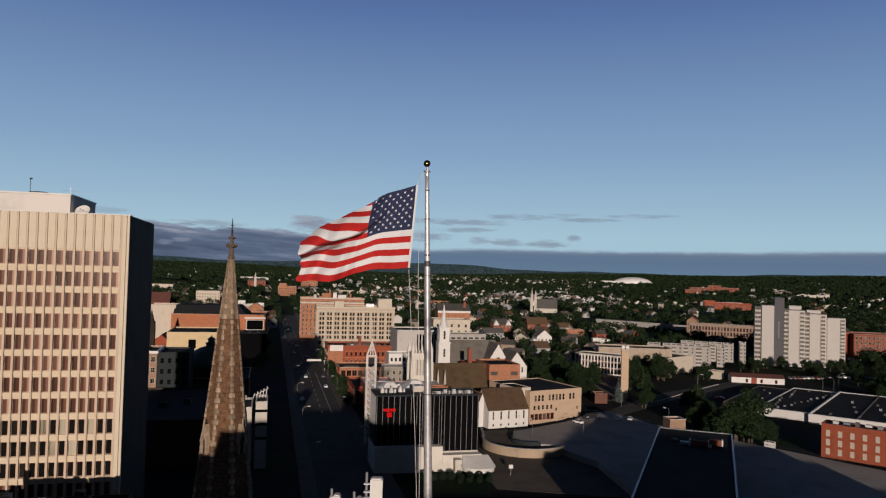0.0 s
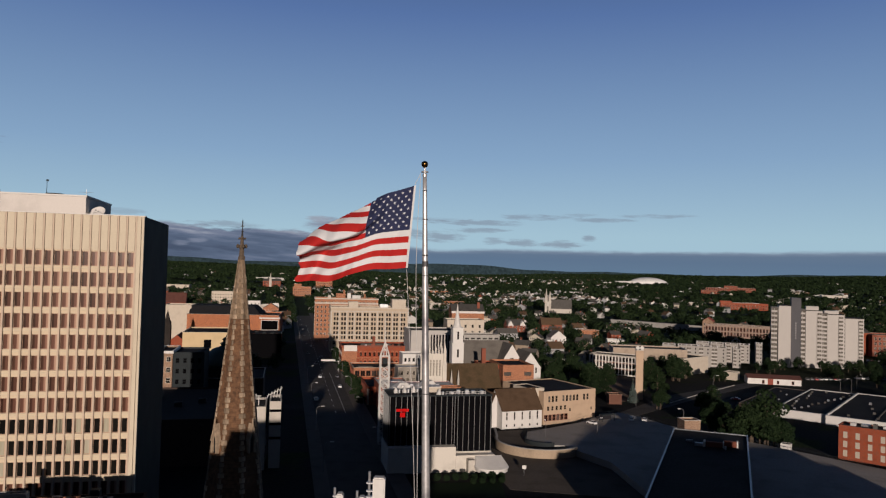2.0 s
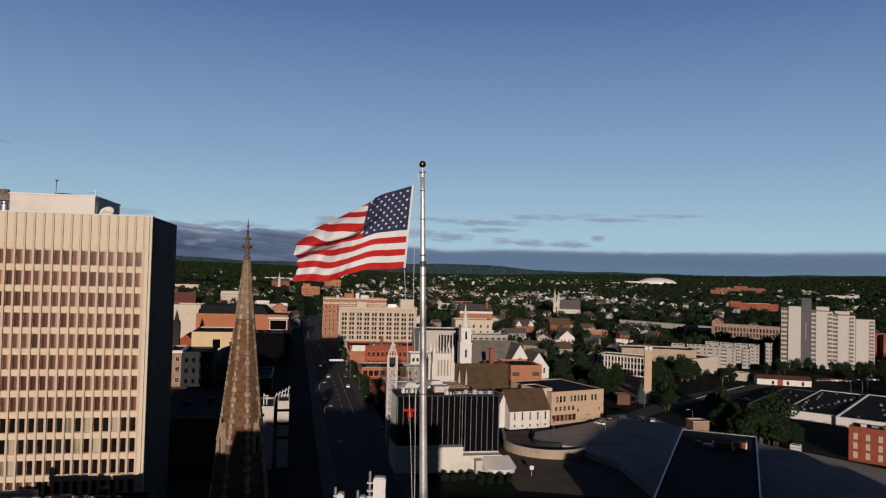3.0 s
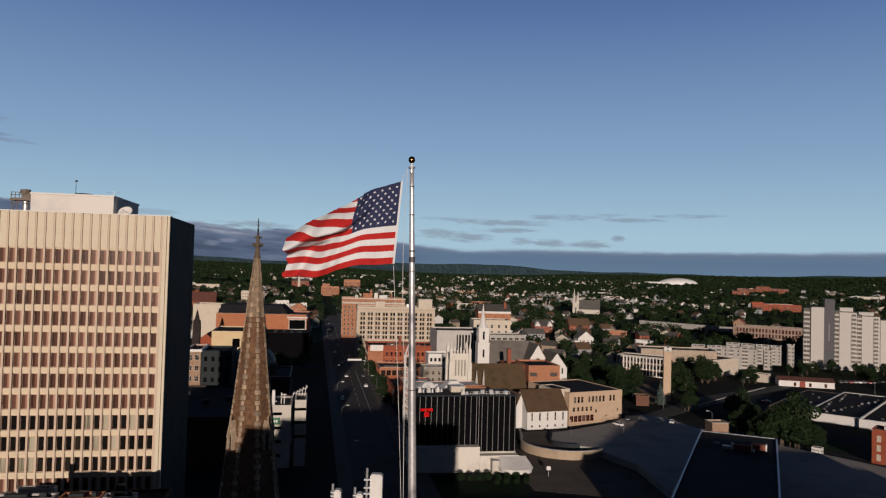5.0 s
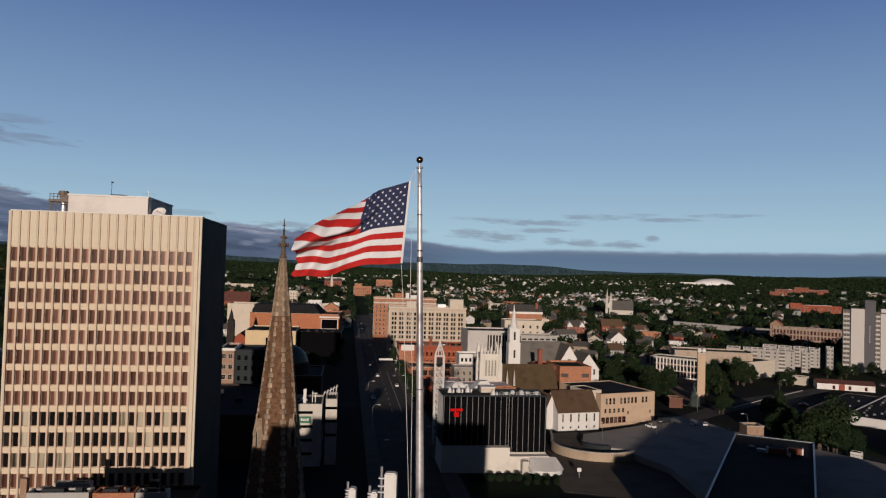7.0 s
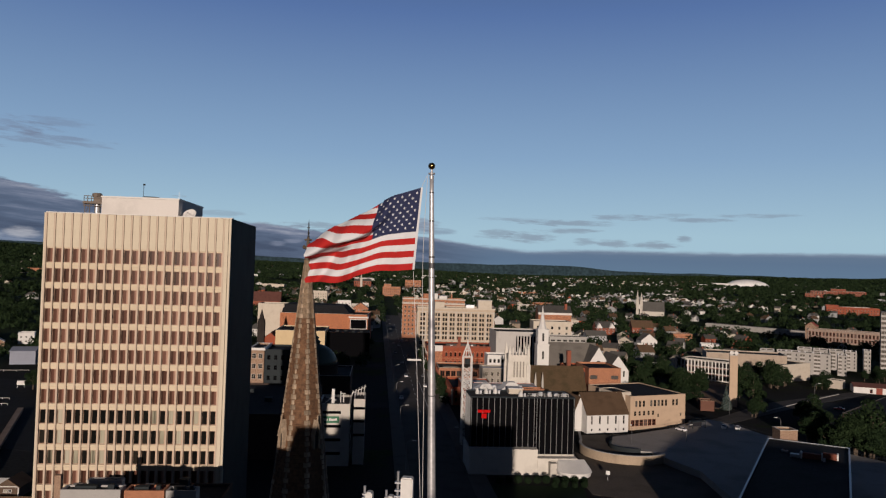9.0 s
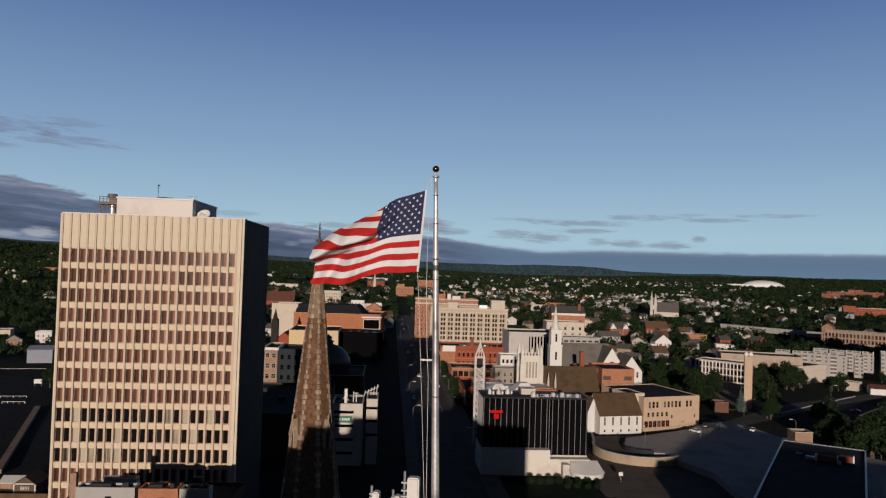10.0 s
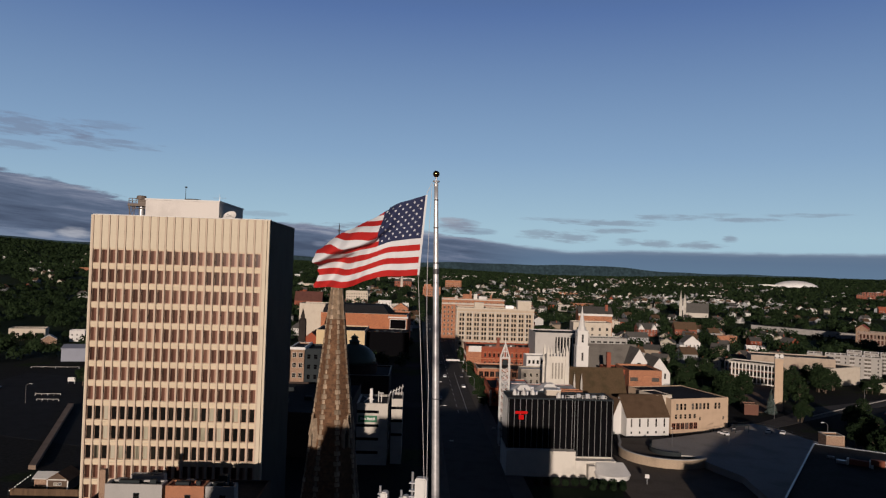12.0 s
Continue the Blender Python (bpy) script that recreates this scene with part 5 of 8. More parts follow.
        hi = [bm.verts.new(p) for p in ((x0 + inset, y0 + inset, 18.2 + lift), (x1 - inset, y0 + inset, 18.2 + lift), (x1 - inset, y1 - inset, 18.2 + lift), (x0 + inset, y1 - inset, 18.2 + lift))]
        bm.faces.new(lo), bm.faces.new(hi)
        for k in range(4):
            bm.faces.new((lo[k], lo[(k + 1) % 4], hi[(k + 1) % 4], hi[k]))
        part("hipped_roof", bm, bright, e, "bright white hipped roof")
    roof_box(e, -12.4, 7.4, 0.15, 0.55, 18.2, 19.3, bright, "front_parapet")
    for i in range(8):
        roof_box(e, -12 + i * 3.1, -10.9 + i * 3.1, 0.7 + (i % 3) * 0.5, 1.4 + (i % 3) * 0.5, 18.2, 19.6 + 0.45 * (i % 3), (WHITEPAINT, bright, GREYMETAL)[i % 3])
    e = block("brick_plant_room", "orange brick plant room behind the glass block", 5.0, 257.5, GRID, 8.4, 4.0, 20.6, ORANGE, TARROOF, "building", 0.3, cap=ORANGE)
    e = block("tan_building", "weathered grey building with paired windows beside the tower", -12.2, 376, GRID, 13, 12, 11.2, mat("weathered_grey_render", (0.215, 0.195, 0.168), 0.85, 0.12, 3.0, 0.3, 0.1), WHITEROOF, "building", 0.5, cap=CREAM)
    windows_on(e, "front", 13, 12, 4, 2, 1.4, 2.0, 4.6, 3.3, FARGLASS, CREAM, 2.0, (2, 2))

shops()


def gothic_tower():
    """Square limestone church tower with corner pinnacles, and the brown-roofed church behind it."""
    e = thing("gothic_church_tower", pose(0.0, 300, 0, 0, 0, 12), "pale limestone gothic church tower with pinnacles", "church")
    keep(0, 304, 8)
    bm = bmesh.new()
    box(bm, -3.8, 3.8, 0, 7.6, -1, 27.5)
    part("shaft", bm, PALESTONE, e)
    for sx in (-1, 1):
        for yy in (0, 7.6):
            bm = bmesh.new()
            box(bm, sx * 3.8 - 0.8, sx * 3.8 + 0.8, yy - 0.8, yy + 0.8, -1, 24)
            box(bm, sx * 3.8 - 0.55, sx * 3.8 + 0.55, yy - 0.55, yy + 0.55, 24, 28.9)
            part("buttress", bm, PALESTONE, e)
            bm = bmesh.new()
            lathe(bm, [(0.75, 28.9), (0.6, 29.4), (0.0, 32.0)], 4, sx * 3.8, yy, turn=math.pi / 4)
            part("pinnacle", bm, PALESTONE, e)
    for i in range(5):
        bm = bmesh.new()
        box(bm, -2.75 + i * 1.25, -2.15 + i * 1.25, -0.35, 0.2, 27.3, 28.8 if i % 2 else 29.6)
        if i % 2 == 0:
            lathe(bm, [(0.34, 29.6), (0.0, 31.0)], 4, -2.45 + i * 1.25, -0.08, turn=math.pi / 4)
        part("merlon", bm, PALESTONE, e)
        bm = bmesh.new()
        box(bm, -2.6 + i * 1.25, -2.3 + i * 1.25, -0.3, 0.0, 16.2, 26.6)
        part("moulding", bm, PALESTONE, e)
    me = window_mesh(0.75, 6.4, mat("stone_louvre", (0.20, 0.185, 0.16), 0.9, 0.15, 4.0, 0.2, 0.1), PALESTONE, (1, 6))
    for x in (-1.83, -0.58, 0.67, 1.92):
        link("window", me, e, at=pose(x, 0, 18.6))
        link("window", me, e, at=pose(-3.8, 3.8 + x, 18.6, 0, 0, -90))
    bm = bmesh.new()
    box(bm, -4.0, 4.0, -0.2, 7.8, 15.4, 15.9)
    part("string_course", bm, PALESTONE, e)
    bm = bmesh.new()
    box(bm, -4.0, 4.0, -0.2, 7.8, 26.8, 27.3)
    part("string_course", bm, PALESTONE, e)
    n = gable("church_hall", "stone church hall under a steep brown shingle roof", 17.0, 318, 12, 24, 17, 8, 20.5, LIME, mat("mossy_shingle", (0.072, 0.049, 0.029), 0.92, 0.25, 4.0, 0.3, 0.25, spec=0.06, tint=(0.036, 0.031, 0.017)), "church", along="x")
    keep(17, 326, 18)
    for x in (-10.5, -7.5):
        bm = bmesh.new()
        lathe(bm, [(0.5, 4), (0.5, 15), (0.0, 19.5)], 6, x, -1.2)
        part("pinnacle", bm, LIME, n)


gothic_tower()


def white_church():
    """White clapboard church: steeple in stages, long roof, gabled porch."""
    e = thing("white_church_steeple", pose(11.3, 378, 0, 0, 0, 12), "white wooden church steeple with a slender spire", "church")
    keep(12, 382, 8)
    bm = bmesh.new()
    box(bm, -3.0, 3.0, 0, 6.0, -1, 24.0)
    part("lower_stage", bm, WHITEPAINT, e)
    bm = bmesh.new()
    box(bm, -3.25, 3.25, -0.25, 6.25, 24.0, 24.5)
    part("ledge", bm, WHITEPAINT, e)
    bm = bmesh.new()
    box(bm, -2.6, 2.6, 0.4, 5.6, 24.5, 31.4)
    part("belfry", bm, WHITEPAINT, e)
    bm = bmesh.new()
    box(bm, -2.95, 2.95, 0.05, 5.95, 31.4, 32.0)
    part("ledge", bm, WHITEPAINT, e)
    bm = bmesh.new()
    lathe(bm, [(2.5, 32.0), (1.9, 33.2), (1.6, 34.2), (0.9, 38.0), (0.0, 44.2)], 8, 0, 3, turn=math.pi / 8)
    part("spire", bm, WHITEPAINT, e)
    me = window_mesh(1.2, 4.2, FARGLASS, WHITEPAINT, (1, 3))
    link("window", me, e, at=pose(0, 0.4, 26.0))
    link("window", me, e, at=pose(-2.6, 3.0, 26.0, 0, 0, -90))
    link("window", me, e, at=pose(0, 0, 17.0))
    n = gable("white_church", "white church nave under a long grey shingle roof", 27.0, 388, 12, 28, 20, 12.5, 24.0, WHITEPAINT, WORNSHINGLE, "church", along="x", over=0.5)
    keep(27, 396, 20)
    g2 = gable("church_porch", "white gabled front of the church with tall windows", 39.3, 384, 12, 13, 24, 13, 23.6, WHITEPAINT, WORNSHINGLE, "church", over=0.5)
    me = window_mesh(2.0, 5.4, FARGLASS, WHITEPAINT, (2, 3))
    link("window", me, g2, at=pose(0, 0, 11.5))
    for x in (-4, 4):
        link("window", window_mesh(1.1, 3.0, FARGLASS, WHITEPAINT, (1, 2)), g2, at=pose(x, 0, 9))
    g3 = gable("church_annex", "white gabled church annex", 49.3, 386, 12, 11, 20, 12, 19.5, WHITEPAINT, WORNSHINGLE, "church", over=0.4)
    for x in (-3, 0, 3):
        link("window", window_mesh(1.1, 3.0, FARGLASS, WHITEPAINT, (1, 2)), g3, at=pose(x, 0, 9))
    gp = gable("church_dormer", "small white gable beside the church front", 44.0, 381, 12, 5, 8, 12.5, 16.5, WHITEPAINT, SHINGLE, "church", over=0.3)
    keep(44, 392, 16)


white_church()


def right_of_glass():
    # brown brick block with chimney behind the halls
    e = block("brick_office", "orange brick flat-roofed office with few windows", 38.8, 348, 12, 15, 22, 17.0, ORANGE, TARROOF, "building", 0.7, cap=ORANGE)
    keep(38, 358, 16)
    windows_on(e, "front", 15, 22, 2, 1, 3.4, 1.7, 12.8, 3, FARGLASS, DARK_AND_SHADE, span=(-5.2, 4.6), bars=(3, 1))
    e = block("brick_wing", "recessed brick wing with dark doorway", 27.3, 352, 12, 8.5, 18, 16.2, RED, TARROOF, "building", 0.6, cap=ORANGE)
    roof_box(e, 2.5, 4.2, -0.3, 0.0, 3.0, 15.0, DARK_AND_SHADE, "dark_bay")
    roof_box(e, -5.0, -3.2, 2, 4, 10, 24.5, OLDRED, "chimney")
    # white house with brown roof
    e = gable("white_meeting_house", "white walled hall with a brown shingle roof", 34.5, 293.2, 22, 17.5, 13, 7.2, 14.4, WHITEPAINT, BROWNROOF, "house", along="x", over=0.3)
    keep(34, 300, 14)
    windows_on(e, "front", 17.5, 13, 5, 1, 0.8, 3.2, 3.4, 3, FARGLASS, WHITEPAINT, 2.0, (1, 2))
    windows_on(e, "front", 17.5, 13, 5, 1, 0.8, 1.0, 0.9, 3, FARGLASS, WHITEPAINT, 2.0, (1, 1))
    e2 = gable("side_wing", "white gabled side wing with brown roof", 24.0, 294.0, 22, 6, 14, 6, 13.0, WHITEPAINT, BROWNROOF, "house", over=0.3)
    # tan factory
    w, d, h = 26.5, 30.0, 13.0
    e = block("tan_brick_building", "tan brick three-storey building with a black tar roof", 55.5, 306.5, 28, w, d, h, TAN, TARROOF, "building", 0.3)
    keep(52, 322, 24)
    windows_on(e, "front", w, d, 12, 1, 1.25, 2.6, 8.9, 3.4, FARGLASS, TAN, span=(-10.5, 9.0), skip=((3, 0), (9, 0)))
    windows_on(e, "front", w, d, 5, 1, 1.2, 1.9, 5.5, 3.4, FARGLASS, TAN, span=(-11, -2.5))
    windows_on(e, "front", w, d, 6, 1, 1.7, 2.5, 1.5, 3.4, FARGLASS, OLDRED, span=(-12, -2), bars=(2, 2))
    windows_on(e, "front", w, d, 2, 1, 0.9, 1.4, 4.6, 3.4, FARGLASS, TAN, span=(0, 11))
    e3 = block("tan_brick_wing", "narrow tan brick stair wing", 41.5, 303.0, 28, 7.0, 12, 14.0, CREAM, TARROOF, "building", 0.3)
    # parking deck and curved ramp
    deck = [(34.6, 277.4), (43, 284), (58, 297), (72, 316), (79, 320), (86, 311), (92, 296), (104, 280), (118.8, 263.7), (128, 252.7), (138.9, 238.7), (152, 224), (152, 150), (100, 160), (60, 190), (56, 236), (49.5, 247.5), (45, 257), (41.5, 257.2), (38, 257.2), (35, 258.8), (33, 261.2), (32.2, 264.5), (33, 268.2)]
    slab("parking_deck", "pale concrete parking deck with long shadows", deck, -0.5, 2.2, CONCRETE, "parking deck", top=DECKTOP)
    keep(100, 220, 50), keep(65, 270, 30), keep(80, 295, 20)
    # curved outer wall of the ramp, its lane, and the low wall round the deck
    tan = mat("tan_concrete", (0.30, 0.235, 0.17), 0.9, 0.14, 2.5, 0.4, 0.12)

    def arc(cx, cy, r, a0, a1, n):
        return [(cx + r * math.cos(radians(a0 + (a1 - a0) * i / n)), cy + r * math.sin(radians(a0 + (a1 - a0) * i / n))) for i in range(n + 1)]

    for z0, z1, grow, m, label in ((-0.5, 2.85, 0.0, tan, "curved tan concrete ramp wall"), (2.853, 3.05, 0.12, CONCRETE, "pale concrete coping of the ramp wall")):
        bm = bmesh.new()
        o = [(22.4 - grow, 279)] + arc(37, 262, 15.3 + grow, 165, 318, 26)
        n = [(23.0 + grow, 279)] + arc(37, 262, 14.7 - grow, 165, 318, 26)
        rings = [[bm.verts.new((*p, z)) for p in q] for q, z in ((o, z0), (o, z1), (n, z1), (n, z0))]
        for k in range(4):
            for j in range(len(o) - 1):
                bm.faces.new((rings[k][j], rings[k][j + 1], rings[(k + 1) % 4][j + 1], rings[(k + 1) % 4][j]))
        tagged(part("ramp_wall", bm, m, None, smooth=False), label, "wall", kind="structure")
    slab("road", "dark asphalt lane inside the ramp wall", [(23.0, 280)] + arc(37, 262, 14.7, 165, 318, 20) + [(52, 262), (40, 286)], -0.3, 1.5, mat("worn_asphalt", (0.098, 0.084, 0.071), 0.9, 0.2, 2.0, 0.3, 0.15, spec=0.06), "road")
    ring = [(34.2, 278.0)] + arc(39.5, 264.5, 7.6, 150, 285, 14)
    bm = bmesh.new()
    far = [(p[0] + (39.5 - p[0]) * 0.06, p[1] + (264.5 - p[1]) * 0.06) for p in ring]
    rows = [[bm.verts.new((*p, z)) for p in q] for q, z in ((ring, 1.0), (ring, 2.95), (far, 2.95), (far, 1.0))]
    for k in range(4):
        for j in range(len(ring) - 1):
            bm.faces.new((rows[k][j], rows[k][j + 1], rows[(k + 1) % 4][j + 1], rows[(k + 1) % 4][j]))
    tagged(part("deck_wall", bm, DARK_AND_SHADE, None), "low dark wall round the deck", "wall", kind="structure")
    slab("road", "dark asphalt service road round the ramp", [(22, 212), (60, 205), (58, 248), (46, 250), (33, 248), (24, 253), (19, 262), (17, 285), (14, 285), (15, 250)], -0.3, 0.05, mat("worn_asphalt", (0.098, 0.084, 0.071), 0.9, 0.2, 2.0, 0.3, 0.15, spec=0.06), "road")
    slab("kerb", "pale concrete kerb wall by the lawn", [(4, 199.6), (38, 200.4), (38, 201.0), (4, 200.2)], -0.3, 0.6, CONCRETE, "kerb")
    slab("lawn", "clipped dark lawn before the glass office", [(-6, 202), (20, 204), (20, 219), (-6, 215)], -0.3, 0.12, DARKLEAVES, "lawn")
    # dark roofed building
    e = block("dark_roof_building", "low building with a wide black roof and metal edge", 86.2, 234.5, 158, 21.6, 90, 12.4, DARK_AND_SHADE, TARROOF, "building", 0.25, cap=GREYMETAL)
    keep(70, 190, 50)
    for x0, x1, y0, y1, z1, m in ((-8.0, -4.3, 16.5, 17.8, 14.0, OLDRED), (-8.1, -7.7, 16.3, 18.0, 14.15, WHITEPAINT), (-4.2, 0.6, 18.6, 20.0, 13.8, OLDRED), (-4.3, -4.0, 18.4, 20.6, 14.1, WHITEPAINT), (0.7, 1.2, 18.4, 20.8, 14.0, WHITEPAINT), (1.3, 3.6, 18.9, 20.3, 13.2, GREYMETAL), (-5.0, -4.45, 20.4, 21.4, 13.2, WHITEPAINT), (4.4, 6.2, 15, 15.5, 12.9, GREYMETAL)):
        roof_box(e, x0, x1, y0, y1, 12.4, z1, m)
    e = block("brick_stair_house", "small brown brick stair house with flat roof", 83.0, 241, 8, 5.4, 5.0, 14.4, BROWNBRICK, GRAVELROOF, "building", 0.4, cap=LIME)
    # red brick block on the far right
    e = block("red_brick_building", "bright red brick building with pale blocked windows", 153.0, 245.3, -40, 37, 8, 11.3, RED, GRAVELROOF, "building", 0.22, cap=OLDRED)
    keep(156, 252, 22)
    windows_on(e, "front", 37, 8, 9, 3, 1.25, 2.1, 1.2, 3.1, mat("blocked_pane", (0.3588, 0.312, 0.2574), 0.6, 0.06, 4.0, 0.2, 0.05), LIME, bars=(1, 1), span=(-16.4, 13.4))
    for i, (x, y, w, h) in enumerate(((-15.5, 3, 1.6, 1.0), (-12.5, 4.5, 3.0, 0.7), (-8.6, 2.6, 1.2, 1.6), (-6.0, 5, 2.4, 0.8), (-2.0, 3, 1.5, 1.1), (3.0, 5, 3.2, 0.9), (8.0, 3.5, 1.6, 1.4), (12.0, 5, 2.2, 0.8))):
        roof_box(e, x, x + w, y, y + 1.6, 11.3, 11.5 + h * 0.8, (WHITEROOF, GREYMETAL, SHINGLE)[i % 3])
    # long white-walled warehouses with dark roofs
    def yard(u, v):
        return grid_at(150.5, 331.0, u, v, -38)

    e = block("warehouse", "long white-walled warehouse under a black roof", *yard(10.5, 0), -38, 21, 76, 5.0, WHITEPAINT, TARROOF, "warehouse", 0.25, cap=GREYMETAL, z=-1.5)
    for i in range(9):
        roof_box(e, -8.5 + (i * 5.3) % 3, -7.7 + (i * 5.3) % 3, 5 + i * 7.4, 5.8 + i * 7.4, 5.0, 5.75, (GREYMETAL, SHINGLE, SHINGLE)[i % 3], "roof_vent")
    for i in range(12):
        roof_box(e, -4 + (i * 3.7) % 13, -3.1 + (i * 3.7) % 13, 6 + (i * 17.3) % 64, 7.0 + (i * 17.3) % 64, 5.0, 5.6 + 0.1 * (i % 4), (GREYMETAL, SHINGLE)[i % 2], "roof_vent")
    e = block("warehouse", "long black-roofed warehouse with white front wall", *yard(50.02, -2.5), -38, 58, 80, 5.2, WHITEPAINT, TARROOF, "warehouse", 0.25, cap=GREYMETAL, z=-1.5)
    roof_box(e, -28.6, -28.1, 2.5, 79, 5.2, 6.0, WHITEROOF, "fire_wall")
    roof_box(e, -11.2, -10.8, 2.5, 79, 5.2, 5.6, SHINGLE, "roof_seam")
    for i in range(14):
        roof_box(e, -22 + (i * 7.9) % 42, -21 + (i * 7.9) % 42, 6 + (i * 13.1) % 52, 7.2 + (i * 13.1) % 52, 5.2, 5.9 + 0.15 * (i % 3), (SHINGLE, SHINGLE, GREYMETAL)[i % 3], "roof_vent")
    e = block("warehouse", "low dark-roofed store beside the car park", *yard(-8.2, 4.0), -38, 16, 66, 4.2, DARK_SHADE_BRICK, TARROOF, "warehouse", 0.2, cap=SHINGLE, z=-0.9)
    for i in range(6):
        roof_box(e, -5 + (i * 4.1) % 9, -4.3 + (i * 4.1) % 9, 5 + i * 9.5, 5.8 + i * 9.5, 4.2, 4.8, (GREYMETAL, SHINGLE)[i % 2], "roof_vent")
    for u, v, r in ((10, 30, 26), (10, 55, 24), (40, 20, 30), (40, 50, 30), (70, 20, 26), (70, 50, 26), (-8, 28, 20), (-8, 45, 18), (-8, 62, 16), (10, 68, 20), (45, 72, 26), (10, -8, 12), (35, -8, 14)):
        keep(*yard(u, v), r)
    e = block("garden_shed", "small white shed at the deck edge", 124.0, 264.5, -38, 3.2, 3.0, 2.8, WHITEPAINT, TARROOF, "shed", 0.1)
    e = block("low_office", "small cream building with a flat roof beside trees", 176.0, 444.5, -40, 7, 7, 4.4, CREAM, GRAVELROOF, "building", 0.3, cap=LIME)
    keep(176, 447, 9)
    # single-storey store with red roof
    e = gable("roadside_store", "single-storey white store with a dull red roof", 195.5, 429, -12, 29, 10, 3.4, 5.0, WHITEPAINT, mat("dull_red_roofing", (0.092, 0.036, 0.028), 0.9, 0.2, 4.0, 0.25, 0.15), "shop", along="x")
    keep(194, 432, 20)
    windows_on(e, "front", 29, 10, 3, 1, 1.4, 2.1, 0.4, 3, FARGLASS, REDROOF, span=(-6, 10))
    roof_box(e, -3.6, -0.6, -0.15, 0.0, 0.0, 3.2, REDROOF, "door")
    slab("car_park", "dark asphalt car park with pale kerbs", [(122, 372), (150, 392), (205, 408), (240, 392), (210, 372), (150, 352)], -0.3, 0.05, ASPHALT, "car park")
    slab("road", "asphalt road behind the clock tower", [(84, 320), (130, 372), (200, 440), (196, 446), (120, 382), (78, 326)], -0.3, 0.07, ROADTOP, "road")
    slab("kerb", "pale concrete kerb wall", [(112.4, 357.2), (135.6, 384.5), (169.5, 421.5), (169.2, 421.75), (135.3, 384.75), (112.1, 357.45)], -0.3, 0.45, CONCRETE, "kerb")
    # school, clock tower, cream hall
    PALEFIN = mat("bright_white_fin", (0.62, 0.61, 0.59), 0.7, 0.05, 4.0, 0.12, 0.05)
    e = block("school_building", "long white-framed school block with ribbon windows", 108.0, 454.5, -32, 29, 14, 11.4, LIME, GRAVELROOF, "school", 0.5, cap=LIME)
    keep(112, 460, 20)
    windows_on(e, "front", 29, 14, 14, 3, 1.62, 2.7, 0.8, 3.7, FARGLASS, DARK_AND_SHADE, 1.45, (1, 2))
    for i in range(15):
        roof_box(e, -14.5 + i * 2.05 - 0.2, -14.5 + i * 2.05 + 0.2, -0.55, -0.02, 0.0, 11.4, PALEFIN, "fin")
    for z in (3.6, 7.3):
        roof_box(e, -14.5, 14.5, -0.3, -0.08, z, z + 0.4, OLDRED, "floor_band")
    # the hall's partial shade is put into the darker tan
    e = block("school_hall", "cream rendered hall behind the school", 136.0, 472.0, -6, 46, 20, 14.0, mat("tan_with_shade", (0.2886, 0.234, 0.1833), 0.85, 0.1, 4.0, 0.3, 0.1), GRAVELROOF, "school", 0.6, cap=LIME)
    keep(136, 478, 28)
    e = block("cream_hall", "cream windowless hall among trees", 164.0, 468.0, 39, 28, 20, 9.8, CREAM, GRAVELROOF, "building", 0.5, cap=LIME)
    keep(160, 475, 20)
    e = thing("clock_tower", pose(100.2, 366, 0, 0, 0, -10), "slender tan brick clock tower with white dials", "tower")
    bm = bmesh.new()
    box(bm, -1.75, 1.75, 0, 3.5, -1, 24.0)
    part("shaft", bm, TAN, e)
    bm = bmesh.new()
    box(bm, -1.95, 1.95, -0.2, 3.7, 24.0, 24.35)
    part("cap", bm, LIME, e)
    for x in (-0.95, 1.0):
        bm = bmesh.new()
        lathe(bm, [(0.85, -0.12), (0.95, 0.0), (0.85, 0.15), (0, 0.15)], 20)
        ob = part("clock_dial", bm, WHITEPAINT, e, "round white clock dial")
        ob.matrix_basis = pose(x, 0.2, 25.35, 90, 0, 10 * x)
    bm = bmesh.new()
    rod(bm, (0.4, 1.5, 24.3), (0.4, 1.5, 28.2), 0.08)
    box(bm, -0.9, 1.0, 0.6, 2.4, 24.3, 26.0)
    part("bell_frame", bm, DARK_AND_SHADE, e)
    keep(100, 368, 7)
    e = block("brick_gatehouse", "small dark red brick kiosk", 85.2, 352, 0, 6, 6, 4.2, mat("dark_red_brick", (0.105, 0.048, 0.033), 0.9, 0.15, 3.0, 0.3, 0.1), GRAVELROOF, "building", 0.4, cap=BROWNBRICK)
    keep(83, 355, 8)
    slab("courtyard", "brown paved court between the school and the clock tower", [(84, 362), (96, 358), (104, 372), (112, 405), (122, 428), (112, 452), (96, 446), (90, 400)], -0.3, 0.06, mat("brown_paving", (0.155, 0.108, 0.078), 0.9, 0.2, 1.5, 0.35, 0.15, spec=0.06), "pavement")
    keep(97, 425, 14), keep(104, 438, 12)


right_of_glass()


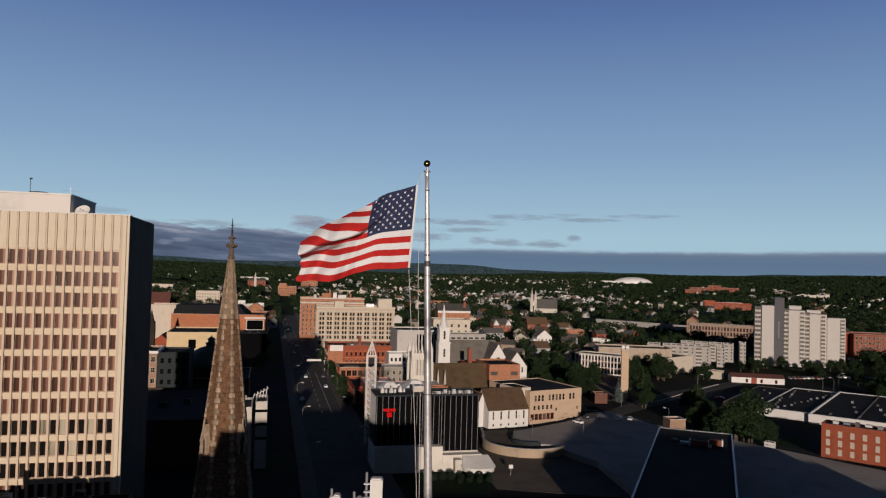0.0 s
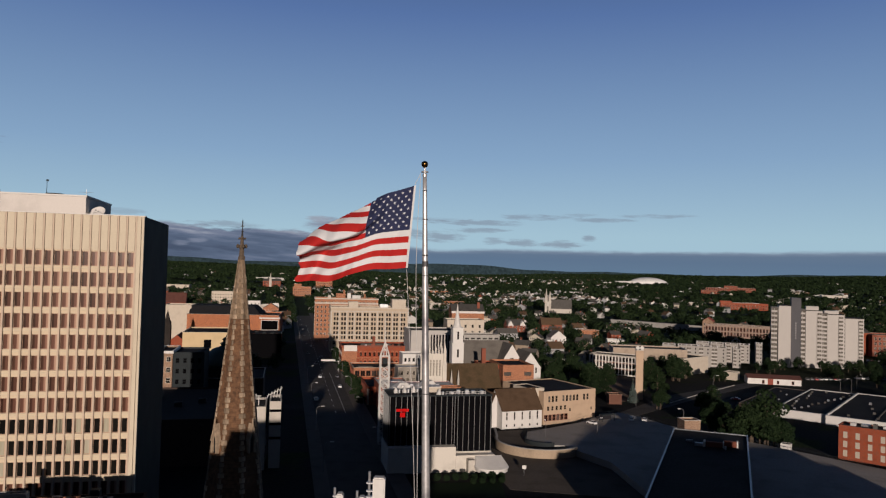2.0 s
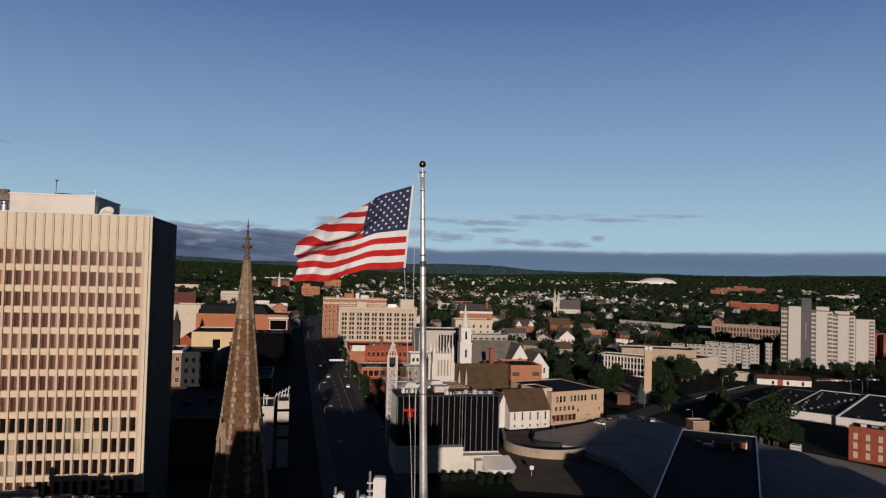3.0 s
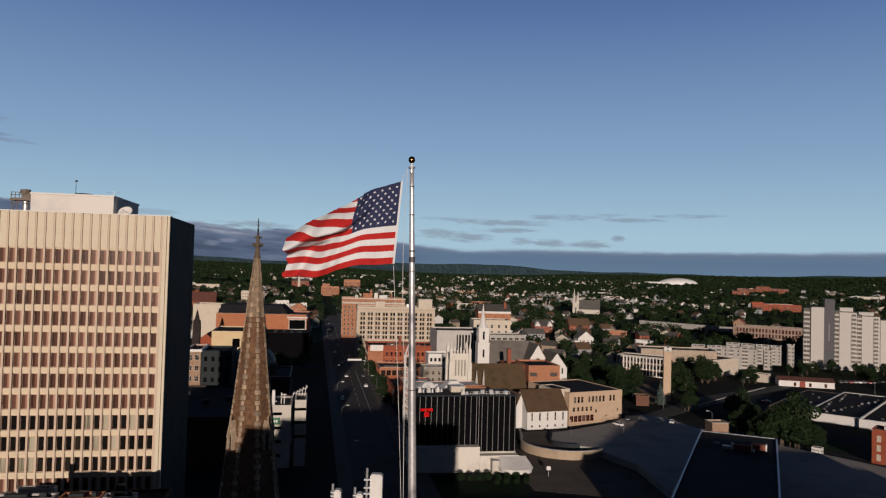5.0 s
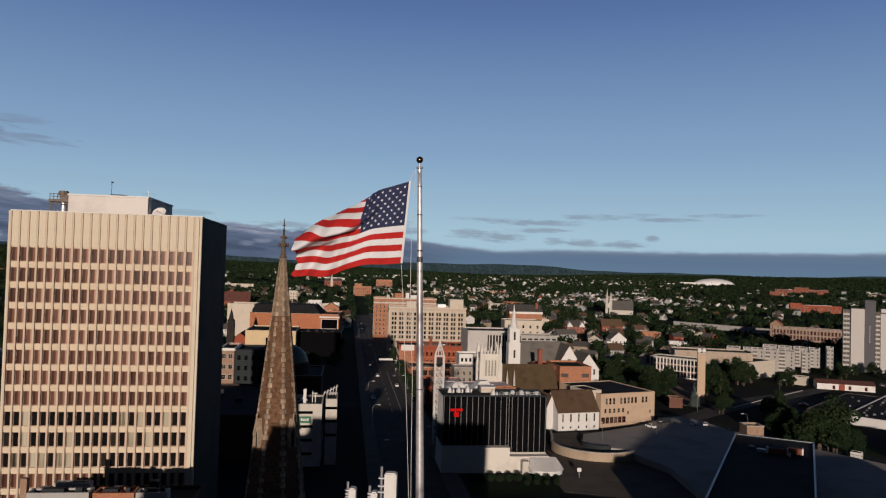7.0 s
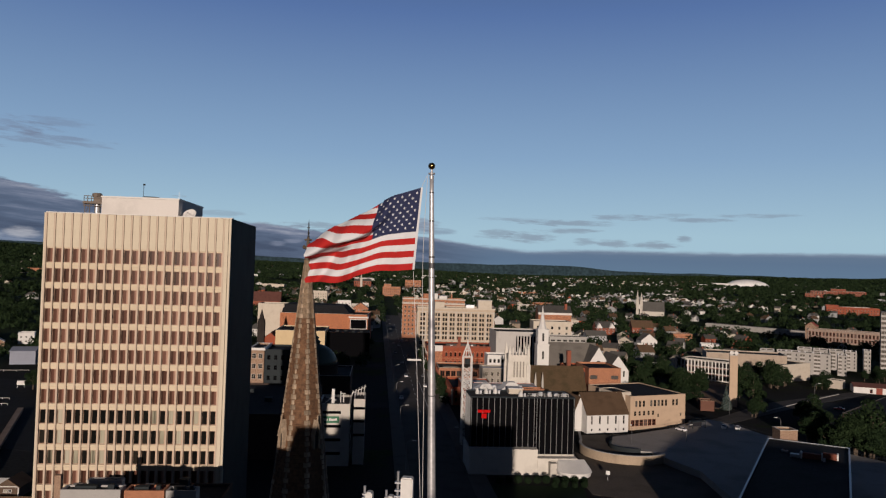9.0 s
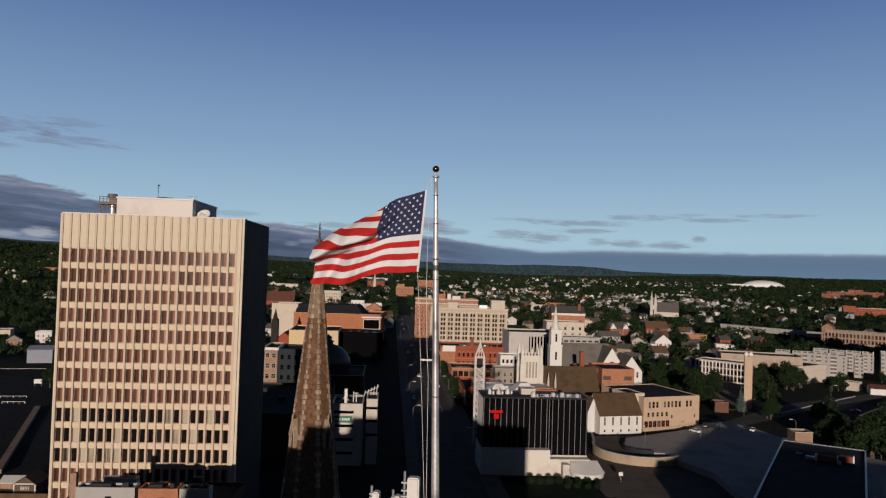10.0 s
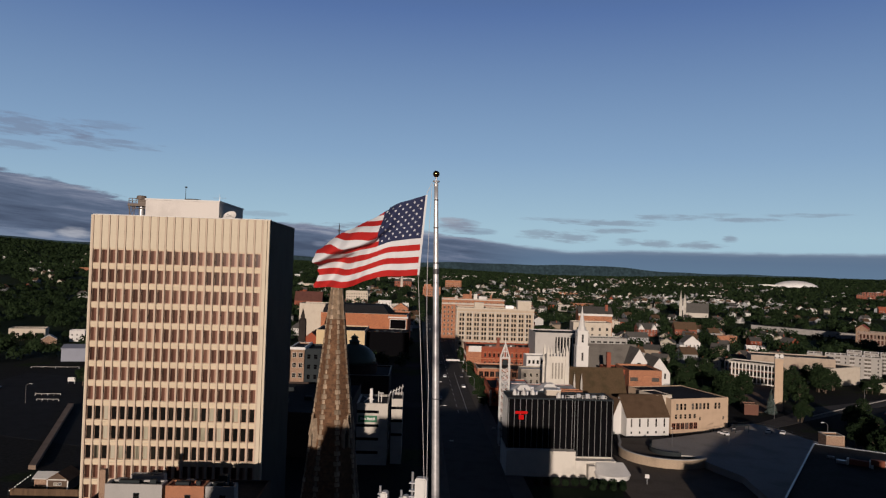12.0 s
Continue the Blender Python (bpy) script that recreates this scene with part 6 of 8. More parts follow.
def apartment_slabs():
    """Stepped white apartment tower with recessed balconies, and the low terraces before it."""
    wall = mat("white_block_wall", (0.368, 0.352, 0.335), 0.8, 0.06, 3.0, 0.06, 0.05)
    e = thing("apartment_tower", pose(233.0, 515, 0), "white high-rise apartment block with recessed balconies", "apartment building")
    units = {}

    def balcony(owner, x, z, w, step, deep):
        """One balcony: dark back panel painting the recess's shade, floor slab, pale front panel and a side screen."""
        key = (w, step, deep)
        if key not in units:
            bm = bmesh.new()
            box(bm, -w / 2, w / 2, -0.06, 0.03, 0.0, step * 0.86)
            a = part("balcony", bm, mat("balcony_shade", (0.085, 0.075, 0.064), 0.85, 0.15, 2.0, 0.2, 0.05), owner)
            bm = bmesh.new()
            box(bm, -w / 2, w / 2, -deep, -0.061, -0.16, 0.0)
            box(bm, -w / 2, w / 2, -deep, -deep + 0.1, 0.003, step * 0.38)
            box(bm, -w / 2 - 0.12, -w / 2 - 0.003, -deep, -0.061, -0.16, step * 0.8)
            box(bm, -0.07, 0.07, -deep + 0.11, -0.061, 0.003, step * 0.8)
            b = part("balcony_front", bm, wall, a)
            units[key] = (a.data, b.data)
            a.matrix_basis = pose(x, 0, z)
        else:
            a = link("balcony", units[key][0], owner, at=pose(x, 0, z))
            link("balcony_front", units[key][1], a)

    # wings: left edge, width, height, stretches of balconies on the front
    for x, w, h, cols in ((4.75, 7.9, 42.4, ()), (24.0, 10.3, 39.4, ((3.4, 2.6),)), (39.1, 10.6, 37.0, ((3.1, 2.6),)), (51.7, 11.4, 34.6, ((3.9, 2.6),))):
        bm = bmesh.new()
        box(bm, -w / 2, w / 2, 0, 18, -1, h)
        ob = part("wing", bm, wall, e)
        ob.matrix_basis = pose(x + w / 2, 0, 0, 0, 0, -22)
        keep(233 + x + w / 2, 525, 20)
        bm = bmesh.new()
        box(bm, -w / 2 + 0.4, w / 2 - 0.4, 0.4, 17.6, h, h + 0.4)
        part("roof", bm, GRAVELROOF, ob)
        step = (h - 2.4) / 13
        for s, bw in cols:
            for i in range(13):
                balcony(ob, s, 1.6 + step * i, bw, step, 0.5)
    # recessed balcony stacks between the wings, walls coloured dark for their shade
    for x, w, h in ((0.2, 4.2, 41.6), (19.7, 4.2, 40.4), (34.4, 4.6, 38.2), (49.9, 1.8, 35.4)):
        bm = bmesh.new()
        box(bm, -w / 2, w / 2, 0, 12, -1, h)
        ob = part("balcony_recess", bm, mat("recess_shade_grey", (0.078, 0.0764, 0.0741), 0.8, 0.08, 3.0, 0.15, 0.05), e)
        ob.matrix_basis = pose(x + w / 2, 1.8, 0, 0, 0, -22)
        step = (h - 1.6) / 13
        for i in range(13):
            balcony(ob, 0.0, 1.2 + step * i, w - 0.5, step, 1.3)
    for x, w, h in ((24.5, 8.0, 42.4), (37.5, 9.0, 39.6)):
        bm = bmesh.new()
        box(bm, -w / 2, w / 2, 6, 15, 30, h)
        ob = part("penthouse", bm, wall, e)
        ob.matrix_basis = pose(x + w / 2, 0, 0, 0, 0, -22)
    bm = bmesh.new()
    box(bm, -3.1, 3.1, 0, 14, -1, 48.1)
    ob = part("lift_shaft", bm, mat("grey_shaft", (0.066, 0.067, 0.075), 0.8, 0.06, 3.0, 0.12, 0.05), e, "dark grey lift shaft")
    ob.matrix_basis = pose(16.5, -0.4, 0, 0, 0, -22)
    for i in range(7):
        bm = bmesh.new()
        box(bm, -0.35, 0.35, -0.06, 0.0, 0, 0.9)
        lb = part("letter_bar", bm, mat("pale_letter", (0.234, 0.234, 0.2418), 0.7, 0.05, 3.0, 0.1, 0.0), ob)
        lb.matrix_basis = pose(-0.2, 0, 20 + i * 1.7)
    # low terraces in front and behind
    stucco = mat("grey_stucco", (0.273, 0.2613, 0.2457), 0.85, 0.06, 3.0, 0.2, 0.05)
    rows = [(152.4, 500, 8.4, 14.6), (163.2, 501, 5.4, 14.2), (169.0, 502, 7.8, 14.0), (177.6, 503, 8.0, 13.5), (186.4, 504, 10.6, 13.0), (201.2, 503, 5.4, 12.8)]
    rows += [(188, 536, 9, 13.4), (198, 535, 9, 13.0), (208, 534, 9, 12.8), (218, 533, 7, 12.6), (225.5, 523, 4.2, 14.6)]
    for x, y, w, h in rows:
        t = block("terrace_block", "low white apartment terrace with stacked balconies", x + w / 2, y, -20, w, 12, h, stucco, GRAVELROOF, "apartment building", 0.4, group="apartment terraces", cap=stucco)
        keep(x + w / 2, y + 5, 11)
        for r in range(5):
            balcony(t, -0.24 * w, 0.8 + r * (h - 1.2) / 5, round(w * 0.34, 1), 2.4, 1.0)
            link("window", window_mesh(0.9, 1.3, FARGLASS, stucco, (1, 1)), t, at=pose(0.30 * w, 0, 1.6 + r * (h - 1.2) / 5))
        for q in (-0.43, -0.05, 0.46):
            roof_box(t, q * w - 0.3, q * w + 0.3, 1.0, 2.2, h, h + 1.3, GREYMETAL, "roof_vent")
        roof_box(t, -0.48 * w, -0.42 * w, -1.25, -0.02, 0.0, h, stucco, "side_screen")


apartment_slabs()


def mills():
    e = block("brick_mill", "long greyish brick mill with rows of tall windows", 318, 745, -31, 92, 18, 12.0, mat("greyish_mill_brick", (0.245, 0.185, 0.15), 0.88, 0.1, 3.0, 0.25, 0.1), GRAVELROOF, "mill", 0.6, cap=LIME)
    keep(318, 750, 48)
    windows_on(e, "front", 92, 18, 30, 2, 1.9, 3.7, 1.6, 5.1, FARGLASS, OLDRED, 1.8, (2, 3))
    for k in range(7):
        keep(*grid_at(318, 745, -45 + 15 * k, -22, -31), 17)
        keep(*grid_at(318, 745, -45 + 15 * k, -50, -31), 16)
    e = gable("mill_tower", "brick mill stair tower with hipped red roof", 281, 768, -31, 10, 10, 15.5, 19.0, BROWNBRICK, REDROOF, "mill")
    windows_on(e, "front", 10, 10, 2, 3, 1.8, 2.6, 2.2, 4.3, FARGLASS, LIME, 2.5, (2, 2))
    e = block("brick_mill", "red brick mill with tall pale windows", 376, 598, -10, 44, 26, 17.0, OLDRED, GRAVELROOF, "mill", 0.7, cap=LIME)
    keep(371, 610, 34)
    windows_on(e, "front", 44, 26, 13, 4, 1.9, 2.6, 1.6, 3.9, FARGLASS, LIME, 2.4, (2, 2))
    e = gable("red_mill_wing", "red brick mill wing with grey roof", 345, 612, -10, 24, 34, 18.5, 23, RED, SHINGLE, "mill", along="x")
    e = block("red_office", "orange-red building behind the apartments", 412, 830, -10, 40, 20, 17.5, RED, GRAVELROOF, "building", 0.6, cap=LIME)
    keep(412, 838, 28), keep(395, 800, 22)
    e = block("brick_tower_block", "dark red brick building with a chimney stack", 430, 640, -20, 22, 20, 27, RED, GRAVELROOF, "mill", 0.6, cap=LIME)
    roof_box(e, -2, 0, 4, 6, 27, 41, RED, "chimney")
    keep(430, 650, 20)
    for x, y, w, h, d in ((541, 1300, 78, 15.5, 20), (520, 1330, 20, 18, 20)):
        e = block("brick_school", "long red brick institution among trees", x, y, -18, w, d, h, RED, GRAVELROOF, "school", 0.8, cap=BROWNBRICK)
        windows_on(e, "front", w, d, max(4, int(w / 4.5)), 3, 1.8, 2.4, 2.5, 4.2, FARGLASS, LIME, 3.0, (1, 2))
        keep(x, y - 20, 50)
    for x, y, w, h in ((760, 2000, 60, 30), (800, 2010, 34, 36), (840, 2020, 60, 30), (727, 1960, 50, 24)):
        z = float(land(x, y))
        e = block("brick_hospital", "large red brick hospital on the rise", x, y, -20, w, 24, h - z + 2, OLDRED, GRAVELROOF, "hospital", 0.8, z=z, cap=LIME)
        windows_on(e, "front", w, 24, max(4, int(w / 6)), 3, 2.2, 2.6, 3, 4.6, FARGLASS, LIME, 4.0, (1, 2))
        keep(x, y - 20, 45)
    # white sports dome
    z = float(land(742, 2600))
    e = thing("sports_dome", pose(742, 2600, z), "white air-supported sports dome among trees", "dome")
    bm = bmesh.new()
    rings = [(1.0, 0), (1.0, 5)] + [(math.cos(a), 5 + 24 * math.sin(a)) for a in np.linspace(0.12, math.pi / 2, 9)[:-1]] + [(0, 29)]
    lathe(bm, rings, 40)
    for v in bm.verts:
        v.co.x *= 70
        v.co.y *= 45
    part("membrane", bm, mat("white_membrane", (0.624, 0.624, 0.624), 0.6, 0.03, 1.0, 0.05, 0.02), e, smooth=True)
    for a in range(-3, 4):
        bm = bmesh.new()
        pts = [(a * 9.5, -45 * math.cos(t) * math.sqrt(max(0, 1 - (a * 9.5 / 70) ** 2)), 5.05 + 24 * math.sin(t)) for t in np.linspace(0.15, 1.3, 6)]
        for p, q in zip(pts, pts[1:]):
            rod(bm, p, q, 0.15, 4)
        part("seam", bm, GREYMETAL, e)
    e = block("long_white_hall", "white flat hall beside the dome", 650, 2560, -5, 60, 30, 14, WHITEPAINT, WHITEROOF, "building", 0.6, z=float(land(650, 2560)))
    keep(742, 2570, 110)
    # far twin-towered church
    e = gable("stone_church", "distant stone church with slate roof and spires", 186, 1105, -8, 30, 18, 7, 20, LIME, SHINGLE, "church", along="x", z=float(land(183, 1105)))
    keep(180, 1085, 50), keep(170, 1060, 40)
    for x in (-17.2, -22.6):
        bm = bmesh.new()
        box(bm, x - 2, x + 2, 2, 6, -1, 22)
        lathe(bm, [(2.3, 22), (1.5, 26), (0, 38 if x < -18 else 34)], 6, x, 4)
        part("spire", bm, LIME, e)


mills()


def left_of_street():
    # pale bank with green sign
    e = block("bank_branch", "pale banded bank block with a green sign", -54.8, 224.5, 11.6, 9.4, 16, 18.2, LIME, GRAVELROOF, "bank", 0.5, cap=LIME)
    keep(-52, 232, 16)
    for z in (3.4, 7.5, 11.6, 15.8):
        roof_box(e, -4.72, 2.0, -0.02, 0.6, z, z + 0.85, BLACKGLASS, "window_band")
    for z in (3.4, 7.5, 11.6, 15.8):
        bm = bmesh.new()
        box(bm, 4.68, 4.72, 0.65, 15.6, z, z + 0.85)
        part("window_band", bm, BLACKGLASS, e)
    sg = roof_box(e, -4.2, 1.5, -0.32, -0.06, 13.1, 15.1, GREENSIGN, "sign")
    tagged(sg, "green bank sign")
    for i in range(7):
        bm = bmesh.new()
        x = -3.6 + i * 0.62 + (0.25 if i > 2 else 0)
        box(bm, x, x + 0.42, -0.37, -0.325, 13.75, 14.4 if i % 3 else 14.55)
        part("letter_bar", bm, WHITEPAINT, sg)
    roof_box(e, 4.75, 5.0, 2.0, 2.5, 12.0, 18.4, BLACKGLASS, "dark_slot")
    e2 = block("bank_annex", "pale stair tower beside the bank", -47.9, 228.0, 11.6, 3.4, 12, 19.4, LIME, GRAVELROOF, "bank", 0.5, cap=LIME)
    for z in (8.6, 12.8, 16.8):
        roof_box(e2, -1.72, 1.72, -0.02, 0.5, z, z + 0.8, BLACKGLASS, "window_band")
    roof_box(e, -1.2, -0.3, 4, 5.2, 18.2, 22.6, WHITEPAINT, "vent_stack")
    for a, b in (((-3, 4, 18.5), (-0.5, 4, 20.5)), ((-0.5, 4, 18.2), (-0.5, 4, 20.8)), ((1.5, 6, 18.2), (1.5, 6, 21.6)), ((1.5, 6, 21.0), (3.0, 6, 21.0)), ((-3, 4, 20.2), (0.2, 4, 19.2)), ((2.4, 6, 18.2), (2.4, 6, 20.8))):
        bm = bmesh.new()
        rod(bm, a, b, 0.16, 5)
        part("roof_pipe", bm, WHITEPAINT, e)
    bm = bmesh.new()
    for i in range(5):
        rod(bm, (-2.5 + i * 0.9, 3, 20.6), (-2.1 + i * 0.9, 3, 22.0 + i * 0.5), 0.12, 5)
        rod(bm, (-2.6 + i * 0.9, 3, 21.2 + i * 0.4), (-1.7 + i * 0.9, 3, 21.6 + i * 0.5), 0.1, 5)
    part("roof_antenna", bm, WHITEPAINT, e2)
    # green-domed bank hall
    # walls and drum coloured dark to stand for their shade
    e = block("domed_bank", "domed bank hall, its shade put into dark walls", -91.0, 322, 11.6, 34, 34, 11.5, DARK_SHADE_BRICK, GRAVELROOF, "bank", 0.6, cap=LIME)
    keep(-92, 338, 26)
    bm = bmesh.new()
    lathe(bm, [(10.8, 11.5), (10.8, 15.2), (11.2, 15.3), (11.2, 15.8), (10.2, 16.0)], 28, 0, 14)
    part("drum", bm, DARK_SHADE_BRICK, e)
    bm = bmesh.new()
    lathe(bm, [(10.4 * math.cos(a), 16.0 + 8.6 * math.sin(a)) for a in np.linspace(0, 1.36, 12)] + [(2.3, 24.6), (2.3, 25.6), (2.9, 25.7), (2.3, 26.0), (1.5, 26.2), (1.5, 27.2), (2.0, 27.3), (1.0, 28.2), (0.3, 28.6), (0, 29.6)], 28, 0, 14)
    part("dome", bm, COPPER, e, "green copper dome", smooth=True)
    # brown brick house with white cornice and the dark long block beside it
    e = block("brick_flats", "brown brick flats with a white cornice", -107.05, 297.66, 11.6, 5.6, 20, 25.4, BROWNBRICK, TARROOF, "building", 0.6, cornice=WHITEPAINT)
    keep(-103, 312, 20)
    windows_on(e, "front", 5.6, 20, 2, 4, 1.7, 2.0, 9.2, 4.2, DARKGLASS, LIME, bars=(2, 2), span=(-1.25, 1.35))
    # the flats' shaded end, its shade painted as a near-black wing
    e = block("dark_wing", "shaded end of the brown brick flats, shade put into its colour", *grid_at(-107.05, 297.66, 8.85, 0.7, 11.6), 11.6, 12, 19, 24.8, DARK_AND_SHADE, TARROOF, "building", 0.6, cap=DARK_AND_SHADE)
    windows_on(e, "front", 12, 19, 4, 4, 1.5, 2.0, 8.6, 4.2, BLACKGLASS, DARK_AND_SHADE, 1.8)
    # the long block's shade is put into its dark brick
    e = block("dark_block", "long low block with dark roofs beside the tower", -86.0, 225, 11.6, 44, 60, 13.5, DARK_SHADE_BRICK, TARROOF, "building", 0.6)
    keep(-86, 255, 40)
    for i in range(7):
        roof_box(e, -16 + (i * 7) % 30, -13.5 + (i * 7) % 30, 6 + i * 6, 8.5 + i * 6, 13.5, 14.9, DARK_AND_SHADE)
    # red-roofed brick church with a dark turret, whose near-black colour paints shade
    e = gable("red_roof_church", "brick church with red roof and dark turret", -169.8, 490, 11.6, 15, 22, 7.6, 13.8, RED, mat("dull_red_roofing", (0.092, 0.036, 0.028), 0.9, 0.2, 4.0, 0.25, 0.15), "church")
    keep(-170, 500, 18), keep(-172, 525, 22), keep(-163, 450, 14), keep(-150, 425, 14)
    bm = bmesh.new()
    box(bm, -8.6, -4.0, -2.0, 2.6, -1, 20.5)
    lathe(bm, [(2.5, 20.503), (2.5, 22.4), (1.5, 23.8), (1.5, 24.6), (0.0, 30.4)], 8, -6.3, 0.3)
    part("turret", bm, mat("turret_shade", (0.028, 0.024, 0.022), 0.9, 0.2, 3.0, 0.3, 0.15, spec=0.06), e, "turret shape with shade put into its near-black colour")
    # buff fronted hall and orange theatre with black roof
    e = block("buff_hall", "buff rendered hall with low windows", -144.0, 474, 11.6, 32, 40, 17.0, YELLOW, TARROOF, "building", 0.6, cap=LIME)
    keep(-144, 494, 30)
    roof_box(e, -3, 1.5, -0.15, 0.0, 7.5, 13.0, BLACKGLASS, "dark_window")
    e = block("theatre", "long orange brick theatre with black roof", -150.5, 552, 8, 66, 44, 23.0, THEATREBRICK, TARROOF, "theatre", 1.0, cap=LIME)
    keep(-150, 575, 44)
    bm = bmesh.new()
    lo, hi = [(-32, 0.6), (20, 0.6), (20, 43), (-32, 43)], [(-32, 9), (14, 9), (14, 36), (-32, 36)]
    l, h = [bm.verts.new((*p, 23.4)) for p in lo], [bm.verts.new((*p, 30.0)) for p in hi]
    bm.faces.new(l), bm.faces.new(h)
    for i in range(4):
        bm.faces.new((l[i], l[(i + 1) % 4], h[(i + 1) % 4], h[i]))
    part("sloping_roof", bm, TARROOF, e, "black sloping roof")
    e = block("theatre_fly", "cream rendered stage house of the theatre", -192.0, 552, 8, 20, 20, 29.5, CREAM, TARROOF, "theatre", 0.7, cap=LIME)
    keep(-192, 562, 18)
    e = block("theatre_lobby", "orange brick theatre front with a dark framed opening", -122.5, 548, 11.6, 14, 30, 22.0, THEATREBRICK, TARROOF, "lobby", 0.7, cornice=WHITEPAINT)
    fr = roof_box(e, -6.2, 6.2, -0.4, 0.0, 13.5, 21.0, WHITEPAINT, "opening_frame")
    roof_box(fr, -5.8, 5.8, -0.46, -0.41, 13.9, 20.6, BLACKGLASS, "dark_opening")
    # low blocks before the tower
    for x, y, w, d, h, wall, roof in ((-61.0, 107.4, 8.6, 2.6, 26.4, SILVER, TARROOF), (-53.4, 108.9, 5.8, 3.2, 26.3, ORANGE, REDROOF), (-48.2, 110.0, 4.4, 2.4, 26.3, SILVER, TARROOF)):
        e = block("rooftop_house", "small rooftop house lit by the low sun", x, y, 11.6, w, d, h, wall, roof, "building", 0.3)
        windows_on(e, "front", w, d, 1, 1, 0.9, 1.2, h - 2.2, 1, DARKGLASS, DARK_AND_SHADE, span=(0.4, 0.5))
        roof_box(e, -w * 0.3, w * 0.06, 0.9, 1.9, h, h + 0.6, DARK_AND_SHADE, "roof_hatch")
        roof_box(e, w * 0.25, w * 0.36, 0.8, 1.5, h, h + 0.8, DARK_AND_SHADE, "vent_pipe")
    e = block("roof_stack", "tall brown brick chimney on the roof", -66.4, 107.6, 11.6, 0.9, 0.9, 28.3, BROWNBRICK, GRAVELROOF, "chimney", 0.1)
    e = block("parapet_house", "pale parapet wall of the rooftop behind", -63.6, 115.4, 11.6, 5.4, 1.6, 25.4, SILVER, TARROOF, "building", 0.3)
    # shade again put into this block's dark brick
    e = block("brick_block", "brown brick block before the office tower", -56.5, 108.6, 11.6, 26, 16, 22.5, DARK_SHADE_BRICK, TARROOF, "building", 0.5)
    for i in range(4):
        roof_box(e, -11 + i * 5.6, -9.6 + i * 5.6, 9, 10.4, 22.5, 24.6 + (i % 2), (SILVER, DARK_AND_SHADE)[i % 2])
    # the unlit wall's shade is put into its dark brown
    e = gable("yard_house", "small house with pale gable trim, wall shade put into its colour", -125.6, 176.9, 12, 5.4, 7, 2.9, 4.7, mat("shaded_brown_wall", (0.075, 0.05, 0.034), 0.85, 0.2, 3.0, 0.25, 0.15), BROWNROOF, "house")
    windows_on(e, "front", 5.4, 7, 2, 1, 0.9, 0.8, 1.5, 2, DARKGLASS, WHITEPAINT, span=(-0.55, 0.55))
    for x in (-2.6, 2.6):
        roof_box(e, x - 0.14, x + 0.14, -0.15, -0.02, 0.0, 2.9, WHITEPAINT, "corner_board")
    roof_box(e, -2.74, 2.74, -0.16, -0.02, 2.91, 3.15, WHITEPAINT, "eave_board")
    e = gable("yard_shed", "low shed with a pale metal roof", -131.3, 179.5, 12, 5.5, 5, 2.2, 3.2, BROWNBRICK, WHITEROOF, "shed", along="x")
    e = thing("yard_fence", pose(-125.6, 173.2, 0, 0, 0, 12), "brown board fence before the yard house", "fence")
    bm = bmesh.new()
    box(bm, -0.28, 0.28, -0.04, 0.04, -0.1, 1.7)
    fb = part("board", bm, BROWNROOF, e)
    fb.matrix_basis = pose(-9, 0, 0)
    for i in range(1, 30):
        link("board", fb.data, e, at=pose(-9 + i * 0.6, 0, 0.02 * (i % 3)))
    keep(-125, 180, 12)
    # car parks behind
    slab("car_park", "dark asphalt car park", [(-250, 235), (-120, 215), (-150, 335), (-270, 345)], -0.3, 0.05, ASPHALT, "car park")
    slab("retaining_wall", "long brown concrete retaining wall", [(-146.6, 192.4), (-144.6, 192.8), (-193.4, 275.6), (-195.4, 275.0)], -0.3, 1.2, mat("brown_concrete", (0.1716, 0.1248, 0.0936), 0.9, 0.12, 3.0, 0.3, 0.1), "wall")
    for x, y, a, w in ((-218.7, 293.0, 18.8, 10.2), (-210.3, 282.1, 17.6, 8.6), (-269, 363.5, 20.8, 24.0)):
        e = thing("guard_rail", pose(x, y, 0, 0, 0, a), "white guard rail in the car park", "railing", "guard rails")
        bm = bmesh.new()
        box(bm, -w / 2, w / 2, -0.06, 0.06, 0.70, 0.92)
        part("rail", bm, CONCRETE, e)
        for i in range(5):
            bm = bmesh.new()
            box(bm, -w / 2 + i * w / 4 - 0.07, -w / 2 + i * w / 4 + 0.07, 0.07, 0.2, -0.2, 0.95)
            part("post", bm, GREYMETAL, e)
    e = block("cream_school", "long cream building with dark openings beside trees", -386.0, 486.0, 28, 24, 14, 6.4, CREAM, GRAVELROOF, "building", 0.4, cap=LIME)
    windows_on(e, "front", 24, 14, 6, 1, 2.0, 3.0, 0.8, 3, FARGLASS, CREAM, 2.0, (2, 1))
    keep(-384, 486, 16), keep(-366, 452, 22)
    e = gable("white_hall", "dark walled hall with a pale gabled roof", -345.5, 457.0, 36, 9, 9, 3.6, 6.2, BROWNBRICK, WHITEROOF, "house")
    keep(-345, 458, 12), keep(-325, 432, 16)
    e = block("white_house", "white flat-topped house behind the grey hall", -341.0, 480.0, 30, 10, 9, 7.4, WHITEPAINT, SHINGLE, "house", 0.5, cap=WHITEPAINT)
    windows_on(e, "front", 10, 9, 3, 2, 1.1, 1.4, 1.2, 3.0, FARGLASS, WHITEPAINT, 1.8)
    keep(-341, 482, 12)
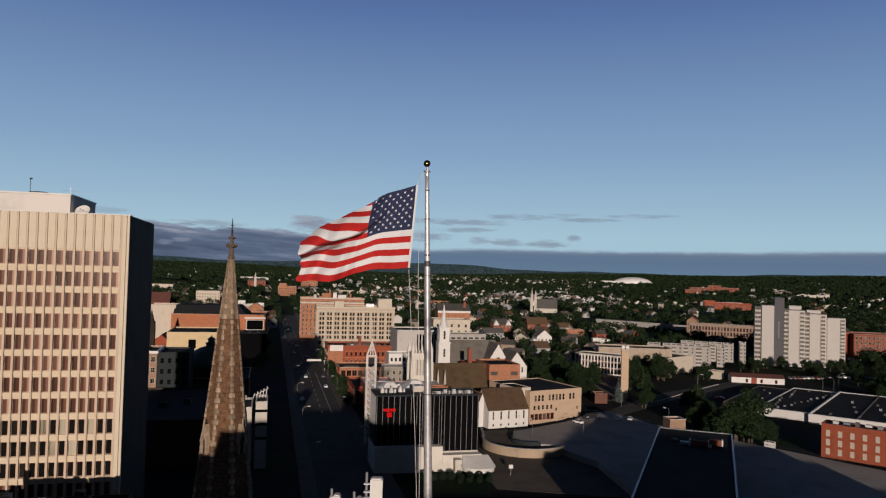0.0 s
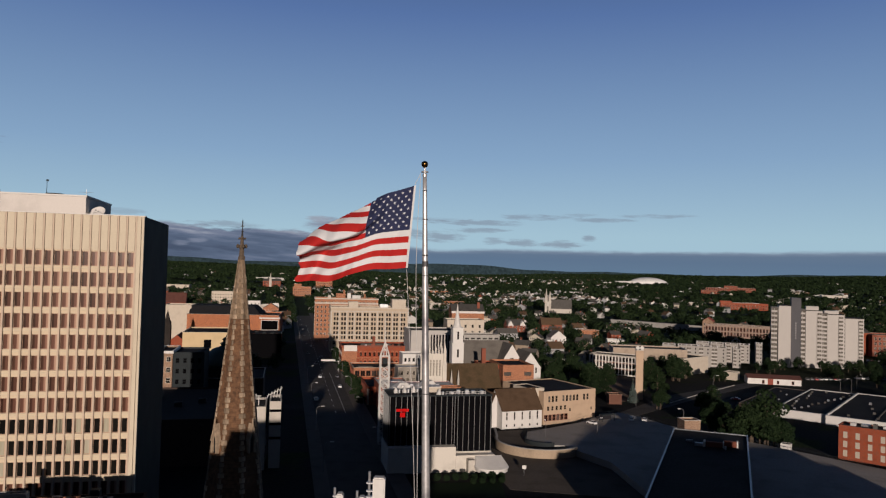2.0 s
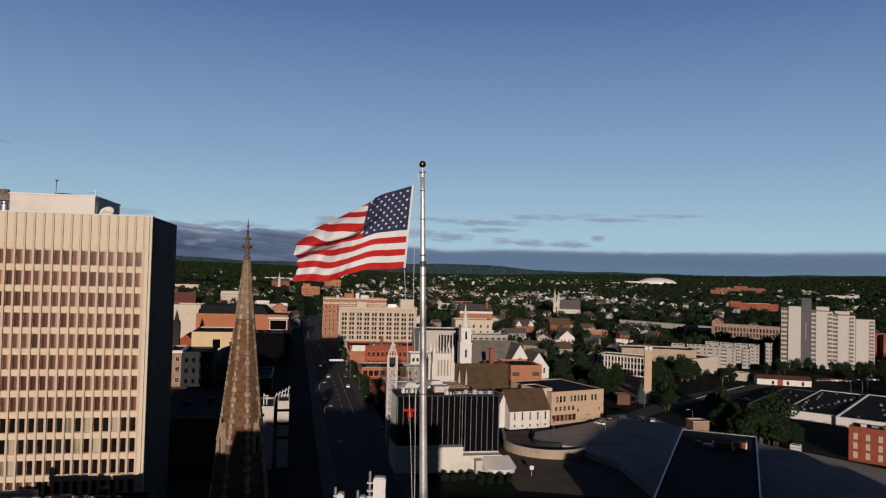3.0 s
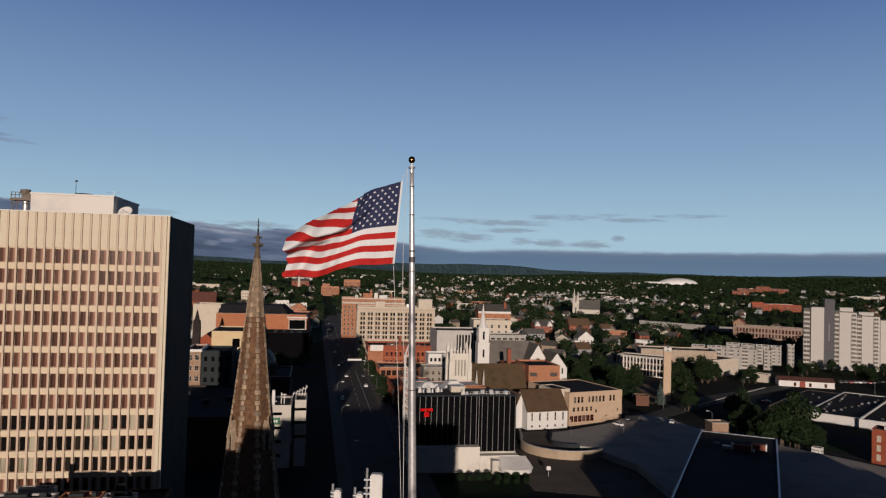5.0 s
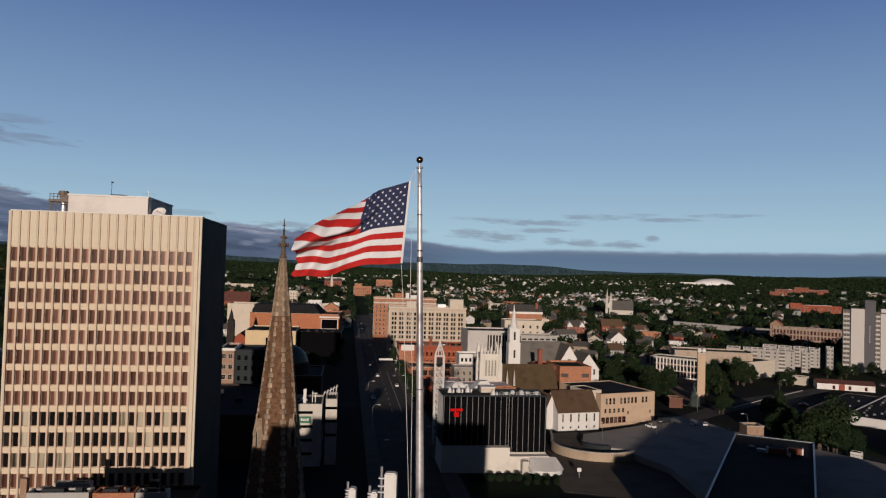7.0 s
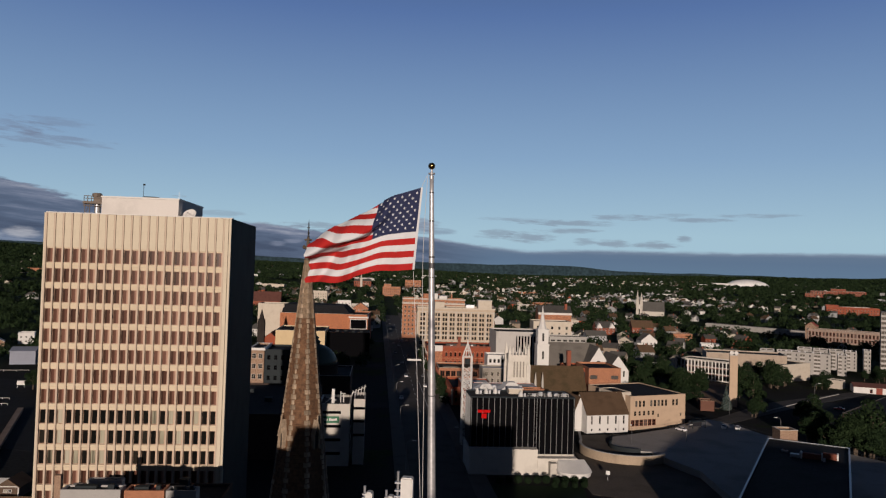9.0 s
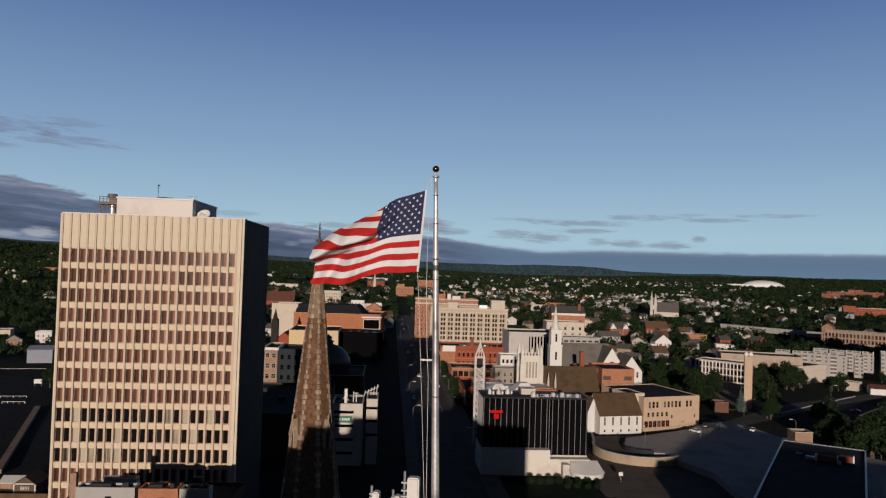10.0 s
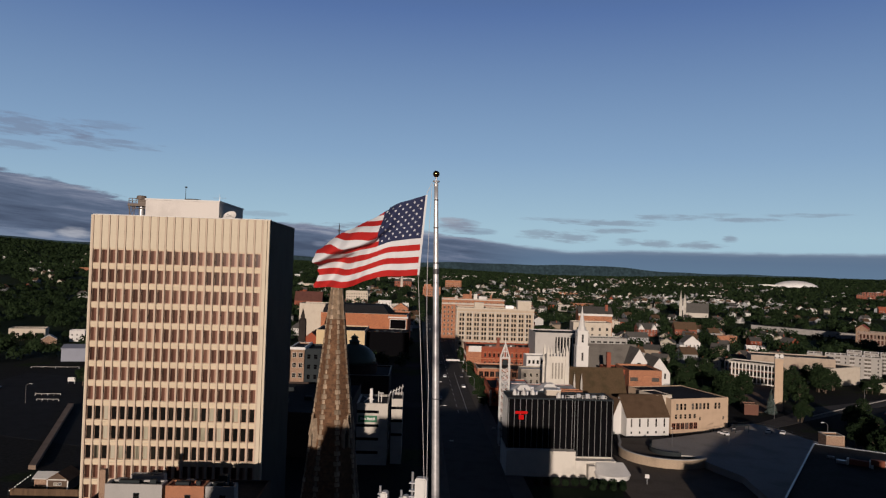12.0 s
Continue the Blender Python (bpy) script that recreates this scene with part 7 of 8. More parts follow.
    e = gable("metal_barn", "blue-grey metal hall with a shallow roof", -278.0, 390.3, 24, 13, 16, 7.4, 9.0, mat("blue_grey_metal", (0.1716, 0.1872, 0.234), 0.6, 0.06, 3.0, 0.15, 0.05), mat("blue_grey_metal", (0.1716, 0.1872, 0.234)), "hall", along="x")
    keep(-278, 396, 14), keep(-268, 372, 14)
    e = thing("sign_board", pose(-229.0, 322.5, 0, 0, 0, 20), "white sign board on two posts", "sign")
    bm = bmesh.new()
    box(bm, -1.7, 1.7, -0.1, 0.0, 1.2, 3.2)
    part("board", bm, WHITEPAINT, e)
    for x in (-1.4, 1.4):
        bm = bmesh.new()
        rod(bm, (x, 0.06, -0.2), (x, 0.06, 2.6), 0.06, 6)
        part("post", bm, GREYMETAL, e)
    for x, y in ((-160, 280), (-180, 250), (-200, 300), (-220, 260), (-170, 220), (-200, 240)):
        keep(x, y, 30)


left_of_street()


def behind_the_church():
    pale = mat("pale_grey_concrete", (0.345, 0.332, 0.315), 0.8, 0.06, 4.0, 0.18, 0.06)
    e = block("ribbed_office", "pale grey office with vertical ribs", 1.0, 428, 12, 31, 24, 25.6, pale, GRAVELROOF, "office building", 0.6, cap=pale)
    keep(1, 440, 22)
    bm = bmesh.new()
    box(bm, -0.35, 0.35, -0.5, 0.0, 4.0, 24.5)
    rib = part("rib", bm, pale, e)
    rib.matrix_basis = pose(-3.0, 0, 0)
    for i in range(1, 11):
        link("rib", rib.data, e, at=pose(-3.0 + i * 1.75, 0, 0))
    roof_box(e, -4.0, 15.3, -0.12, -0.02, 4.0, 23.8, BLACKGLASS, "dark_glazing")
    e = block("cream_annex", "cream hall with flat roof behind the church", 20.5, 520, 8, 26, 18, 26.0, CREAM, GRAVELROOF, "building", 0.6, cap=LIME)
    windows_on(e, "front", 26, 18, 5, 2, 1.6, 2.2, 17.0, 4.2, FARGLASS, LIME, 3.0)
    keep(20, 530, 20)
    e = gable("brick_hall", "orange brick hall with grey roof and white trim", 25.0, 592, 8, 26, 16, 29, 34, ORANGE, SHINGLE, "building", along="x")
    roof_box(e, -13.3, 13.3, -0.5, -0.02, 27.2, 28.8, WHITEPAINT, "trim_band")
    roof_box(e, 8, 10, 3, 4.5, 30, 36.0, OLDRED, "chimney")
    keep(25, 600, 18)
    e = block("low_garage", "low concrete garage beside the church", 27.0, 440, 12, 22, 14, 22.8, CONCRETE, GRAVELROOF, "garage", 0.6, cap=LIME)
    windows_on(e, "front", 22, 14, 6, 1, 2.6, 1.2, 20.6, 3, FARGLASS, CONCRETE, 2.0, (2, 1))
    # blocks on the far side of the theatre and along the street's far end
    # row in shade: the black glass material only paints its darkness
    e = block("dark_glazed_row", "low row before the theatre, its shade put into black walls", -118.0, 494, 11.6, 31, 26, 15.4, BLACKGLASS, TARROOF, "building", 0.5)
    keep(-118, 506, 24)
    for i in range(5):
        roof_box(e, -13 + i * 5.4, -11 + i * 5.4, 4 + (i % 3) * 5, 5.6 + (i % 3) * 5, 15.4, 16.2 + 0.4 * (i % 2), DARK_AND_SHADE)
    e = gable("red_roof_hall", "long hall with a dull red roof beyond the theatre", -358.0, 1000, 14, 38, 22, 9, 21.5, OLDRED, mat("dull_red_roofing", (0.092, 0.036, 0.028), 0.9, 0.2, 4.0, 0.25, 0.15), "building", along="x", z=float(land(-358, 1000)) - 1)
    keep(-358, 1010, 26), keep(-345, 965, 22), keep(-335, 940, 16)
    e = block("cream_flats", "cream flat-roofed building among trees", -331.0, 1150, 12, 35, 20, 17.0, CREAM, WHITEROOF, "building", 0.5, cap=LIME, z=float(land(-331, 1150)))
    windows_on(e, "front", 35, 20, 9, 3, 1.6, 2.0, 3.2, 4.4, FARGLASS, LIME, 2.0)
    keep(-331, 1155, 24), keep(-322, 1118, 20)
    for x, y, w2, h2, m in ((-234.0, 948, 17, 14.6, WHITEPAINT), (-219.0, 952, 13, 10.4, LIME), (-206.0, 942, 11, 12.4, WHITEPAINT)):
        e = block("white_row_house", "white stepped building beyond the theatre", x, y, 11.6, w2, 14, h2, m, WHITEROOF, "building", 0.5, cap=WHITEPAINT)
        windows_on(e, "front", w2, 14, 4, 3, 1.3, 1.8, h2 - 10.0, 3.2, FARGLASS, LIME, 1.8)
        keep(x, y + 5, 15), keep(x + 6, y - 28, 13), keep(x + 11, y - 52, 10)
    e = gable("tan_gable_house", "tan brick gabled house beyond the theatre", -196.5, 880, 11.6, 18, 14, 10.4, 16.4, ORANGE, SHINGLE, "house")
    windows_on(e, "front", 18, 14, 4, 2, 1.4, 1.9, 3.6, 3.4, FARGLASS, WHITEPAINT, 2.4)
    keep(-196, 886, 15), keep(-190, 858, 13)
    for x, y, w2, h2 in ((-255.4, 1400, 34, 17.0), (-268.0, 1424, 14, 21.0), (-260.0, 1700, 37, 20.0)):
        z = float(land(x, y))
        e = block("brick_hospital", "large pinkish brick building at the street's far end", x, y, 10, w2, 20, h2, ORANGE, GRAVELROOF, "hospital", 0.8, z=z, cap=LIME)
        windows_on(e, "front", w2, 20, max(4, int(w2 / 4)), 3, 2.0, 2.4, 2.5, 4.8, FARGLASS, LIME, 3.0, (1, 2))
        keep(x, y - 15, 34), keep(x + 8, y - 60, 26)
    z = float(land(-380, 1700))
    e = gable("far_church", "distant red brick church with a pale spire", -380, 1700, 10, 40, 22, 26 - z, 31 - z, OLDRED, SHINGLE, "church", z=z, along="x")
    windows_on(e, "front", 40, 22, 7, 1, 2.2, 5.0, 19 - z, 4, FARGLASS, LIME, 4.0)
    bm = bmesh.new()
    box(bm, -5.6, -0.4, -4, 0.2, -1, 32 - z)
    lathe(bm, [(2.4, 32 - z), (1.6, 36 - z), (0, 46.5 - z)], 6, -3.0, -2)
    part("spire", bm, LIME, e)
    keep(-380, 1690, 34), keep(-372, 1650, 30), keep(-362, 1605, 26)
    # elevated highway on the plain
    slab("highway", "long pale concrete highway embankment", [(215, 915), (330, 800), (338, 806), (223, 922)], -0.5, 6.0, CONCRETE, "road", top=ROADTOP)
    for i in range(9):
        keep(330 - i * 15, 800 + i * 15, 22)
        keep(315 - i * 15, 765 + i * 14, 20)
        keep(300 - i * 14, 730 + i * 13, 16)


def garden_houses():
    """Large old houses on the streets behind the churches, open towards town."""
    def clear(x, y, r):
        d = math.hypot(x, y)
        for k in (0, 14, 28, 42):
            keep(x - x / d * k, y - y / d * k, r - k * 0.12)

    def windows(e, w, d, cols, rows, z0):
        windows_on(e, "front", w, d, cols, rows, 1.2, 1.8, z0, 3.2, FARGLASS, WHITEPAINT, 1.8)

    e = gable("old_house", "red brick house with white gables and a grey roof", 81.5, 754, 14, 19, 12, 7.0, 12.5, OLDRED, SHINGLE, "house", along="x")
    windows(e, 19, 12, 5, 2, 1.2)
    for x in (-6.5, 6.5):
        bm = bmesh.new()
        pts = [(x - 3.2, 6.6), (x + 3.2, 6.6), (x, 11.6)]
        a, b = [bm.verts.new((p, -0.6, q)) for p, q in pts], [bm.verts.new((p, 5.0, q)) for p, q in pts]
        bm.faces.new(a), bm.faces.new(b)
        for i in range(3):
            bm.faces.new((a[i], a[(i + 1) % 3], b[(i + 1) % 3], b[i]))
        part("dormer_gable", bm, WHITEPAINT, e)
    clear(81.5, 754, 15)
    e = gable("old_house", "white clapboard villa with a porch and steep roof", 101, 612, 10, 13, 12, 8.2, 13.5, WHITEPAINT, WORNSHINGLE, "house")
    windows(e, 13, 12, 4, 2, 1.6)
    roof_box(e, -9.5, -6.6, 1.0, 9.0, 0.0, 6.0, WHITEPAINT, "side_bay")
    roof_box(e, -7.0, 7.0, -2.6, -0.03, 3.0, 3.4, WORNSHINGLE, "porch_roof")
    for x in (-6.5, -2.2, 2.2, 6.5):
        roof_box(e, x - 0.14, x + 0.14, -2.5, -2.2, 0.0, 3.0, WHITEPAINT, "porch_post")
    clear(101, 612, 13)
    e = gable("old_house", "grey clapboard house with white trim and porch", 64, 660, 12, 18, 11, 6.6, 10.5, mat("grey_clapboard", (0.218, 0.226, 0.234)), SHINGLE, "house", along="x")
    windows(e, 18, 11, 6, 2, 1.2)
    roof_box(e, -9.4, 9.4, -2.4, -0.03, 3.0, 3.3, WHITEPAINT, "porch_roof")
    for i in range(6):
        roof_box(e, -9.0 + i * 3.55, -8.75 + i * 3.55, -2.3, -2.05, 0.0, 3.0, WHITEPAINT, "porch_post")
    clear(64, 660, 14)
    e = gable("old_house", "long house with a brown shingle roof and red walls", 122.7, 788, 6, 22, 13, 6.2, 13.0, OLDRED, BROWNROOF, "house", along="x")
    windows(e, 22, 13, 6, 1, 1.8)
    clear(122.7, 788, 15)
    e = block("corner_shop", "flat-roofed orange brick corner shop", 147.7, 714, 4, 18, 12, 6.5, ORANGE, GRAVELROOF, "shop", 0.4, cap=LIME)
    windows(e, 18, 12, 5, 1, 1.6)
    clear(147.7, 714, 13)
    e = block("corner_shop", "white flat-roofed shop among trees", 155.5, 640, -4, 15, 10, 4.6, WHITEPAINT, WHITEROOF, "shop", 0.4, cap=WHITEPAINT)
    windows(e, 15, 10, 4, 1, 1.2)
    clear(155.5, 640, 12)
    e = block("corner_shop", "cream flat-roofed shop on the far street", 53, 842, 8, 16, 10, 7.0, CREAM, GRAVELROOF, "shop", 0.4, cap=LIME)
    windows(e, 16, 10, 4, 2, 0.8)
    clear(53, 842, 12)


garden_houses()


behind_the_church()


def street_lamp(x, y, turn, h=9.0, label="tall grey street lamp with a curved arm"):
    e = thing("street_lamp", pose(x, y, 0, 0, 0, turn), label, "street lamp", "street lamps")
    bm = bmesh.new()
    rod(bm, (0, 0, -0.2), (0, 0, h - 1.0), 0.085, 6)
    part("post", bm, LAMPSTEEL, e)
    bm = bmesh.new()
    pts = [(0, 0, h - 1.0), (0.25, 0, h - 0.4), (0.9, 0, h), (2.0, 0, h + 0.1)]
    for a, b in zip(pts, pts[1:]):
        rod(bm, a, b, 0.06, 5)
    part("arm", bm, LAMPSTEEL, e)
    bm = bmesh.new()
    box(bm, 1.7, 2.9, -0.22, 0.22, h + 0.02, h + 0.24)
    part("head", bm, WHITEPAINT, e)


for v in range(-150, 420, 57):
    street_lamp(*street(-9.6, v), GRID, 9.0)
    street_lamp(*street(9.8, v + 19), GRID + 180, 9.0)
for x, y, a in ((60, 275, 40), (100, 300, 200), (125, 285, 180), (93, 345, 90), (215, 395, 180), (225, 402, 180), (150, 402, 0), (-215, 275, 0), (-190, 300, 90), (178, 268, 0), (238, 420, 0), (40, 268, 90)):
    street_lamp(x, y, a, 8.0)

CAR_GLASS = glass_mat("car_glass", [(0, (0.01, 0.01, 0.012)), (1, (0.02, 0.02, 0.024))], 0.08)
TYRE = mat("tyre_rubber", (0.0156, 0.0156, 0.0156), 0.9, 0.1, 10.0, 0.1, 0.05)


def car_kinds():
    kinds = []
    for k, (name, c) in enumerate((("white", (0.7, 0.7, 0.7)), ("dark grey", (0.06, 0.06, 0.07)), ("silver", (0.4, 0.41, 0.42)), ("red", (0.3, 0.02, 0.02)), ("navy", (0.02, 0.03, 0.08)))):
        e = thing("car", Matrix.Translation((0, 0, -900 - 10 * k)), f"{name} saloon car on the asphalt", "car", "cars")
        bm = bmesh.new()
        side = [(-2.2, 0.3), (2.2, 0.3), (2.25, 0.75), (1.9, 0.9), (0.9, 0.98), (-1.6, 1.0), (-2.2, 0.9)]
        a = [bm.verts.new((-0.88, p, q)) for p, q in side]
        b = [bm.verts.new((0.88, p, q)) for p, q in side]
        bm.faces.new(a), bm.faces.new(b)
        for i in range(len(side)):
            bm.faces.new((a[i], a[(i + 1) % 7], b[(i + 1) % 7], b[i]))
        bmesh.ops.bevel(bm, geom=bm.edges[:], offset=0.06, segments=1, affect="EDGES")
        part("body", bm, mat(f"{name.replace(' ', '_')}_car_paint", c, 0.3, 0.02, 3.0, 0.05, 0.0, spec=0.6), e)
        bm = bmesh.new()
        lo = [(-0.8, -1.5), (0.8, -1.5), (0.8, 0.9), (-0.8, 0.9)]
        hi = [(-0.62, -1.0), (0.62, -1.0), (0.62, 0.2), (-0.62, 0.2)]
        l, h = [bm.verts.new((*p, 0.96)) for p in lo], [bm.verts.new((*p, 1.42)) for p in hi]
        bm.faces.new(h)
        for i in range(4):
            bm.faces.new((l[i], l[(i + 1) % 4], h[(i + 1) % 4], h[i]))
        part("cabin", bm, CAR_GLASS, e)
        bm = bmesh.new()
        box(bm, -0.6, 0.6, -0.98, 0.18, 1.424, 1.46)
        part("roof_panel", bm, MATS[f"{name.replace(' ', '_')}_car_paint"], e)
        for x in (-0.85, 0.85):
            for y in (-1.4, 1.4):
                bm = bmesh.new()
                lathe(bm, [(0.32, -0.1), (0.34, 0.0), (0.32, 0.1)], 10)
                w = part("wheel", bm, TYRE, e)
                w.matrix_basis = pose(x, y, 0.33, 0, 90, 0)
        kinds.append(e)
    return kinds


def park_cars():
    kinds, rng, used = car_kinds(), random.Random(5), set()
    spots = [(*street(u, v), GRID + a) for u, v, a in ((6.2, 6, 0), (-2.2, 40, 180), (-2.4, 95, 180), (2.4, 130, 0), (-5.8, 150, 180), (7.2, 41, 0), (-7.0, -30, 180), (-2.0, 200, 180), (2.0, 230, 0), (2.0, 238, 0), (5.5, 236, 0))]
    for i in range(9):
        spots.append((226 + i * 3.0, 452 + i * 0.4, -14 + rng.uniform(-3, 3)))
    for i in range(12):
        spots.append((262 + i * 3.1, 462 - i * 0.6, -14 + rng.uniform(-3, 3)))
    for i in range(8):
        spots.append((330 + i * 3.1, 566 - i * 0.6, -14))
    for x, y in ((170, 385), (176, 388), (182, 391), (150, 372), (-250, 300)):
        spots.append((x, y, rng.uniform(0, 90)))
    for x, y, a in spots:
        k = rng.randrange(5)
        m = pose(x, y, 0.08, 0, 0, a)
        if k in used:
            copy_thing(kinds[k], m)
        else:
            used.add(k)
            kinds[k].matrix_basis = m


park_cars()


def traffic_gantry():
    e = thing("traffic_signal", pose(*street(9.4, 63), 0, 0, 0, GRID), "traffic signal arm with a white street sign", "traffic signal")
    bm = bmesh.new()
    rod(bm, (0, 0, -0.2), (0, 0, 6.6), 0.14, 6)
    part("post", bm, GREYMETAL, e)
    bm = bmesh.new()
    rod(bm, (0, 0, 6.2), (-10.5, 0, 6.4), 0.1, 6)
    part("arm", bm, GREYMETAL, e)
    bm = bmesh.new()
    box(bm, -10.2, -2.0, -0.1, 0.1, 6.2, 7.3)
    part("sign", bm, WHITEPAINT, e, "white street sign")
    for x in (-8.5, -5.0):
        bm = bmesh.new()
        box(bm, x - 0.2, x + 0.2, -0.25, 0.0, 4.9, 6.1)
        part("signal_head", bm, DARK_AND_SHADE, e)


traffic_gantry()


def string_lights():
    """A line of small lit bulbs along the yard fence."""
    glow = bpy.data.materials.new("bulb_glow")
    glow.use_nodes = True
    glow.node_tree.nodes["Principled BSDF"].inputs["Emission Color"].default_value = (1.0, 0.9, 0.75, 1)
    glow.node_tree.nodes["Principled BSDF"].inputs["Emission Strength"].default_value = 1.2
    e = thing("string_lights", pose(-134.3, 171.5, 0, 0, 0, 105), "string of small lit bulbs along a yard", "string lights")
    bm = bmesh.new()
    rod(bm, (-2, 0, 1.6), (11, 0, 2.4), 0.02, 4)
    part("cable", bm, DARK_AND_SHADE, e)
    for x in (-2, 11):
        bm = bmesh.new()
        rod(bm, (x, 0, -0.2), (x, 0, 2.5), 0.06, 5)
        part("post", bm, DARK_AND_SHADE, e)
    for i in range(9):
        bm = bmesh.new()
        lathe(bm, [(0, -0.16), (0.13, -0.05), (0.1, 0.08), (0, 0.12)], 6)
        ob = part("bulb", bm, glow, e)
        ob.matrix_basis = pose(-1.4 + i * 1.4, 0, 1.5 + i * 0.09)


string_lights()


def deck_details():
    for x, y, a in ((80, 303, -20), (85, 302.4, -20), (62, 294, 35)):
        copy_thing(bpy.data.objects["car"], pose(x, y, 2.22, 0, 0, a))
    e = thing("bus_shelter", pose(69.5, 301.5, 2.2, 0, 0, 28), "dark flat-roofed shelter at the edge of the deck", "shelter")
    bm = bmesh.new()
    box(bm, -3.2, 3.2, -1.2, 1.2, 2.4, 2.7)
    part("roof", bm, DARK_AND_SHADE, e)
    for x in (-3.0, 3.0):
        for y in (-1.0, 1.0):
            bm = bmesh.new()
            box(bm, x - 0.1, x + 0.1, y - 0.1, y + 0.1, 0, 2.4)
            part("post", bm, DARK_AND_SHADE, e)
    bm = bmesh.new()
    box(bm, -2.8, 2.8, 0.95, 1.05, 0.3, 2.2)
    part("back_panel", bm, CAR_GLASS, e)
    # rail along the far edge of the deck
    edge = [(43.3, 283.4), (57.6, 296.0), (71.6, 315.0), (79, 319.0), (85.6, 310.6), (91.6, 295.7), (103.6, 279.6), (118.4, 263.3), (127.6, 252.3), (138.5, 238.3), (151.4, 223.8)]
    e = thing("deck_rail", Matrix.Translation((43.3, 283.4, 2.2)), "low dark metal rail along the parking deck", "railing")
    for (xa, ya), (xb, yb) in zip(edge, edge[1:]):
        bm = bmesh.new()
        rod(bm, (xa - 43.3, ya - 283.4, 1.0), (xb - 43.3, yb - 283.4, 1.0), 0.05, 5)
        part("top_rail", bm, DARK_AND_SHADE, e)
        n = max(2, int(math.hypot(xb - xa, yb - ya) / 2.4))
        for i in range(n):
            bm = bmesh.new()
            x, y = xa + (xb - xa) * i / n - 43.3, ya + (yb - ya) * i / n - 283.4
            rod(bm, (x, y, 0), (x, y, 1.0), 0.05, 4)
            part("post", bm, DARK_AND_SHADE, e)
    # a pale sign post by the service road
    e = thing("sign_post", Matrix.Translation((27.5, 226.5, 0.05)), "white square sign on a short post", "sign")
    bm = bmesh.new()
    rod(bm, (0, 0, 0), (0, 0, 2.4), 0.06, 6)
    part("post", bm, GREYMETAL, e)
    bm = bmesh.new()
    box(bm, -0.6, 0.6, -0.06, 0.0, 1.9, 3.0)
    part("board", bm, WHITEPAINT, e)
    # concrete corner wall at the deck's near end
    slab("wall", "pale concrete corner wall of the deck", [(146, 222), (160, 213), (160.6, 214), (147, 223)], -0.3, 4.2, CONCRETE, "wall")


deck_details()


# ---- trees and houses ----
def blocked(x, y, r=0.0):
    return any((x - a) ** 2 + (y - b) ** 2 < (c + r) ** 2 for a, b, c in FOOT)


def tree_kinds():
    kinds = []
    for k in range(4):
        rng = random.Random(40 + k)
        h = (11.0, 9.0, 13.0, 8.0)[k]
        e = thing("tree", Matrix.Translation((0, 0, -400 - 30 * k)), "leafy dark green broadleaf street tree", "tree", "town trees")
        bm = bmesh.new()
        lathe(bm, [(0.34, 0), (0.26, 0.25 * h), (0.2, 0.45 * h), (0.06, 0.75 * h), (0, 0.8 * h)], 8)
        for i in range(5):
            a = 2 * math.pi * i / 5 + rng.random()
            rod(bm, (0, 0, (0.28 + 0.05 * i) * h), (0.25 * h * math.cos(a), 0.25 * h * math.sin(a), (0.52 + 0.05 * i) * h), 0.09, 5)
        part("trunk", bm, BARK, e)
        lobes = [(0, 0, 0.62 * h, 0.28 * h), (0, 0, 0.82 * h, 0.18 * h)]
        for i in range(9):
            a, q = 2 * math.pi * i / 9 + rng.random() * 0.6, rng.uniform(0.14, 0.30) * h
            lobes.append((q * math.cos(a), q * math.sin(a), rng.uniform(0.27, 0.76) * h, rng.uniform(0.11, 0.19) * h))
        link("crown", leaf_cloud("crown", lobes, 2000, 0.021 * h + 0.06, (LEAVES, DARKLEAVES)[k % 2], 70 + k), e)
        kinds.append(e)
    return kinds


for x, y, r in ((105, 425, 30), (115, 440, 26), (240, 460, 36), (275, 465, 36), (305, 465, 30), (175, 415, 40), (220, 420, 36), (150, 400, 34), (180, 478, 18), (168, 468, 14), (196, 486, 15), (212, 492, 14), (98, 438, 16)):
    keep(x, y, r)


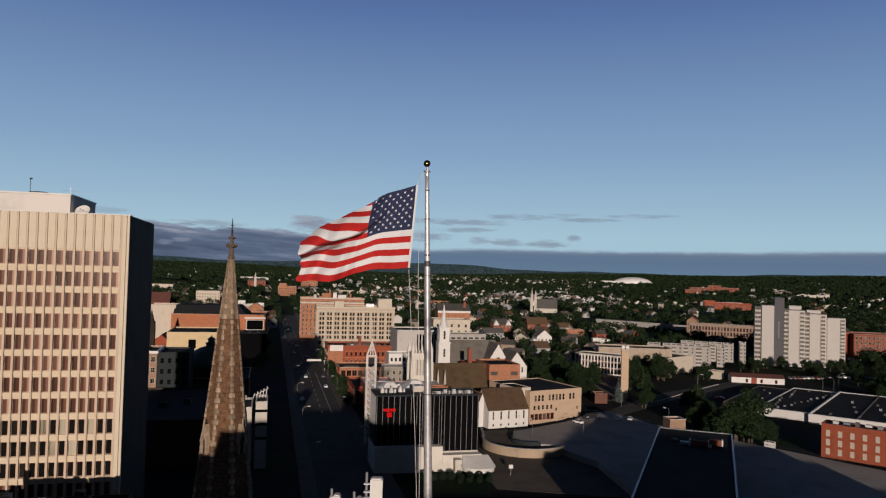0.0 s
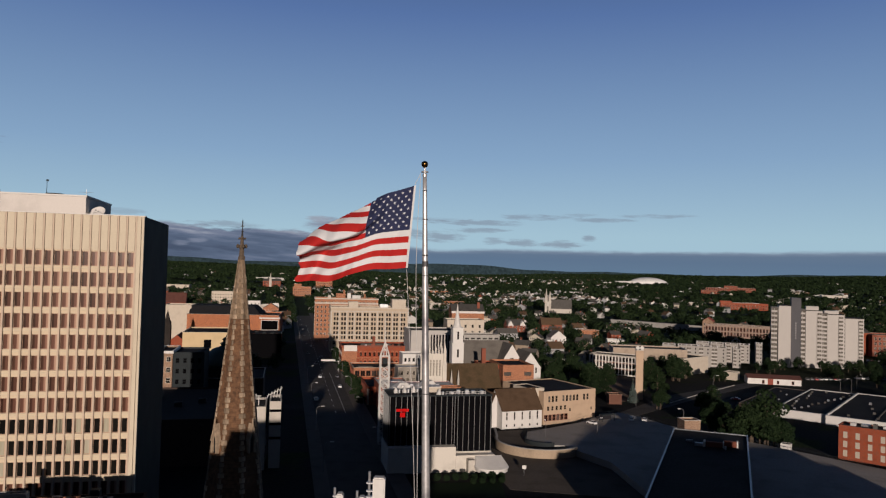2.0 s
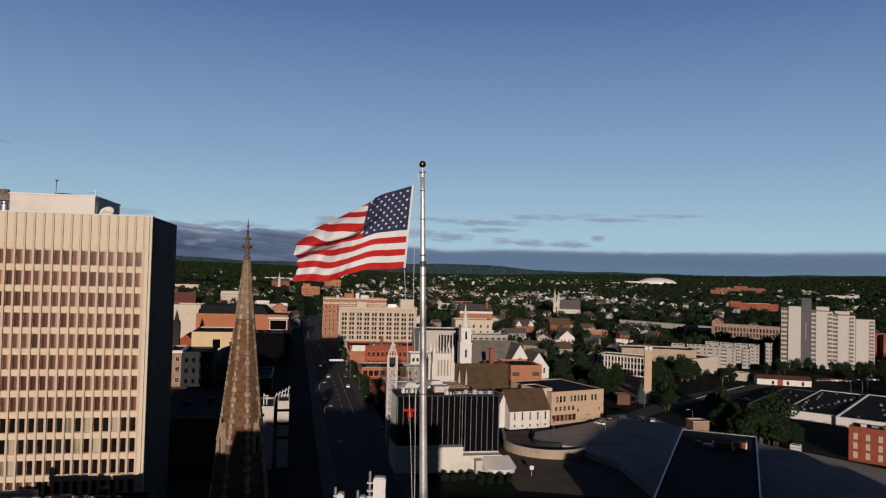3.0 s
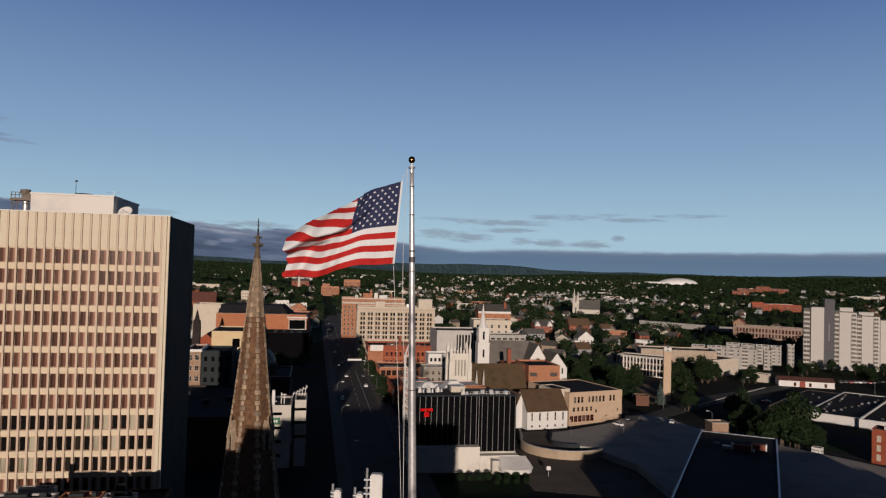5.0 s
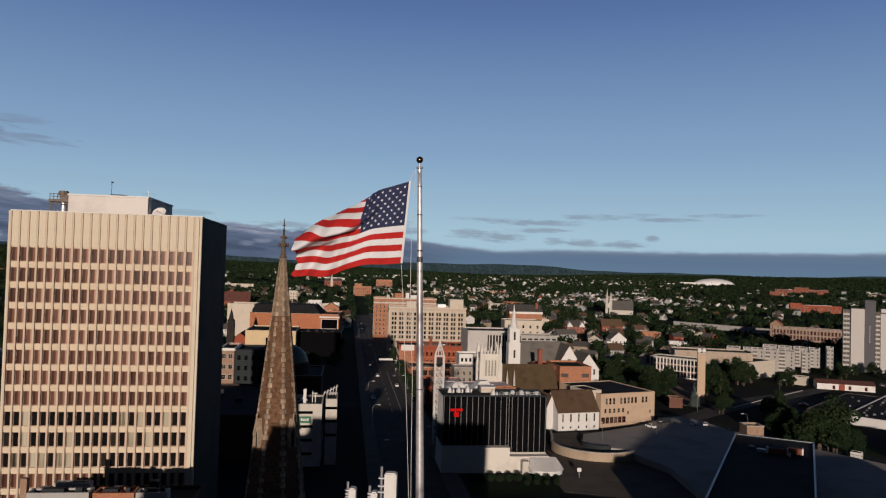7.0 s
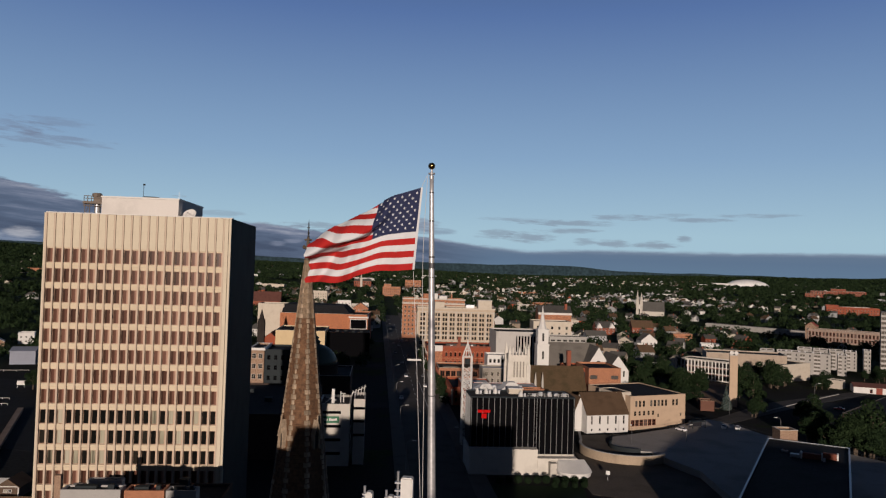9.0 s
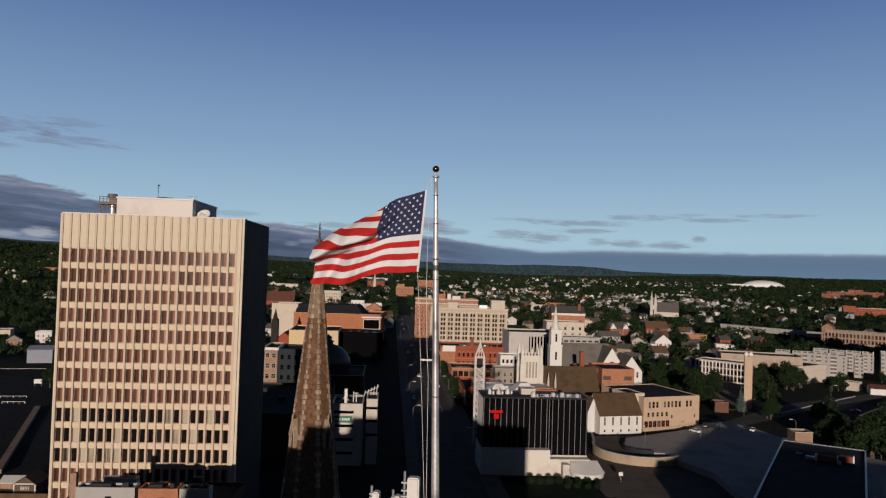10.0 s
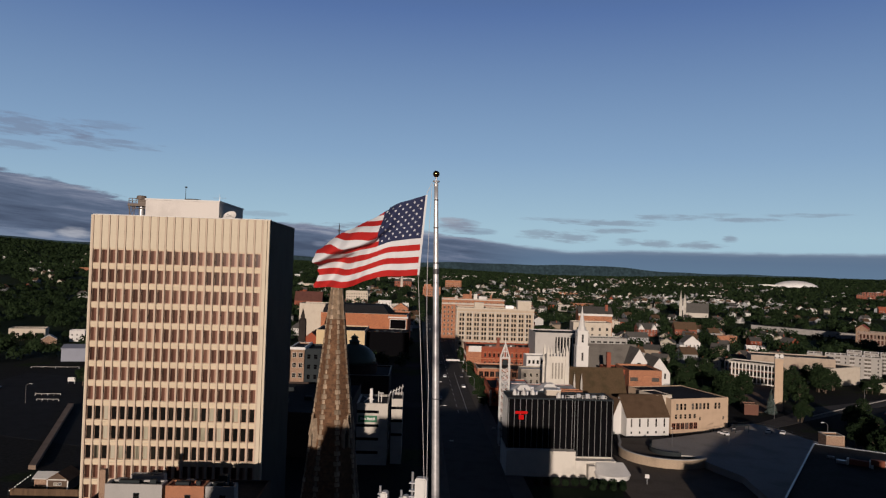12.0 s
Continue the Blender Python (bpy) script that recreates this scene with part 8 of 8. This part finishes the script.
def plant_trees():
    kinds = tree_kinds()
    rng = random.Random(11)
    used = set()

    def put(x, y, s):
        k = rng.randrange(len(kinds))
        m = Matrix.Translation((x, y, float(land(x, y)) - 0.1)) @ Matrix.Rotation(rng.random() * 6.28, 4, "Z")
        if k not in used:
            used.add(k)
            ob = kinds[k]
            ob.matrix_basis = m @ Matrix.Scale(s, 4)
        else:
            base = kinds[k]
            keep_scale = base.scale.copy()
            base.scale = (s, s, s)
            copy_thing(base, m)
            base.scale = keep_scale

    # street trees on the right-hand pavement
    for v in range(-44, 150, 11):
        put(*street(12.0, v + rng.uniform(-2, 2)), rng.uniform(0.6, 0.9))
    # named clumps: x, y, spread, count, size
    for x, y, r, n, s in ((60, 345, 10, 5, 1.1), (72, 372, 14, 8, 1.25), (82, 400, 14, 8, 1.2), (138, 436, 6, 5, 1.4), (126, 441, 4, 3, 1.1), (148, 444, 5, 4, 1.2), (113, 388, 7, 4, 1.2), (103, 345, 5, 3, 1.0),
                          (128, 340, 8, 4, 1.0), (118.5, 279, 4.5, 7, 1.5), (124.5, 273, 4, 5, 1.35), (113, 283, 4, 4, 1.2), (138, 300, 5, 2, 0.9), (112, 300, 6, 3, 1.0), (118, 320, 6, 3, 0.9), (165, 440, 8, 4, 0.7), (176, 460, 9, 5, 0.62),
                          (215, 480, 8, 5, 0.9), (238, 496, 8, 4, 0.8), (262, 496, 8, 4, 0.8), (285, 492, 12, 6, 0.85), (310, 484, 14, 7, 0.95), (246, 462, 10, 3, 0.8), (270, 420, 20, 9, 1.2), (300, 400, 18, 8, 1.2),
                          (250, 385, 14, 5, 1.0), (150, 470, 8, 3, 1.0), (60, 420, 12, 6, 1.1), (75, 450, 16, 8, 1.1), (56, 470, 14, 6, 1.0), (88, 478, 14, 6, 1.0), (-185, 400, 10, 4, 0.8), (335, 500, 16, 8, 1.1), (350, 460, 20, 8, 1.1), (-215, 330, 14, 5, 1.0), (-376, 471, 4, 4, 0.55), (-384, 468, 3, 3, 0.5), (-366, 470, 5, 4, 0.7), (-356, 462, 4, 3, 0.6), (-395, 474, 4, 3, 0.55), (-352, 488, 6, 4, 0.9)):
        for i in range(n):
            a, q = rng.random() * 6.28, r * math.sqrt(rng.random())
            put(x + q * math.cos(a), y + q * math.sin(a), s * rng.uniform(0.75, 1.1))
    # a pale spruce by the clock tower
    e = thing("spruce_tree", Matrix.Translation((94.5, 356, 0)), "tall blue-grey spruce beside the clock tower", "tree")
    bm = bmesh.new()
    lathe(bm, [(0.3, -0.2), (0.15, 6), (0.02, 12.4)], 6)
    part("trunk", bm, BARK, e)
    lobes = [(0, 0, 1.2 + i * 0.9, max(0.35, 2.6 - i * 0.21)) for i in range(12)]
    link("crown", leaf_cloud("crown", lobes, 1100, 0.30, SPRUCE, 3, 0.45), e)


plant_trees()


def house_kinds():
    """Plain two-storey wooden houses in several colours; walls, roof, chimney and windows."""
    kinds = []
    paints = [("white_clapboard", (0.468, 0.4602, 0.4446)), ("cream_clapboard", (0.3432, 0.312, 0.2574)), ("grey_clapboard", (0.2184, 0.2262, 0.234)), ("tan_clapboard", (0.234, 0.1872, 0.1404))]
    names = ("white", "cream", "grey", "tan", "red brick", "white")
    walls = [mat(n, c, 0.8, 0.06, 4.0, 0.15, 0.08, per=0.15) for n, c in paints] + [RED, MATS["white_clapboard"]]
    roofs = [SHINGLE, SHINGLE, BROWNROOF, SHINGLE, SHINGLE, BROWNROOF]
    for n in range(12):
        k = n % 6
        w, d, ev, rd = ((8.5, 12, 6, 9.2), (10, 9, 5.6, 8.6), (9, 13, 6.2, 9.8), (8, 10, 5.2, 8.0), (11, 11, 6.4, 10), (12, 8.5, 4.2, 7.0))[k]
        e = gable("house", f"{names[k]} two-storey house with a pitched roof among trees", 0, 0, 0, w, d, ev, rd, walls[k], roofs[k], "house", z=-600 - 30 * n, group="suburban houses", along="xy"[k % 2])
        bm = bmesh.new()
        box(bm, 1.2, 2.0, d * 0.55, d * 0.55 + 0.8, ev, rd + 1.0)
        part("chimney", bm, OLDRED, e)
        if n < 6:
            windows_on(e, "front", w, d, 3, 2, 1.0, 1.4, 1.2, 2.7, FARGLASS, WHITEPAINT, 1.4)
        kinds.append(e)
    return kinds


HOUSES = []


def scatter_houses():
    kinds = house_kinds()
    rng = random.Random(23)
    used = set()
    tries, made = 0, 0
    while made < 296 and tries < 16000:
        tries += 1
        near = made < 46
        a = rng.uniform(0.04, 0.27) if near else rng.uniform(-0.78, 0.62)
        r = 440 + 460 * rng.random() if near else 540 + 1100 * rng.random() ** 0.9
        x, y = r * math.sin(a), r * math.cos(a)
        if (a < -0.42 and rng.random() > 0.12) or (a > 0.24 and rng.random() > 0.35) or blocked(x, y, 12) or any((x - p) ** 2 + (y - q) ** 2 < 24 ** 2 for p, q in HOUSES):
            continue
        k = rng.choice((0, 0, 1, 2, 3, 4, 5, 0, 2, 3, 1)) + (6 if r > 950 else 0)
        s = 0.85 + 0.3 * rng.random()
        m = Matrix.Translation((x, y, float(land(x, y)))) @ Matrix.Rotation(radians(rng.choice((-20, 12, 12, 70, -60)) + rng.uniform(-6, 6)), 4, "Z")
        HOUSES.append((x, y))
        made += 1
        base = kinds[k]
        if k not in used:
            used.add(k)
            base.matrix_basis = m @ Matrix.Scale(s, 4)
        else:
            old = base.scale.copy()
            base.scale = (s, s, s)
            copy_thing(base, m)
            base.scale = old
    # long pale halls further out
    for i in range(26):
        a, r = rng.uniform(-0.7, 0.6), rng.uniform(1100, 2900)
        x, y = r * math.sin(a), r * math.cos(a)
        if blocked(x, y, 30):
            continue
        HOUSES.append((x, y))
        block("long_hall", "long pale flat-roofed building among trees", x, y, rng.uniform(-25, 25), rng.uniform(30, 60), 18, rng.uniform(7, 11), rng.choice((WHITEPAINT, CREAM, LIME, ORANGE)), WHITEROOF, "building", 0.4, z=float(land(x, y)), group="far halls")


scatter_houses()


def far_houses():
    """The houses of the far plain, too small to tell apart, as one mesh of walls and pitched roofs."""
    rng = random.Random(77)
    verts, faces, idx = [], [], []
    made = 0
    while made < 900:
        a, r = rng.uniform(-0.84, 0.70), 1300 + 2300 * rng.random() ** 1.1
        x, y = r * math.sin(a), r * math.cos(a)
        band = math.sin(x / 260 + 1.0) * math.sin(y / 190 + x / 500)
        odds = float(np.interp(a, (-0.84, -0.5, -0.12, 0.0, 0.19, 0.26, 0.5), (0.08, 0.12, 0.3, 1.0, 0.95, 0.25, 0.18)))
        if blocked(x, y, 8) or band < rng.uniform(-0.9, 0.5) or rng.random() > odds:
            continue
        made += 1
        HOUSES.append((x, y)) if made % 3 == 0 else None
        z = float(land(x, y))
        t, w, d = rng.choice((0.2, -0.3, 1.2)) + rng.uniform(-0.2, 0.2), rng.uniform(6, 11), rng.uniform(7, 12)
        if rng.random() < 0.08:
            w, d = w * 3.5, d * 1.3
        ev, rd = rng.uniform(6.5, 9), rng.uniform(9, 12.5)
        c, s = math.cos(t), math.sin(t)
        n = len(verts)
        for p, q, hh in ((-1, -1, -1), (1, -1, -1), (1, 1, -1), (-1, 1, -1), (-1, -1, ev), (1, -1, ev), (1, 1, ev), (-1, 1, ev), (0, -1, rd), (0, 1, rd)):
            u, v = p * w / 2, q * d / 2
            verts.append((x + u * c - v * s, y + u * s + v * c, z + hh))
        wall = rng.choice((0, 0, 0, 0, 1, 1, 2, 2, 2, 2))
        roof = rng.choice((4, 4, 4, 4, 5, 5, 5))
        for f, m in (((0, 1, 5, 8, 4), wall), ((2, 3, 7, 9, 6), wall), ((1, 2, 6, 5), wall), ((3, 0, 4, 7), wall), ((5, 6, 9, 8), roof), ((7, 4, 8, 9), roof)):
            faces.append(tuple(n + i for i in f))
            idx.append(m)
    me = ob_from("far_houses", verts, faces, [MATS["white_clapboard"], MATS["cream_clapboard"], MATS["grey_clapboard"], RED, SHINGLE, BROWNROOF, REDROOF], idx)
    tagged(new("far_houses", me), "scattered pale wooden houses of the far suburbs", "houses", kind="stuff")


far_houses()


def woods():
    """Woodland and garden trees of the whole plain, too many to count, as clumps of leaves."""
    rng = np.random.default_rng(8)
    n = 26000
    a = rng.uniform(-0.86, 0.72, n)
    r = 430 + 4440 * rng.random(n) ** 0.85
    x, y = r * np.sin(a), r * np.cos(a)
    ok = np.ones(n, bool)
    for p, q, c in FOOT:
        ok &= (x - p) ** 2 + (y - q) ** 2 > (c + 4) ** 2
    for p, q in HOUSES:
        d = math.hypot(p, q)
        ux, uy = p / d, q / d
        ahead = (p - x) * ux + (q - y) * uy  # how far before the house, seen from town
        aside = np.abs((x - p) * uy - (y - q) * ux)
        reach = 8 + 0.010 * d + max(0.0, 900 - d) * 0.06
        ok &= ~((aside < 6.0) & (ahead > -10) & (ahead < reach))
    # open yards and streets
    gap = np.sin(x / 61 + 2 * np.sin(y / 97)) * np.sin(y / 71 + 1.3 * np.sin(x / 83))
    ok &= (gap > -0.55) | (r > 2600)
    x, y, r = x[ok], y[ok], r[ok]
    grow = np.clip((r - 900) / 2500, 0, 1)
    h = rng.uniform(7.5, 12.5, len(x)) * (1 + 0.1 * grow)
    wide = h * rng.uniform(0.38, 0.55, len(x)) * (1 + 0.9 * grow)
    z = land(x, y)
    order = np.argsort(r)
    x, y, r, grow, h, wide, z = (q[order] for q in (x, y, r, grow, h, wide, z))
    each = np.where(r < 750, 170, np.where(r < 1200, 90, np.where(r < 2200, 44, 26)))
    count = int(each.sum())
    v = rng.normal(size=(count, 3))
    v[:, 2] = np.abs(v[:, 2]) - 0.35
    v /= np.linalg.norm(v, axis=1)[:, None]
    t = np.repeat(np.arange(len(x)), each)
    lump = 1 + 0.28 * np.sin(v[:, 0] * 5 + t) * np.sin(v[:, 1] * 6 + t * 1.7)
    rad = rng.uniform(0.8, 1.05, count) * lump
    p = np.stack([x[t] + v[:, 0] * rad * wide[t], y[t] + v[:, 1] * rad * wide[t], z[t] + h[t] * 0.56 + v[:, 2] * rad * h[t] * 0.44], 1)
    nrm = v + rng.normal(size=(count, 3)) * 0.4
    nrm /= np.linalg.norm(nrm, axis=1)[:, None]
    b1 = np.cross(nrm, rng.normal(size=(count, 3)))
    b1 /= np.linalg.norm(b1, axis=1)[:, None]
    b2 = np.cross(nrm, b1)
    s = (wide[t] * rng.uniform(0.22, 0.42, count) * np.sqrt(34 / each[t]) * 1.05)[:, None]
    tri = np.stack([p - b1 * s - b2 * s * 0.6, p + b1 * s - b2 * s * 0.6, p + b2 * s], 1).reshape(-1, 3)
    me = bpy.data.meshes.new("woodland")
    me.vertices.add(len(tri))
    me.vertices.foreach_set("co", tri.astype(np.float32).ravel())
    me.loops.add(len(tri))
    me.loops.foreach_set("vertex_index", np.arange(len(tri), dtype=np.int32))
    me.polygons.add(count)
    me.polygons.foreach_set("loop_start", np.arange(0, len(tri), 3, dtype=np.int32))
    me.polygons.foreach_set("loop_total", np.full(count, 3, np.int32))
    me.materials.append(LEAVES)
    me.update()
    me.validate()
    tagged(new("woodland", me), "dark green woods and garden trees reaching to the hills", "woods", kind="stuff")


woods()
